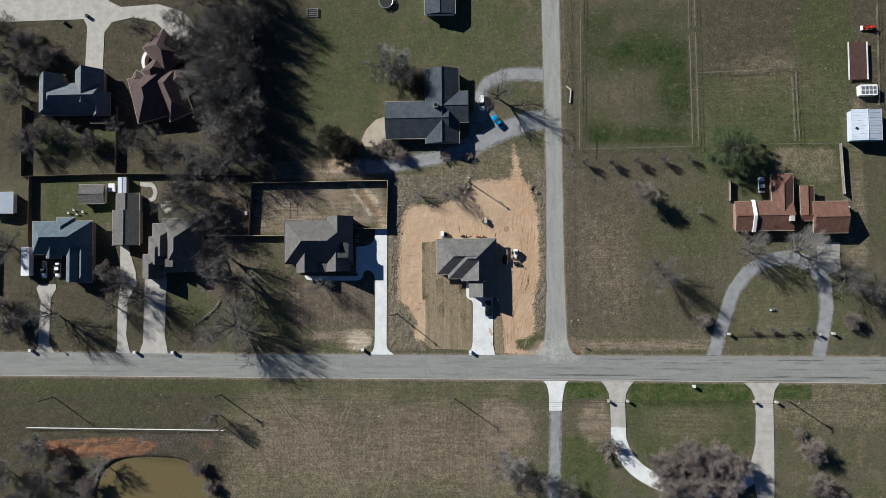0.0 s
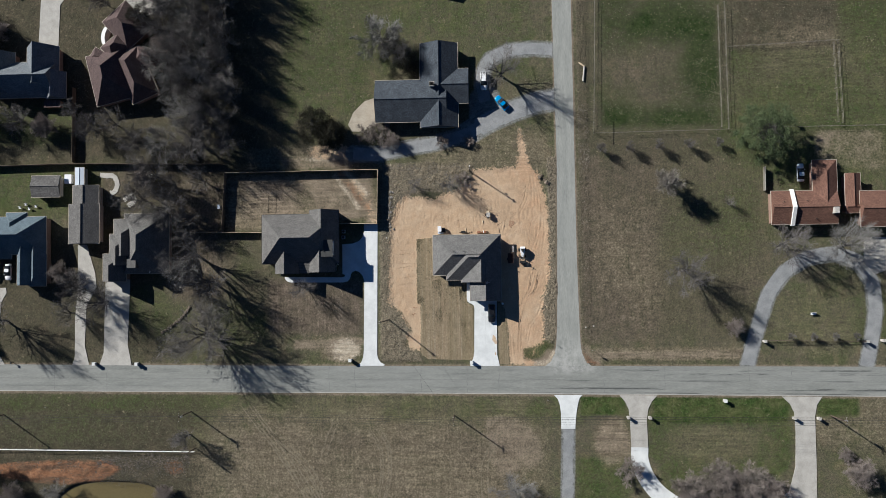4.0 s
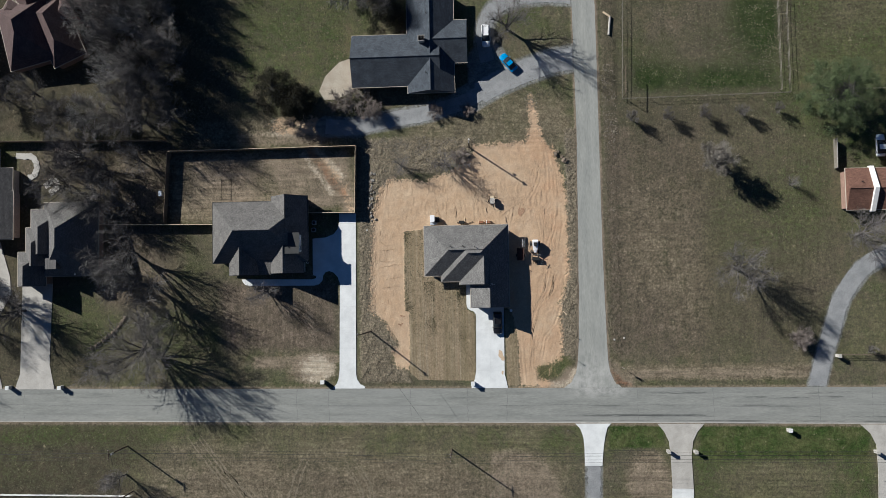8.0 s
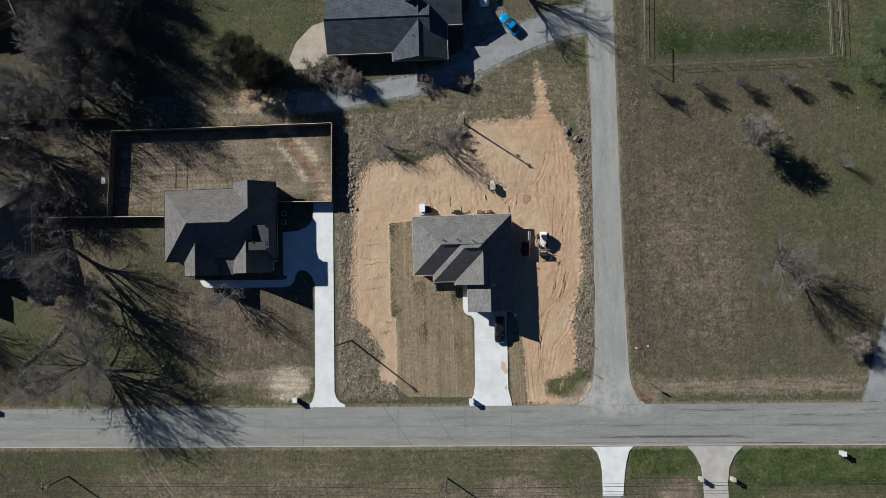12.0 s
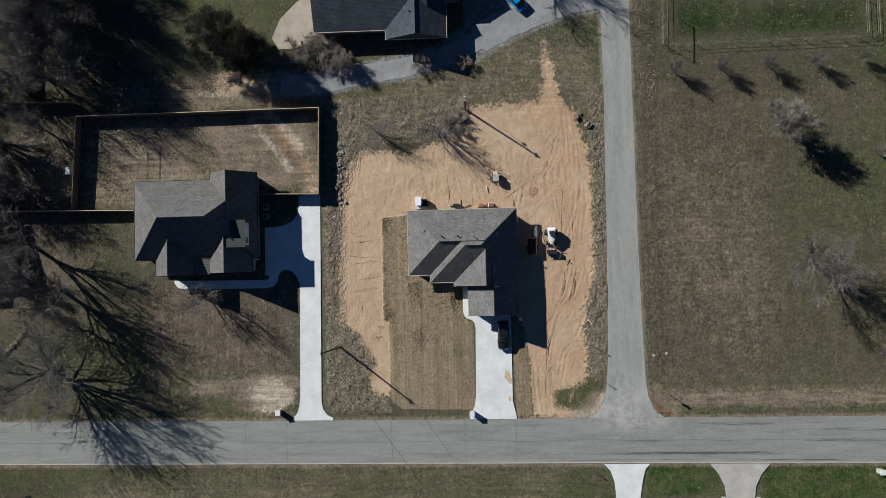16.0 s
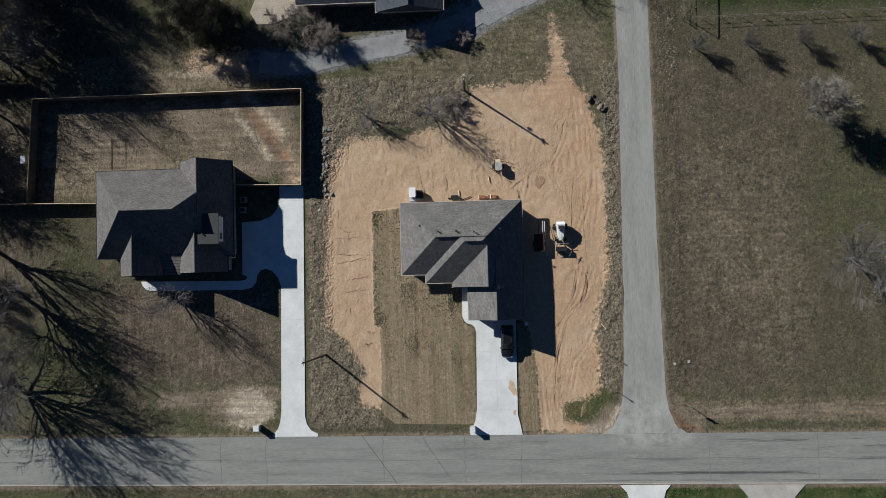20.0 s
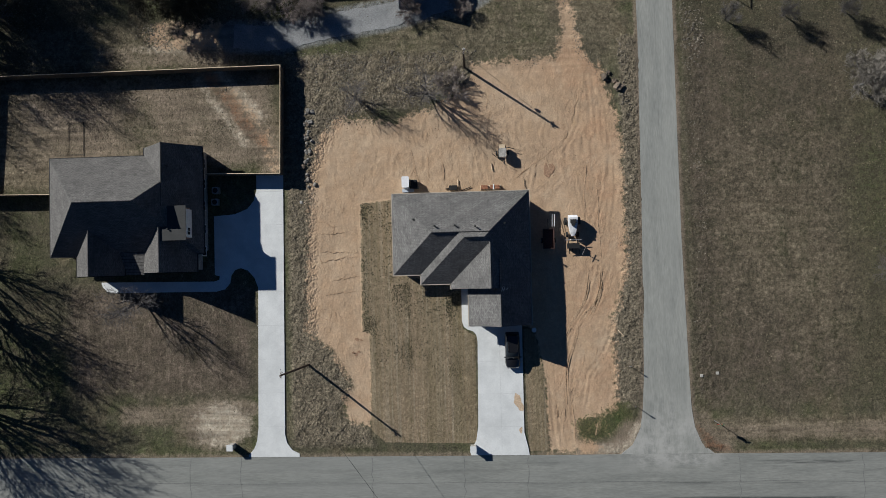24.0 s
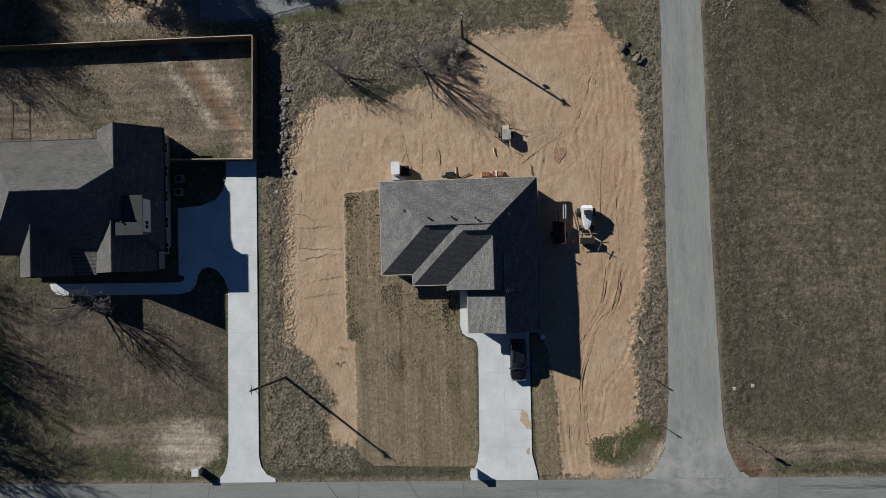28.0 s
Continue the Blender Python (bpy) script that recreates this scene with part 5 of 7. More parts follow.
# ---- bare winter trees ----
def tubes(name, segs, material, sides, rmin):
    """All segments (p, q, r, r2) as open tubes in one mesh."""
    n = len(segs)
    P = np.array([[*a, *b] for a, b, *_ in segs], float).reshape(n, 2, 3)
    R = np.maximum(np.array([[a, b] for *_, a, b in segs], float), rmin)
    D = P[:, 1] - P[:, 0]
    D /= np.linalg.norm(D, axis=1, keepdims=True) + 1e-9
    U = np.cross(D, [0.31, 0.87, 0.38])
    U /= np.linalg.norm(U, axis=1, keepdims=True) + 1e-9
    V = np.cross(D, U)
    ang = np.arange(sides) * 2 * np.pi / sides
    ring = U[:, None] * np.cos(ang)[None, :, None] + V[:, None] * np.sin(ang)[None, :, None]
    co = (P[:, :, None] + ring[:, None] * R[:, :, None, None]).reshape(-1, 3)
    k = np.arange(sides)
    f = np.stack([k, (k + 1) % sides, sides + (k + 1) % sides, sides + k], -1)
    faces = (f[None] + (np.arange(n) * 2 * sides)[:, None, None]).reshape(-1, 4)
    me = bpy.data.meshes.new(name)
    me.from_pydata(co.tolist(), [], faces.tolist())
    me.materials.append(material)
    return me


def tree_meshes(seed, tilt, limbs=9, side=2, subs=2, ends=2, bark=None, twig=None, rmin=0.014, trunk=0.2, reach=0.68, fork=36, even=False):
    """A tree 10 m high: a short trunk, long ascending limbs, and forks all along them that end in twigs. tilt: how far the limbs lean out, in degrees."""
    rng = random.Random(seed)
    wood, twigs = [], []

    def lean(d, deg):
        """The way d turned by that angle to a random side."""
        u = d.orthogonal().normalized()
        v = d.cross(u)
        a, b = rng.uniform(0, 6.283), radians(deg)
        return (d * math.cos(b) + (u * math.cos(a) + v * math.sin(a)) * math.sin(b)).normalized()

    def run(store, p, d, length, r, steps, bend, taper=0.35, rise=0.0):
        """A wandering branch; gives its joints as (place, way, share of the length, radius)."""
        out, q = [], p
        for k in range(steps):
            d = (lean(d, rng.uniform(0, bend)) + Vector((0, 0, rise))).normalized()
            n = q + d * (length / steps)
            r0, r1 = r * (1 - (1 - taper) * k / steps), r * (1 - (1 - taper) * (k + 1) / steps)
            store.append((q, n, r0, r1))
            q = n
            out.append((q, d, (k + 1) / steps, r1))
        return out

    stem = run(wood, Vector((0, 0, -0.3)), Vector((0, 0, 1)), 10 * trunk + 0.3, 0.26, 3, 5, 0.8)
    for i in range(limbs):
        a = 6.283 * i * 0.618 + rng.uniform(-0.4, 0.4)
        th = radians(tilt * ((i + 0.5) / limbs if even else math.sqrt((i + 0.3) / limbs)) + rng.uniform(-6, 6))
        d = Vector((math.cos(a) * math.sin(th), math.sin(a) * math.sin(th), math.cos(th)))
        start = stem[rng.choice((1, 2, 2, 2))][0]
        size = 10 * reach * rng.uniform(0.82, 1.08) * (1.12 - 0.25 * th)
        for q, e, f, r in run(wood, start, d, size, rng.uniform(0.09, 0.15), 8, 13, 0.2, 0.035):
            if f < 0.24:
                continue
            for _ in range(side):
                if rng.random() < 0.12:
                    continue
                for q2, e2, f2, r2 in run(twigs, q, lean(e, fork * rng.uniform(0.7, 1.35)), size * 0.42 * (1.2 - 0.75 * f) * rng.uniform(0.7, 1.25), max(r * 0.55, 0.028), 4, 14, 0.35, 0.05):
                    for _ in range(subs):
                        for q3, e3, f3, r3 in run(twigs, q2, lean(e2, fork * rng.uniform(0.6, 1.3)), size * 0.15 * rng.uniform(0.6, 1.3), max(r2 * 0.5, rmin), 2, 16, 0.7, 0.05):
                            for _ in range(ends):
                                run(twigs, q3, lean(e3, fork * rng.uniform(0.5, 1.3)), size * 0.09 * rng.uniform(0.6, 1.4), rmin, 1, 8, 0.8)
    return [tubes("trunk", wood, bark or M_BARK, 5, 0.02), tubes("crown", twigs, twig or M_TWIG, 3, rmin * 0.8)]


def tree_thing(meshes, label, name="tree", group="bare trees"):
    t = thing(name, (0, 0, 0), label, "tree" if "tree" in name else "shrub", group)
    for me in meshes:
        new(me.name.split(".")[0], me).parent = t
    return t


TREES = {
    "wide": lambda: tree_thing(tree_meshes(3, 58, 11, 2, 2, 1), "bare winter tree with grey-brown branches"),
    "oak": lambda: tree_thing(tree_meshes(8, 66, 13, 2, 2, 2), "broad bare tree with a dense crown of twigs"),
    "broad": lambda: tree_thing(tree_meshes(83, 60, 14, 2, 2, 2, rmin=0.013, trunk=0.11, reach=0.76), "large bare tree spreading low beside a road"),
    "tall": lambda: tree_thing(tree_meshes(15, 38, 9, 2, 2, 1, trunk=0.28), "tall bare winter tree with dark branches"),
    "sparse": lambda: tree_thing(tree_meshes(27, 52, 9, 2, 1, 2, rmin=0.012), "open bare tree with long dark limbs"),
    "round": lambda: tree_thing(tree_meshes(91, 80, 18, 2, 2, 2, M_PALEBARK, M_TWIG_TAN, rmin=0.02, trunk=0.36, reach=0.5, fork=42, even=True), "round bare tree with tan twigs in a dry field"),
    "slim": lambda: tree_thing(tree_meshes(33, 36, 8, 2, 1, 1, rmin=0.012, trunk=0.1), "slender bare sapling beside bare soil"),
    "pale": lambda: tree_thing(tree_meshes(21, 62, 12, 2, 2, 2, M_PALEBARK, M_PALEBARK, rmin=0.014), "bare tree with pale grey bark in a dry field"),
    "silver": lambda: tree_thing(tree_meshes(71, 70, 13, 2, 2, 2, M_PALEBARK, M_PALEBARK, rmin=0.02), "broad bare tree with silvery grey branches"),
    "dense": lambda: tree_thing(tree_meshes(44, 84, 22, 2, 2, 2, None, M_TWIG_BROWN, rmin=0.021, trunk=0.16, reach=0.6, fork=42, even=True), "dense round bare tree with brown twigs"),
    "fruit": lambda: tree_thing(tree_meshes(61, 42, 9, 2, 2, 1, rmin=0.022, trunk=0.16), "small leafless fruit tree in a row", group="fruit trees"),
    "shrub": lambda: tree_thing(tree_meshes(51, 66, 14, 2, 1, 2, None, M_TWIG_BROWN, rmin=0.05, trunk=0.05, reach=0.8), "small leafless shrub with many thin stems", "shrub", "leafless shrubs"),
}
MADE = {}


def plant(kind, x, y, h, wide=1.0, turn=None, label=None, rng=random.Random(5)):
    """A tree of about that height, turned at random."""
    s = h / 10.0
    m = Matrix.LocRotScale((x, y, -0.05), Euler((0, 0, rng.uniform(0, 6.28) if turn is None else turn)), None)
    if kind not in MADE:
        ob = MADE[kind] = TREES[kind]()
        ob.matrix_basis = m
    else:
        ob = copy_thing(MADE[kind], m)
    ob.scale = (s * wide, s * wide, s)
    if label:
        ob["label"] = label
    return ob


for kind, x, y, h, w in (
        # front gardens in the west
        ("wide", -123.8, -9.0, 14.5, 0.9), ("oak", -101.3, -0.4, 11, 0.9), ("sparse", -94.8, -3.9, 13.5, 0.95), ("dense", -107, 4.5, 6.5, 0.95), ("dense", -136, -12, 8, 1.0), ("oak", -138, 12, 9, 1.1), ("dense", -141, -6, 8, 1.0), ("sparse", -104.5, -7, 9, 0.9),
        ("broad", -66.4, -12.8, 16, 1.05), ("sparse", -65.2, 1.2, 15.5, 0.95), ("sparse", -69.6, 8.6, 16.5, 0.9), ("silver", -73.0, 3.4, 7.5, 1.0), ("sparse", -60.5, -6, 9, 0.9), ("slim", -39.7, -0.4, 9.6, 0.95),
        # the dry field and the farmhouse
        ("round", 58.0, 25.8, 9.2, 1.05), ("slim", 74.5, 20.5, 4.2, 1.0), ("wide", 62.3, 2.9, 13, 0.95), ("wide", 88.0, 9.5, 11.5, 1.0), ("pale", 102.8, 8.6, 12.5, 1.0), ("wide", 117.2, 0.6, 12, 1.0), ("wide", 125, -3, 10, 1.0), ("dense", 75.2, -12.3, 4.2, 1.2), ("dense", 118.4, -12.4, 4.4, 1.2),
        # gardens south of the road
        ("dense", 61.8, -54, 8.2, 1.15), ("dense", 69, -52, 9.2, 1.2), ("dense", 76.5, -52.4, 9.4, 1.2), ("dense", 83, -55, 8.4, 1.15), ("dense", 64.5, -60.5, 8.8, 1.2), ("dense", 72, -60, 9.6, 1.2), ("dense", 79.5, -60.5, 9, 1.15), ("shrub", 46.8, -49.6, 4.5, 1.2), ("dense", 105.4, -50, 7.2, 1.1), ("dense", 107.4, -60.5, 7.2, 1.1), ("dense", 102.5, -45.5, 3.6, 1.1), ("dense", 112, -65, 6, 1.1),
        ("silver", 17.2, -54.8, 10, 1.0), ("sparse", 25.6, -59.4, 10, 1.0), ("oak", 34.5, -62, 7, 1.0),
        # the north house and the lot's edge
        ("silver", -17.6, 66.6, 10.5, 1.1), ("oak", -14.6, 64.0, 8.5, 0.9), ("tall", -12.2, 61.6, 9, 0.9), ("sparse", 14.8, 56.4, 13, 1.0), ("slim", -9.3, 26.8, 5.2, 1.2), ("slim", 0.5, 27.0, 7.6, 1.2), ("shrub", 3.9, 27.9, 2.2, 1.6), ("shrub", -18.6, 41.2, 3.4, 1.5), ("dense", -15.0, 39.0, 4, 1.1), ("shrub", -22.6, 41.0, 3.2, 1.2), ("shrub", -1.5, 38.4, 2.2, 1.2), ("shrub", 5.8, 38.6, 1.8, 1.3),
        # round the pond
        ("tall", -71.5, -40.5, 8, 1.0), ("dense", -120, -56, 6, 1.1), ("silver", -128, -50, 8, 1.1), ("dense", -112, -62, 6, 1.2), ("pale", -108, -56, 7, 1.0), ("dense", -78, -56, 4.5, 1.2), ("oak", -138, -58, 9, 1.0), ("silver", -132, -66, 8, 1.0), ("dense", -74, -62, 4, 1.1), ("sparse", -116, -66, 9, 1.0), ("oak", -126, -60, 8, 1.0),
        # the north-west street
        ("dense", -133, 76, 9, 1.1), ("dense", -130, 70, 8, 1.2), ("dense", -126, 72, 7, 1.0), ("oak", -96, 80, 8, 0.8), ("oak", -133, 44, 8, 1.1), ("dense", -112, 45, 7, 1.0), ("dense", -140, 70, 8, 1.1), ("oak", -136, 60, 8, 1.0), ("oak", -84, 82, 9, 1.0), ("dense", -128, 48, 7.5, 1.1), ("oak", -119, 46.5, 8, 1.0), ("wide", -104, 50, 6, 1)):
    plant(kind, x, y, h, w)
for k in range(5):
    plant("fruit", 41.2 + 7.75 * k, 35.6 + 0.3 * k, 4.2 if k < 4 else 3.4, 0.85, label="small leafless fruit tree in a row")
for x in (89.6, 95.2, 100.8, 106.2):
    plant("fruit", x, -15.0, 2.8, 0.9, label="small leafless tree beside a dark rail fence")
# the belt of woods between the gardens: tall bare trees, silvery crowns at its western side
rngw = random.Random(9)
for row in range(14):
    for col in range(3):
        x, y = -71.0 + col * 5.2 + rngw.uniform(-1.4, 1.4), 37.5 + row * 4.5 + rngw.uniform(-1.6, 1.6)
        kind = rngw.choice(("tall", "wide", "silver", "sparse")) if col < 2 else rngw.choice(("tall", "sparse", "tall", "wide"))
        plant(kind, x, y, rngw.uniform(10.5, 14.5), rngw.uniform(0.7, 0.9))
for kind, x, y, h in (("silver", -78.5, 61, 10), ("dense", -76.5, 66, 9), ("silver", -78, 39.5, 9), ("oak", -86, 40, 9), ("wide", -92, 45, 9), ("silver", -76, 55, 8), ("oak", -79, 72, 11), ("oak", -77, 79, 11), ("wide", -79, 89, 12), ("oak", -80, 30, 13), ("oak", -76.5, 21.5, 12), ("wide", -84, 24, 12), ("sparse", -75, 26, 10), ("sparse", -71, 19, 9), ("sparse", -67.5, 29, 9), ("dense", -84, 30, 6), ("oak", -99, 44, 8)):
    plant(kind, x, y, h, 0.95)


# ---- evergreens: a trunk, whorled limbs and many small sprays ----
def evergreen(x, y, h, r, material, label, seed, round_top=False, n=5200):
    rng = np.random.default_rng(seed)
    t = thing("evergreen_tree", (x, y, 0), label, "tree", "evergreens")
    part("trunk", beam(bmesh.new(), (x, y, -0.3), (x, y, h * 0.92), 0.03 * h, 0.05, 7), M_BARK, t)
    # clumps of sprays sit at the ends of limbs
    limbs, centres = bmesh.new(), []
    for k in range(150):
        z = h * rng.uniform(0.18, 0.98)
        f = math.sqrt(max(0.0, 1 - ((z / h - 0.45) / 0.57) ** 2)) if round_top else (1.05 - z / h)
        a, rr = rng.uniform(0, 6.28), r * f * math.sqrt(rng.uniform(0.03, 1.05))
        c = Vector((x + math.cos(a) * rr, y + math.sin(a) * rr, z))
        centres.append((c, rng.uniform(0.5, 1.1) * (0.7 + 0.1 * r)))
        beam(limbs, (x, y, z - 0.15 * rr), c, 0.06, 0.02, 3)
    part("limb", limbs, M_BARK, t)
    co, faces = [], []
    for i in range(n):
        c, s = centres[rng.integers(len(centres))]
        p = np.array(c) + rng.normal(0, 0.42, 3) * s * (1, 1, 0.6)
        d = rng.normal(0, 1, 3)
        d /= np.linalg.norm(d)
        e = np.cross(d, rng.normal(0, 1, 3))
        e /= np.linalg.norm(e) + 1e-6
        ln, wd = rng.uniform(0.22, 0.5), rng.uniform(0.08, 0.17)
        b = len(co)
        co += [p - e * wd, p + d * ln * 0.6 + (0, 0, 0.05), p + e * wd, p + d * ln]
        faces += [(b, b + 1, b + 3), (b + 1, b + 2, b + 3)]
    me = bpy.data.meshes.new("crown")
    me.from_pydata([tuple(v - np.array((x, y, 0))) for v in co], [], faces)
    me.materials.append(material)
    new("crown", me).parent = t
    return t


evergreen(83.3, 38.6, 12, 7.8, M_GREEN, "large dark green pine beside a farmhouse", 1, True, 26000)
evergreen(-35.6, 42.8, 9.6, 5.0, M_CEDAR, "dark bronze-green cedar at the edge of woods", 2, True, 17000)
evergreen(-31.0, 40.6, 8.8, 3.8, M_CEDAR, "dark bronze-green cedar beside a gravel drive", 3, True, 14000)
evergreen(-10.6, 60.5, 6.0, 2.8, M_CEDAR, "dark cedar beside a house roof", 4, True, 5000)
evergreen(-84.5, 74.0, 8.0, 3.6, M_CEDAR, "dark cedar beside a brown roofed house", 5, True, 6000)
evergreen(-141, 80.0, 10, 6, M_CEDAR, "dark cedar beside a street", 6, True, 8000)

# ---- utility poles and wires ----
def power_pole(x, y, h, label, lean=(0, 0), arm=0.0, lamp=False, box_at=0.0):
    p = thing("utility_pole", (x, y, 0), label, "utility pole", "utility poles")
    top = Vector((x + lean[0], y + lean[1], h))
    part("pole", beam(bmesh.new(), (x, y, -0.3), top, 0.17, 0.11, 8), M_POLE, p)
    if arm:
        bm = box(bmesh.new(), top.x - 0.06, top.x + 0.06, top.y - arm / 2, top.y + arm / 2, h - 0.55, h - 0.42)
        a = part("crossarm", bm, M_POLE, p)
        for d in (-0.45, -0.2, 0.2, 0.45):
            part("insulator", beam(bmesh.new(), (top.x, top.y + d * arm, h - 0.42), (top.x, top.y + d * arm, h - 0.22), 0.06, 0.04, 6), M_WHITE, a)
    if box_at:
        part("transformer", beam(bmesh.new(), (top.x + 0.32, top.y, box_at - 0.5), (top.x + 0.32, top.y, box_at + 0.4), 0.26, 0.26, 10), M_METAL, p, "grey cylindrical transformer")
    if lamp:
        arm_bm = beam(bmesh.new(), (x, y, 6.1), (x + 0.05, y + 0.5, 6.4), 0.04, 0.04, 6)
        l = part("lamp_arm", arm_bm, M_METAL, p)
        bm = beam(bmesh.new(), (x + 0.05, y + 0.55, 6.15), (x + 0.05, y + 0.55, 6.45), 0.16, 0.2, 10)
        beam(bm, (x + 0.05, y + 0.55, 6.45), (x + 0.05, y + 0.55, 6.55), 0.2, 0.08, 10)
        part("lamp_head", bm, M_WHITE, l, "white lamp head")
    return p


def wire(a, b, sag=0.6, r=0.022, name="cable", label="thin overhead power cable", n=14):
    """One hanging tube."""
    a, b = Vector(a), Vector(b)
    side = Vector((-(b - a).y, (b - a).x, 0)).normalized()
    bm, rows = bmesh.new(), []
    for k in range(n + 1):
        p = a.lerp(b, k / n) - Vector((0, 0, sag * 4 * (k / n) * (1 - k / n)))
        rows.append([bm.verts.new(p + d) for d in (side * r, Vector((0, 0, r)), -side * r, Vector((0, 0, -r)))])
    for p, q in zip(rows, rows[1:]):
        for k in range(4):
            bm.faces.new((p[k], p[(k + 1) % 4], q[(k + 1) % 4], q[k]))
    return tagged(part(name, bm, M_BLACKISH), label, "cable", "overhead cables")


power_pole(5.9, 30.4, 8.1, "dark wooden utility pole with a yard light", lamp=True, arm=0.8)
power_pole(-16.4, -9.7, 9.0, "dark wooden utility pole leaning over rough grass", lean=(-1.6, -0.2), arm=0.8)
LINE = [(-190, -34.2), (-124.4, -35.0), (-71.3, -34.3), (0.9, -35.5), (99.7, -35.8), (170, -36.6)]
for x, y in LINE[1:-1]:
    power_pole(x, y, 8.8, "dark wooden utility pole with a crossarm beside a field", arm=2.2, box_at=7.4 if x in (99.7, -71.3) else 0)
for (x0, y0), (x1, y1) in zip(LINE, LINE[1:]):
    for d in (-0.95, -0.4, 0.4, 0.95):
        wire((x0, y0 + d, 8.58), (x1, y1 + d, 8.58), 0.9)
    wire((x0, y0, 7.0), (x1, y1, 7.0), 0.9)
power_pole(-70.0, -44.2, 6.4, "dark wooden pole beside a white fence")
wire((-71.3, -34.3, 7.6), (-70, -44.2, 6.2), 0.2)
wire((5.9, 30.4, 7.6), (-6.4, 42.4, 3.6), 0.4)
wire((-18, -9.1, 8.8), (0.9, -35.5, 8.0), 0.5)


# ---- board fence round the back yard ----
def board_fence(a, b, h, label, step=2.4, cap=None, name="fence", board=None):
    a, b = Vector(a), Vector(b)
    L = (b - a).length
    d = (b - a) / L
    f = thing(name, (*a, 0), label, "fence", "board fences")
    n = Vector((-d.y, d.x))
    k = max(1, round(L / step))
    for i in range(k):
        p, q = a + d * (L * i / k), a + d * (L * (i + 1) / k)
        # boards lap one over the next, so the panel is stepped in plan
        bm, m = bmesh.new(), 12
        lft, rgt = [], []
        for j in range(m):
            for e in (0.02, 0.98):
                c = p.lerp(q, (j + e) / m) + n * (0.012 if j % 2 else -0.012)
                lft.append(c + n * 0.014), rgt.append(c - n * 0.014)
        strip(lft, rgt, -0.1, h - 0.04, bm)
        part("panel", bm, board or M_WOOD, f)
        part("rail", strip([p + n * 0.045, q + n * 0.045], [p - n * 0.045, q - n * 0.045], h - 0.03, h + 0.01), cap or M_WOOD_CAP, f, "pale weathered cap rail")
        part("post", box(bmesh.new(), p.x - 0.05, p.x + 0.05, p.y - 0.05, p.y + 0.05, -0.3, h - 0.035), M_WOOD, f)
    return f


FENCE = "tall weathered wooden board fence with pale cap rail"
for a, b in (((-61.4, 31.1), (-19.1, 31.2)), ((-19.1, 31.2), (-19.4, 16.4)), ((-29.7, 16.7), (-19.4, 16.4)), ((-62.3, 14.9), (-61.4, 31.1)), ((-84, 15.2), (-50.6, 14.5))):
    board_fence(a, b, 1.9, FENCE, cap=M_WOOD if a[0] < -62 and b[0] < -61 else None)
for a, b in (((-135, 34.2), (-105.5, 34.6)), ((-105.5, 34.6), (-62, 33.6)), ((-104.6, 35), (-104.6, 56)), ((-135, 34.4), (-135, 57)), ((-71, 35.5), (-71, 60)), ((-132.4, 9), (-132.4, 34))):
    board_fence(a, b, 1.8, "dark weathered wooden board fence between back yards", cap=M_WOOD)
board_fence((117.0, 40.4), (117.7, 25.2), 1.6, "pale grey board fence beside a barn", cap=M_STONE, board=M_POST)
board_fence((84.2, 30), (84.1, 23.6), 1.6, "grey board fence beside a farmhouse", cap=M_STONE, board=M_POST)


# ---- rail and wire fences ----
def rail_fence(a, b, h, label, step=3.0, rails=2, material=None, r=0.035, post_r=0.06, group="paddock fences"):
    a, b = Vector(a), Vector(b)
    L = (b - a).length
    f = thing("fence", (*a, 0), label, "fence", group)
    k = max(1, round(L / step))
    for i in range(k + 1):
        p = a.lerp(b, i / k)
        part("post", beam(bmesh.new(), (*p, -0.3), (*p, h + 0.05), post_r, post_r, 6), material or M_POST, f)
    for j in range(rails):
        z = h * (1 - j / max(rails, 1) * 0.9) - 0.03
        part("rail", beam(bmesh.new(), (*a, z), (*b, z), r, r, 4), material or M_POST, f)
    return f


PAD = "weathered wooden post and rail paddock fence"
for a, b in (((41.0, 97), (39.5, 40.0)), ((39.5, 40.0), (75.2, 40.3)), ((75.2, 40.3), (75.0, 75)), ((73.4, 41), (73.2, 74)), ((75.2, 62.6), (104.3, 63.6)), ((104.4, 63.6), (105.0, 41.4)), ((103.2, 63), (103.8, 41.6)), ((84.0, 40.6), (117.0, 40.5)),
             ((74.9, 77), (74.8, 97)), ((73.1, 77), (73.0, 97)), ((128.6, 52), (128.9, 96))):
    rail_fence(a, b, 1.3, PAD)
rail_fence((83.7, -16.0), (108.8, -16.4), 1.2, "dark wooden rail fence inside a loop drive", 2.6, 3, M_POLE, 0.05, 0.08)
for a, b in (((34.5, -35.6), (47.2, -35.9)), ((52.8, -36.0), (90.2, -36.2)), ((96.4, -36.2), (107, -36.3))):
    rail_fence(a, b, 1.1, "dark metal rail fence across a green lawn", 3.2, 2, M_BLACKISH, 0.02, 0.035, "lawn fences")
f = rail_fence((-132.4, -44.3), (-70.2, -45.0), 1.25, "white painted rail fence above a pond", 3.0, 3, M_WHITE, 0.05, 0.07, "lawn fences")
g = thing("entrance_gate", (39.6, 40.4, 0), "tall dark pole entrance gate at a pasture corner", "gate")
part("post", beam(bmesh.new(), (39.7, 40.5, -0.3), (39.7, 40.5, 3.3), 0.07, 0.07, 6), M_POLE, g)
part("post", beam(bmesh.new(), (39.9, 46.5, -0.3), (39.9, 46.5, 3.3), 0.07, 0.07, 6), M_POLE, g)
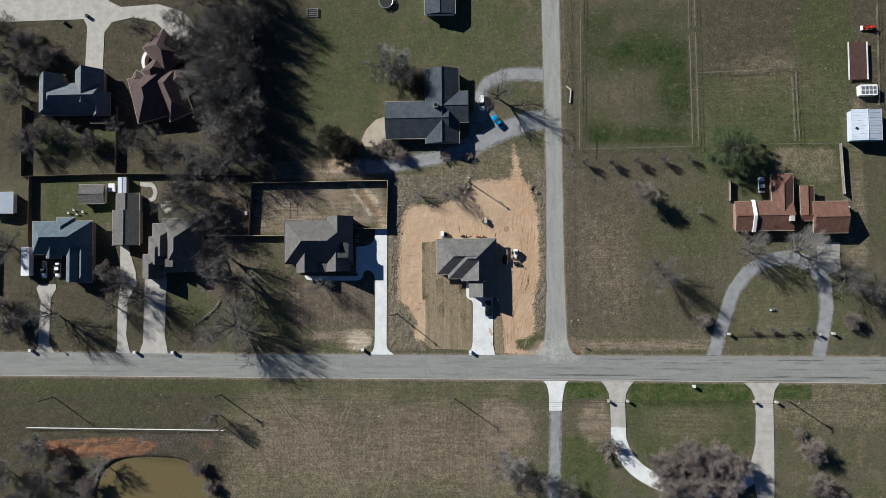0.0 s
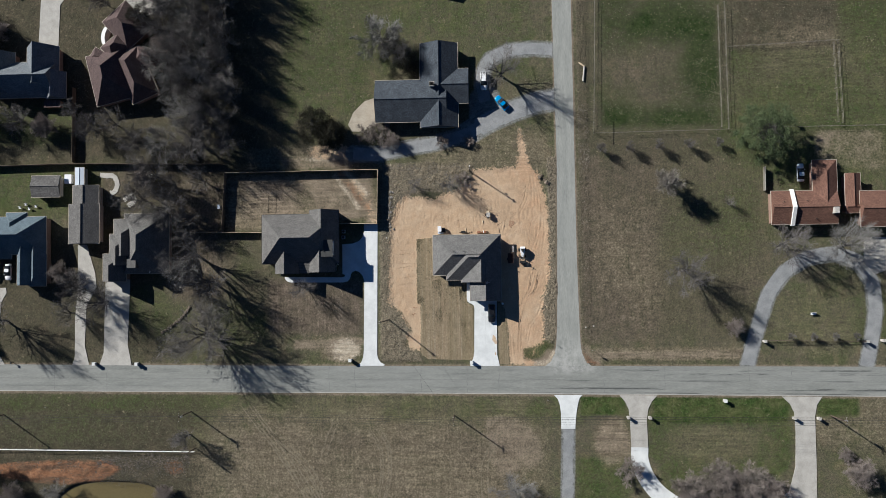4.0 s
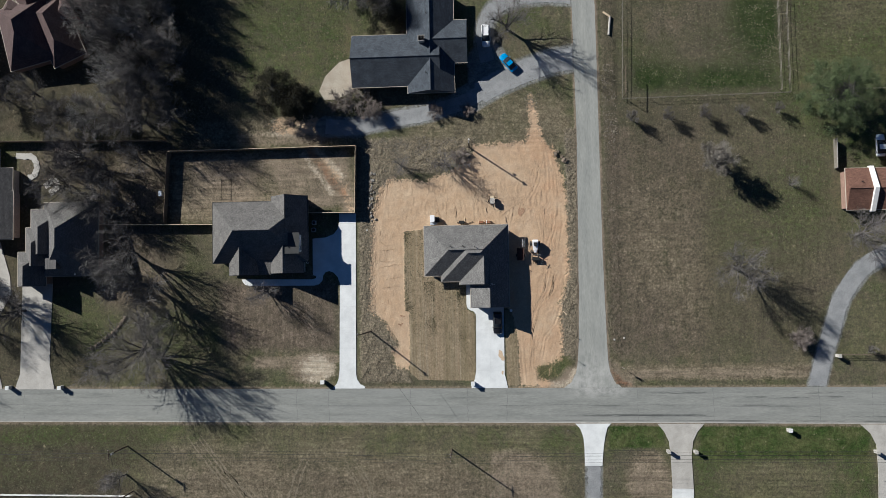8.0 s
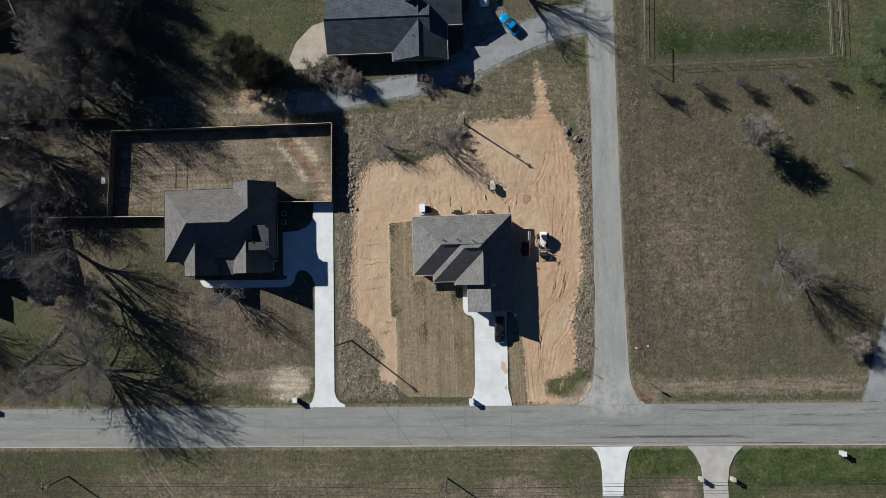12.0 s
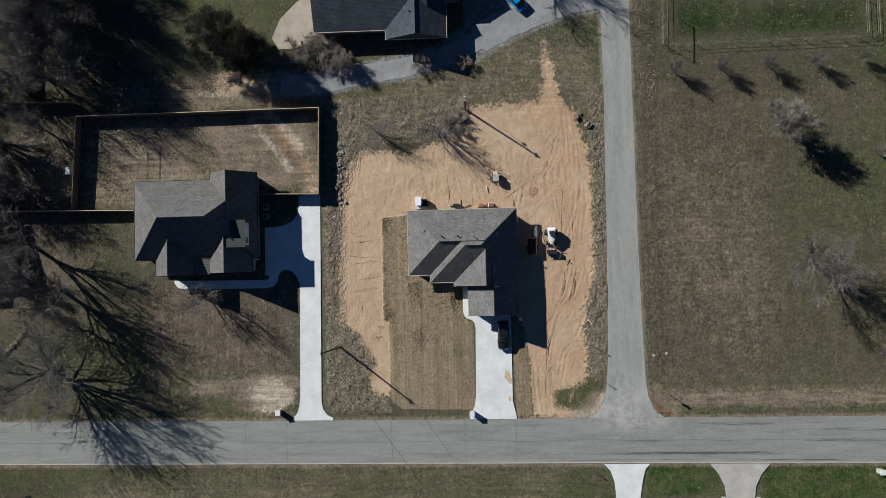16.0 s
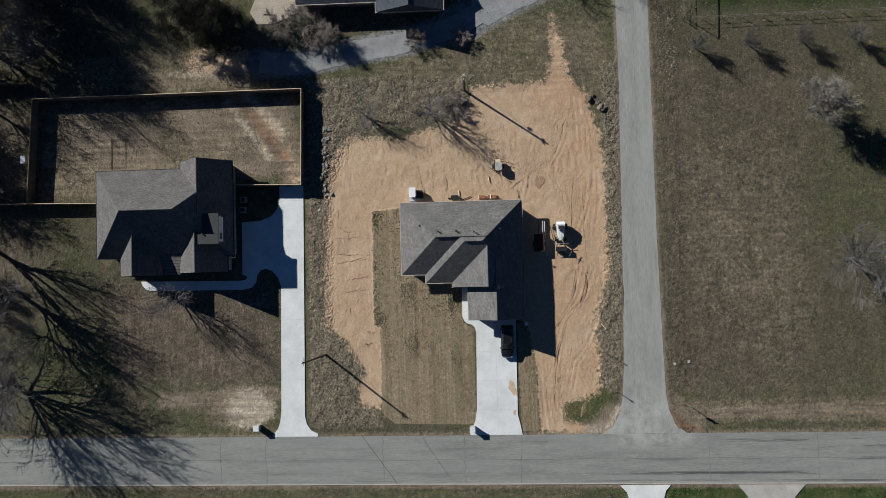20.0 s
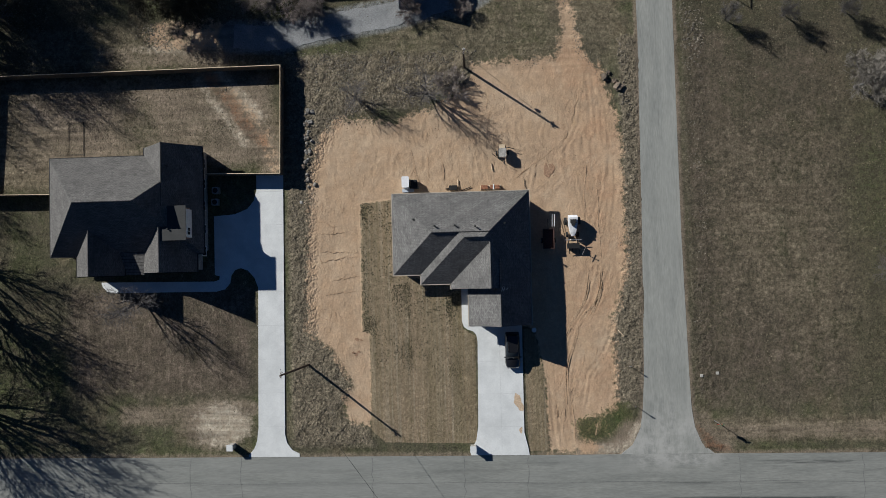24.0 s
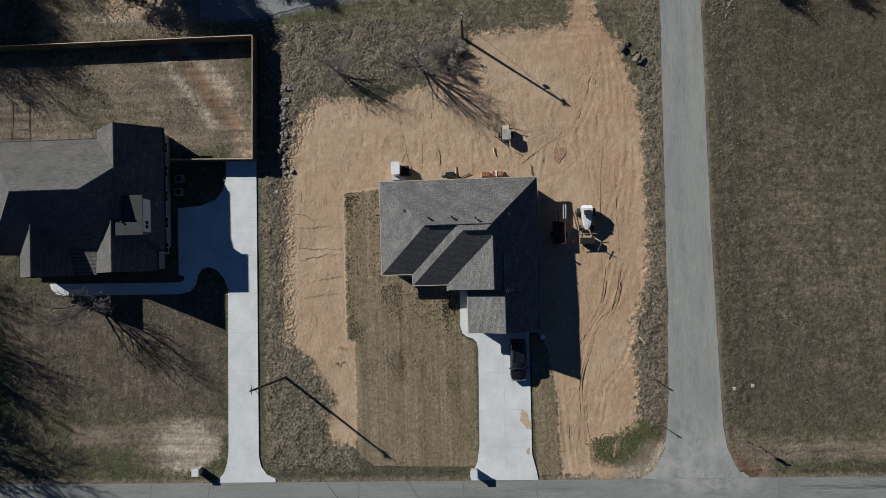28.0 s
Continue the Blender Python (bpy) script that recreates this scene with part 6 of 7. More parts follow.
part("beam", beam(bmesh.new(), (39.7, 40.4, 3.3), (39.9, 46.6, 3.3), 0.07, 0.07, 6), M_POLE, g)

# ---- vehicles ----
def hull(bm, stations):
    """A closed loft along y. Each station: y, half width, z low, z high, half width at the top."""
    rows = []
    for y, w, z0, z1, wt in stations:
        rows.append([bm.verts.new(p) for p in ((-w * 0.94, y, z0), (w * 0.94, y, z0), (w, y, z0 + (z1 - z0) * 0.35), (w, y, z0 + (z1 - z0) * 0.7), (wt, y, z1), (0, y, z1 + 0.03), (-wt, y, z1), (-w, y, z0 + (z1 - z0) * 0.7), (-w, y, z0 + (z1 - z0) * 0.35))])
    n = len(rows[0])
    for a, b in zip(rows, rows[1:]):
        for k in range(n):
            j = (k + 1) % n
            bm.faces.new((a[k], a[j], b[j], b[k]))
    bm.faces.new(rows[0]), bm.faces.new(rows[-1][::-1])
    bmesh.ops.recalc_face_normals(bm, faces=bm.faces)
    return bm


def wheel(parent, x, y, r, w=0.22):
    t = part("wheel", beam(bmesh.new(), (x - w / 2, y, r), (x + w / 2, y, r), r, r, 14), M_BLACK, parent)
    part("rim", beam(bmesh.new(), (x - w / 2 - 0.01, y, r), (x + w / 2 + 0.01, y, r), r * 0.6, r * 0.6, 10), M_METAL, t)


def car(name, x, y, turn, L, W, H, paint, label, suv=False, bed=False):
    """Front along local +y."""
    c = thing(name, (0, 0, 0), label, "car")
    h, w = L / 2, W / 2
    zb = 0.52 * H if not suv else 0.56 * H
    hood = h - L * (0.27 if not suv else 0.24)
    tail = -h + (L * 0.12 if not suv else 0.12)
    if bed:
        tail = -h + L * 0.42
    part("body", hull(bmesh.new(), [(-h, w * 0.86, 0.4, zb * 0.92, w * 0.78), (-h + 0.15, w * 0.97, 0.28, zb, w * 0.9), (-h * 0.5, w, 0.25, zb, w * 0.93), (h * 0.35, w, 0.25, zb, w * 0.93),
                                    (hood, w, 0.25, zb, w * 0.92), (h - 0.35, w * 0.95, 0.28, zb * 0.9, w * 0.82), (h, w * 0.72, 0.4, zb * 0.72, w * 0.6)]), paint, c, smooth=True)
    cab0, cab1 = tail, hood
    part("cabin", hull(bmesh.new(), [(cab0, w * 0.86, zb - 0.05, zb + 0.02, w * 0.84), (cab0 + (0.25 if suv or bed else 0.7), w * 0.86, zb - 0.05, H - 0.06, w * 0.68), (cab1 - 0.95, w * 0.88, zb - 0.05, H - 0.05, w * 0.7), (cab1, w * 0.9, zb - 0.05, zb + 0.02, w * 0.84)]), M_DARKGLASS, c, "dark tinted windows", smooth=True)
    r0, r1 = cab0 + (0.35 if suv or bed else 0.85), cab1 - 1.05
    rf = part("roof", rbox(bmesh.new(), -w * 0.69, w * 0.69, r0, r1, H - 0.05, H, 0.15), paint, c)
    if suv:
        for s in (-1, 1):
            part("roof_rail", beam(bmesh.new(), (s * w * 0.6, r0 + 0.2, H + 0.05), (s * w * 0.6, r1 - 0.2, H + 0.05), 0.025), M_BLACK, c)
    if bed:
        part("cargo_bed", box(bmesh.new(), -w * 0.8, w * 0.8, -h + 0.15, tail - 0.1, zb - 0.02, zb + 0.035), M_BLACK, c, "black open cargo bed")
    for s in (-1, 1):
        for yy in (-h + 0.95, h - 0.95):
            wheel(c, s * (w - 0.1), yy, 0.34)
        part("headlight", box(bmesh.new(), s * w * 0.62 - 0.17, s * w * 0.62 + 0.17, h - 0.22, h - 0.04, zb * 0.66, zb * 0.8), M_METAL, c)
        part("tail_light", box(bmesh.new(), s * w * 0.72 - 0.12, s * w * 0.72 + 0.12, -h - 0.02, -h + 0.06, zb * 0.7, zb * 0.88), M_REDPAINT, c)
        part("mirror", box(bmesh.new(), s * (w + 0.08) - 0.08, s * (w + 0.08) + 0.08, hood - 0.45, hood - 0.27, zb, zb + 0.14), paint, c)
    c.location, c.rotation_euler = (x, y, 0.04), (0, 0, radians(turn))
    return c


car("car", 11.35, -8.2, 180, 4.85, 1.95, 1.8, M_CARBLACK, "black sport utility car parked on a concrete driveway", suv=True)
car("car", 14.9, 48.9, 40, 4.6, 1.85, 1.45, M_CARBLUE, "bright blue sedan parked on a gravel drive")
car("car", 10.1, 55.0, 180, 5.0, 1.9, 1.75, M_CARWHITE, "white car parked beside a house wall", suv=True)
car("car", 93.6, 28.3, 0, 4.8, 1.85, 1.5, M_CARWHITE, "white car parked in the shade of a pine")
car("car", -123.2, 4.6, 180, 4.6, 1.85, 1.5, M_CARWHITE, "white car parked in front of a house")
car("pickup_truck", -127.6, 4.8, 180, 5.3, 1.95, 1.8, M_CARSILVER, "grey pickup truck parked in front of a house", bed=True)

rv = thing("motorhome", (-132.4, 7.4, 0), "white motorhome parked beside a house", "motorhome")
part("body", rbox(bmesh.new(), -133.7, -131.1, 2.9, 11.9, 0.5, 3.0, 0.25), M_CARWHITE, rv)
for yy in (5.2, 9.4):
    part("roof_hatch", box(bmesh.new(), -132.8, -132.0, yy - 0.35, yy + 0.35, 3.0, 3.12), M_METAL, rv)
for xx in (-133.6, -131.2):
    for yy in (4.4, 10.2):
        wheel(rv, xx, yy, 0.42)

# flatbed trailer, camper and tractor by the east fence
ft = thing("flatbed_trailer", (122.8, 65, 0), "brown boarded flatbed trailer with white rails", "trailer")
for k in range(9):
    x = 120.4 + k * 0.56
    part("plank", box(bmesh.new(), x, x + 0.5, 59.6, 71.0, 0.75, 0.82), M_RUST, ft)
for x in (120.0, 125.45):
    part("side_rail", box(bmesh.new(), x, x + 0.32, 59.6, 71.0, 0.7, 0.95), M_CONC, ft, "white side rail")
for x in (120.6, 124.9):
    for y in (63.5, 64.8, 66.1):
        wheel(ft, x, y, 0.36)
cp = thing("camper_frame", (125.3, 56.2, 0), "small white framed camper beside a barn", "camper")
part("body", rbox(bmesh.new(), 122.6, 127.8, 54.6, 57.8, -0.05, 1.8, 0.3), M_CARWHITE, cp)
for k in range(4):
    for j in range(2):
        part("panel", box(bmesh.new(), 123.1 + k * 1.15, 124.0 + k * 1.15, 55.0 + j * 1.3, 56.0 + j * 1.3, 1.8, 1.86), M_METAL, cp)
tr = thing("tractor", (126.2, 75.4, 0), "red farm tractor with white loader", "tractor")
part("hood", rbox(bmesh.new(), 124.8, 127.2, 74.9, 75.9, 0.9, 1.7, 0.2), M_REDPAINT, tr)
part("cab", rbox(bmesh.new(), 127.2, 128.6, 74.6, 76.2, 0.7, 2.5, 0.2), M_REDPAINT, tr)
part("loader_bucket", box(bmesh.new(), 123.0, 123.9, 74.2, 76.4, 0.1, 0.9), M_WHITE, tr, "pale loader bucket")
for s in (74.3, 76.5):
    part("loader_arm", beam(bmesh.new(), (123.8, s, 0.6), (126.4, s, 1.5), 0.09), M_REDPAINT, tr)
    part("rear_wheel", beam(bmesh.new(), (127.8, s - 0.2, 0.8), (127.8, s + 0.2, 0.8), 0.8, 0.8, 16), M_BLACK, tr)
    part("front_wheel", beam(bmesh.new(), (125.3, s - 0.15, 0.5), (125.3, s + 0.15, 0.5), 0.5, 0.5, 14), M_BLACK, tr)

tr.scale = (0.62, 0.62, 0.62)

# ---- things on the building lot ----
# small white tractor with a black rear implement
wt = thing("compact_tractor", (19.9, 7.4, 0), "white compact tractor with a black rear attachment on bare soil", "tractor")
bm = hull(bmesh.new(), [(9.65, 0.62, 0.5, 1.5, 0.55), (9.3, 0.66, 0.45, 1.75, 0.6), (8.3, 0.62, 0.5, 1.55, 0.55), (7.4, 0.45, 0.5, 1.35, 0.38), (6.85, 0.22, 0.55, 1.15, 0.16)])
bmesh.ops.translate(bm, verts=bm.verts, vec=(19.85, 0, 0))
part("body", bm, M_CARWHITE, wt)
part("seat_well", box(bmesh.new(), 19.45, 20.25, 8.55, 9.05, 1.66, 1.8), M_BLACK, wt, "black seat well")
part("seat", rbox(bmesh.new(), 19.6, 20.1, 8.2, 8.5, 1.6, 1.85, 0.08), M_BLACK, wt)
for s in (-1, 1):
    part("wheel", beam(bmesh.new(), (19.85 + s * 0.75, 8.9, 0.5), (19.85 + s * 1.05, 8.9, 0.5), 0.5, 0.5, 14), M_BLACK, wt)
    part("wheel", beam(bmesh.new(), (19.85 + s * 0.6, 7.1, 0.35), (19.85 + s * 0.85, 7.1, 0.35), 0.35, 0.35, 12), M_BLACK, wt)
    part("arm", beam(bmesh.new(), (19.85 + s * 0.5, 7.0, 0.8), (19.85 + s * 0.6, 5.9, 0.7), 0.06), M_BLACKISH, wt)
im = part("attachment", box(bmesh.new(), 19.1, 20.7, 5.2, 5.9, 0.15, 0.95), M_BLACKISH, wt, "black steel attachment")
for k in range(4):
    x = 19.3 + k * 0.45
    part("tine", beam(bmesh.new(), (x, 5.3, 0.8), (x + 0.1, 4.5, 0.25), 0.045), M_BLACKISH, im)
part("cross_bar", beam(bmesh.new(), (18.8, 6.35, 0.9), (21.0, 6.35, 0.9), 0.06), M_METAL, im)
part("cross_bar", beam(bmesh.new(), (20.6, 5.2, 1.0), (21.7, 4.6, 1.0), 0.05), M_BLACKISH, im)
part("cross_bar", beam(bmesh.new(), (21.0, 4.3, 0.9), (21.5, 5.3, 0.9), 0.05), M_BLACKISH, im)

# red tipping trailer in the shade of the house
tt = thing("utility_trailer", (16.6, 7.0, 0), "rusty red utility trailer standing in shade", "trailer")
part("floor", box(bmesh.new(), 15.9, 17.3, 5.3, 7.9, 0.55, 0.62), M_RUST, tt)
for a in ((15.86, 15.94, 5.3, 7.9), (17.26, 17.34, 5.3, 7.9), (15.86, 17.34, 7.86, 7.94), (15.86, 17.34, 5.26, 5.34)):
    part("side_board", box(bmesh.new(), *a, 0.55, 1.05), M_RUST, tt)
for x in (15.75, 17.45):
    wheel(tt, x, 6.4, 0.34)
part("drawbar", beam(bmesh.new(), (16.6, 7.9, 0.55), (16.6, 9.3, 0.45), 0.05), M_BLACKISH, tt)
part("ladder_rail", beam(bmesh.new(), (17.4, 8.2, 1.1), (17.5, 9.9, 0.7), 0.05), M_METAL, tt)
part("ladder_rail", beam(bmesh.new(), (17.1, 8.2, 1.1), (17.2, 9.9, 0.7), 0.05), M_METAL, tt)

# mortar mixer
mx = thing("mortar_mixer", (10.7, 18.2, 0), "pale grey mortar mixer on a wheeled steel frame", "mixer")
part("drum", rbox(bmesh.new(), 10.25, 11.25, 17.75, 19.0, 0.6, 1.25, 0.2), M_STONE, mx, "pale grey mixer drum")
part("engine", rbox(bmesh.new(), 10.3, 11.1, 19.0, 19.5, 0.5, 1.0, 0.1), M_WOOD_CAP, mx)
for x in (9.95, 11.5):
    wheel(mx, x, 18.4, 0.32)
part("frame", beam(bmesh.new(), (10.2, 17.6, 0.45), (10.2, 19.4, 0.45), 0.05), M_BLACKISH, mx)
part("frame", beam(bmesh.new(), (11.2, 17.6, 0.45), (11.2, 19.4, 0.45), 0.05), M_BLACKISH, mx)
part("drawbar", beam(bmesh.new(), (10.2, 17.7, 0.45), (9.3, 18.4, 0.4), 0.045), M_BLACKISH, mx)
part("drawbar", beam(bmesh.new(), (11.2, 19.2, 0.5), (12.4, 18.9, 0.6), 0.04), M_BLACKISH, mx)
part("handle", beam(bmesh.new(), (10.3, 17.5, 0.9), (10.9, 17.2, 1.1), 0.035), M_BLACKISH, mx)

# white portable cabin and air unit by the north wall
pt = thing("portable_toilet", (-2.4, 14.7, 0), "white portable cabin beside a new house", "cabin")
part("body", rbox(bmesh.new(), -2.85, -1.95, 14.0, 15.4, 0, 1.9, 0.12), M_CARWHITE, pt)
part("roof", rbox(bmesh.new(), -2.9, -1.9, 13.95, 15.45, 1.9, 2.0, 0.15), M_CARWHITE, pt)
part("base", box(bmesh.new(), -3.0, -1.4, 13.5, 14.0, 0, 0.25), M_ROOFWHITE, pt)
gn = thing("generator", (-1.2, 14.5, 0), "black portable generator on bare soil", "generator")
part("body", rbox(bmesh.new(), -1.75, -0.9, 13.9, 15.1, 0.15, 0.8, 0.1), M_BLACKISH, gn)
part("tank", rbox(bmesh.new(), -1.6, -1.05, 14.4, 15.0, 0.8, 0.95, 0.08), M_BLACK, gn)
for x in (-1.85, -0.8):
    wheel(gn, x, 14.1, 0.2, 0.1)

# brick pallet, boards and scrap
pal = thing("brick_pallet", (9.0, 13.9, 0), "pallet of orange-brown bricks beside a new house", "pallet")
part("pallet", box(bmesh.new(), 7.6, 10.4, 13.55, 14.15, 0, 0.12), M_WOOD_CAP, pal)
bme = box(bmesh.new(), 0, 0.3, 0, 0.24, 0, 0.14)
bme.normal_update()
brick_me = bpy.data.meshes.new("brick")
bme.to_mesh(brick_me)
bme.free()
M_BRICKO = mat("orange_brick", (0.33, 0.155, 0.085), (0.26, 0.12, 0.07), scale=2, fine=9, bump=0.004, vary=0.2)
brick_me.materials.append(M_BRICKO)
for i in range(8):
    for j in range(2):
        for k in range(3):
            if i == 3:
                continue
            b = new("brick", brick_me)
            b.parent = pal
            b.location = (-1.3 + i * 0.32, -0.3 + j * 0.26, 0.12 + k * 0.145)
part("strap", box(bmesh.new(), 9.35, 9.5, 13.5, 14.2, 0.1, 0.62), M_WHITE, pal, "pale strap")
for x0, y0, x1, y1, r, lab in ((2.9, 13.8, 4.1, 14.0, 0.09, "dark scrap board lying on soil"), (4.6, 15.0, 4.7, 13.5, 0.07, "pale board leaning on a house"), (5.0, 13.5, 6.4, 14.0, 0.06, "dark board lying on soil"), (9.2, 17.1, 9.35, 16.1, 0.07, "pale short board lying on soil"),
                               (25.6, -5.9, 26.3, -6.7, 0.08, "pale plank lying in weeds"), (13.6, 14.8, 13.7, 13.6, 0.05, "dark stick lying on soil")):
    tagged(part("board", beam(bmesh.new(), (x0, y0, 0.05), (x1, y1, 0.07), r, r, 4), M_WOOD_CAP if "pale" in lab else M_POLE), lab, "board")
bx = thing("tool_box", (3.9, 13.9, 0), "dark metal tool box beside a new house", "box")
part("body", rbox(bmesh.new(), 3.4, 4.5, 13.6, 14.2, 0, 0.6, 0.05), M_BLACKISH, bx)
bk = thing("bucket", (14.3, -5.6, 0), "pale bucket standing in the shade of a house", "bucket")
part("body", beam(bmesh.new(), (14.3, -5.6, 0), (14.3, -5.6, 0.7), 0.24, 0.3, 12), M_CARSILVER, bk)
part("lid", beam(bmesh.new(), (14.3, -5.6, 0.7), (14.3, -5.6, 0.76), 0.32, 0.3, 12), M_WHITE, bk, "white lid")


# ---- mailboxes, signs and small street furniture ----
def mailbox(x, y, pillar, label):
    m = thing("mailbox", (x, y, 0), label, "mailbox", "mailboxes")
    if pillar:
        part("pillar", box(bmesh.new(), x - 0.35, x + 0.35, y - 0.35, y + 0.35, -0.2, 1.3), M_STONE, m)
        part("cap", box(bmesh.new(), x - 0.42, x + 0.42, y - 0.42, y + 0.42, 1.3, 1.42), M_CONC, m, "pale stone cap")
        part("door", box(bmesh.new(), x - 0.14, x + 0.14, y - 0.38, y - 0.35, 0.85, 1.15), M_BLACKISH, m)
    else:
        part("post", box(bmesh.new(), x - 0.06, x + 0.06, y - 0.06, y + 0.06, -0.2, 1.0), M_WOOD, m)
        part("letter_box", rbox(bmesh.new(), x - 0.14, x + 0.14, y - 0.3, y + 0.3, 1.0, 1.3, 0.05), M_BLACKISH, m)


for x, y, k in ((5.75, -21.2, 1), (-27.1, -20.5, 1), (-131.6, -20.4, 1), (-98.2, -21.0, 1), (-121.8, -20.6, 0), (-87.2, -21.0, 0), (-86.2, -21.1, 1), (72.3, -31.7, 1)):
    mailbox(x, y, k, "pale stone mailbox pillar beside a driveway" if k else "dark mailbox on a wooden post")
for x, y in ((47.0, -36.0), (52.7, -36.1), (90.0, -36.3), (96.3, -36.4), (83.0, -16.2), (109.2, -16.4), (113.3, -16.2)):
    g = thing("gate_pillar", (x, y, 0), "pale stone gate pillar beside a driveway", "pillar", "gate pillars")
    part("shaft", box(bmesh.new(), x - 0.3, x + 0.3, y - 0.3, y + 0.3, -0.2, 1.4), M_STONE, g)
    part("cap", prism(bmesh.new(), [(x - 0.36, y - 0.36), (x + 0.36, y - 0.36), (x + 0.36, y + 0.36), (x - 0.36, y + 0.36)], 1.4, 1.5), M_STONE, g, "pale stone cap")
for x, y, h in ((26.8, -10.6, 1.6), (27.3, -15.9, 1.8), (25.9, -31.4, 1.3), (-79.6, -31.6, 1.0), (-85, -33.5, 1.0), (-112, -33, 1.0)):
    p = thing("marker_post", (x, y, 0), "thin dark marker post in roadside weeds", "post", "marker posts")
    part("shaft", beam(bmesh.new(), (x, y, -0.2), (x, y, h), 0.05, 0.05, 6), M_POLE, p)
    part("plate", box(bmesh.new(), x - 0.12, x + 0.12, y - 0.02, y + 0.02, h - 0.3, h), M_METAL, p)
sg = thing("stop_sign", (37.9, -18.2, 0), "stop sign on a steel post at the road corner", "road sign")
part("post", beam(bmesh.new(), (37.9, -18.2, -0.2), (37.9, -18.2, 2.6), 0.05, 0.05, 6), M_METAL, sg)
pl = part("plate", beam(bmesh.new(), (37.9, -18.24, 2.2), (37.9, -18.27, 2.2), 0.38, 0.38, 8, math.pi / 8), M_REDPAINT, sg, "red octagonal plate")
txt = bpy.data.curves.new("lettering", 'FONT')
txt.body, txt.size, txt.align_x, txt.extrude = "STOP", 0.26, 'CENTER', 0.002
tob = bpy.data.objects.new("lettering_curve", txt)
tme = bpy.data.meshes.new_from_object(tob)
bpy.data.objects.remove(tob)
tme.materials.append(M_WHITE)
lt = new("lettering", tme)
lt.parent = pl
lt.location, lt.rotation_euler = (0, -0.075, 2.11), (radians(90), 0, 0)
part("street_blade", box(bmesh.new(), 37.5, 38.3, -18.22, -18.18, 2.62, 2.8), M_GREEN_SIGN, sg, "small green street blade")
for x, y in ((36.4, -12.2), (38.5, -11.9), (-17.0, 12.6)):
    u = thing("utility_box", (x, y, 0), "small pale utility box in short grass", "utility box", "utility boxes")
    part("body", rbox(bmesh.new(), x - 0.19, x + 0.19, y - 0.19, y + 0.19, -0.1, 0.1, 0.04), M_STONE, u)
    part("lid", rbox(bmesh.new(), x - 0.14, x + 0.14, y - 0.14, y + 0.14, 0.1, 0.13, 0.03), M_CONC_OLD, u)
tp = thing("trampoline", (-19.4, 87.3, 0), "round black trampoline with a pale rim", "trampoline")
part("mat", beam(bmesh.new(), (-19.4, 87.3, 0.85), (-19.4, 87.3, 0.88), 1.9, 1.9, 28), M_BLACK, tp)
ring = [Vector((-19.4 + 2.15 * math.cos(a), 87.3 + 2.15 * math.sin(a), 0.92)) for a in np.linspace(0, 2 * math.pi, 29)]
bm = bmesh.new()
for a, b in zip(ring, ring[1:]):
    beam(bm, a, b, 0.16, 0.16, 5)
part("rim", bm, M_METAL, tp, "pale padded rim")
for k in range(6):
    a = k * math.pi / 3
    q = (-19.4 + 2.15 * math.cos(a), 87.3 + 2.15 * math.sin(a))
    part("leg", beam(bmesh.new(), (*q, -0.1), (*q, 0.9), 0.04), M_METAL, tp)
pile = thing("log_pile", (-42.5, 84.5, 0), "square stack of pale logs on grass", "log pile")
for k in range(5):
    part("log", beam(bmesh.new(), (-44.4, 83.2 + k * 0.6, 0.15), (-40.8, 83.3 + k * 0.6, 0.15), 0.14, 0.14, 7), M_PALEBARK, pile)
for k in range(2):
    part("log", beam(bmesh.new(), (-44.2 + 3.2 * k, 83.0, 0.42), (-44.2 + 3.2 * k, 85.8, 0.42), 0.13, 0.13, 7), M_PALEBARK, pile)
cg = thing("culvert_pipe", (37.0, 57.5, 0), "bent pale culvert pipe lying on grass", "pipe")
bm = beam(bmesh.new(), (35.9, 59.6, 0.2), (37.4, 58.4, 0.2), 0.22, 0.22, 8)
part("section", bm, M_WOOD_CAP, cg)
part("section", beam(bmesh.new(), (37.4, 58.5, 0.2), (37.0, 54.4, 0.2), 0.24, 0.24, 8), M_STONE, cg)
dk = thing("red_shed", (-107.5, 51.5, 0), "low red storage shed beside a house", "shed")
part("body", box(bmesh.new(), -112.5, -108.2, 50.6, 52.3, -0.1, 1.8), M_BRICKO, dk)
part("roof", prism(bmesh.new(), [(-112.7, 50.4), (-108, 50.4), (-108, 52.5), (-112.7, 52.5)], 1.8, 1.9), M_ROOF_BROWN, dk)
wb = thing("white_chest", (-106.4, 30.3, 0), "white storage chest beside a shed", "chest")
part("body", rbox(bmesh.new(), -107.0, -105.0, 29.0, 31.6, 0, 1.2, 0.15), M_CARWHITE, wb)
for x, y in ((-118.5, 23.5), (-117.5, 22.2), (-115.6, 22.9), (-120.2, 22.6)):
    ch = thing("patio_chair", (x, y, 0), "white plastic patio chair on grass", "chair", "patio chairs")
    part("seat", box(bmesh.new(), x - 0.3, x + 0.3, y - 0.3, y + 0.3, 0.4, 0.46), M_CARWHITE, ch)
    part("backrest", box(bmesh.new(), x - 0.3, x + 0.3, y + 0.26, y + 0.32, 0.46, 0.95), M_CARWHITE, ch)
    for sx in (-0.26, 0.26):
        for sy in (-0.26, 0.26):
            part("leg", beam(bmesh.new(), (x + sx, y + sy, -0.1), (x + sx, y + sy, 0.4), 0.03), M_CARWHITE, ch)
ac = thing("air_conditioner", (118.2, 21, 0), "white air conditioner beside a garage", "air conditioner")
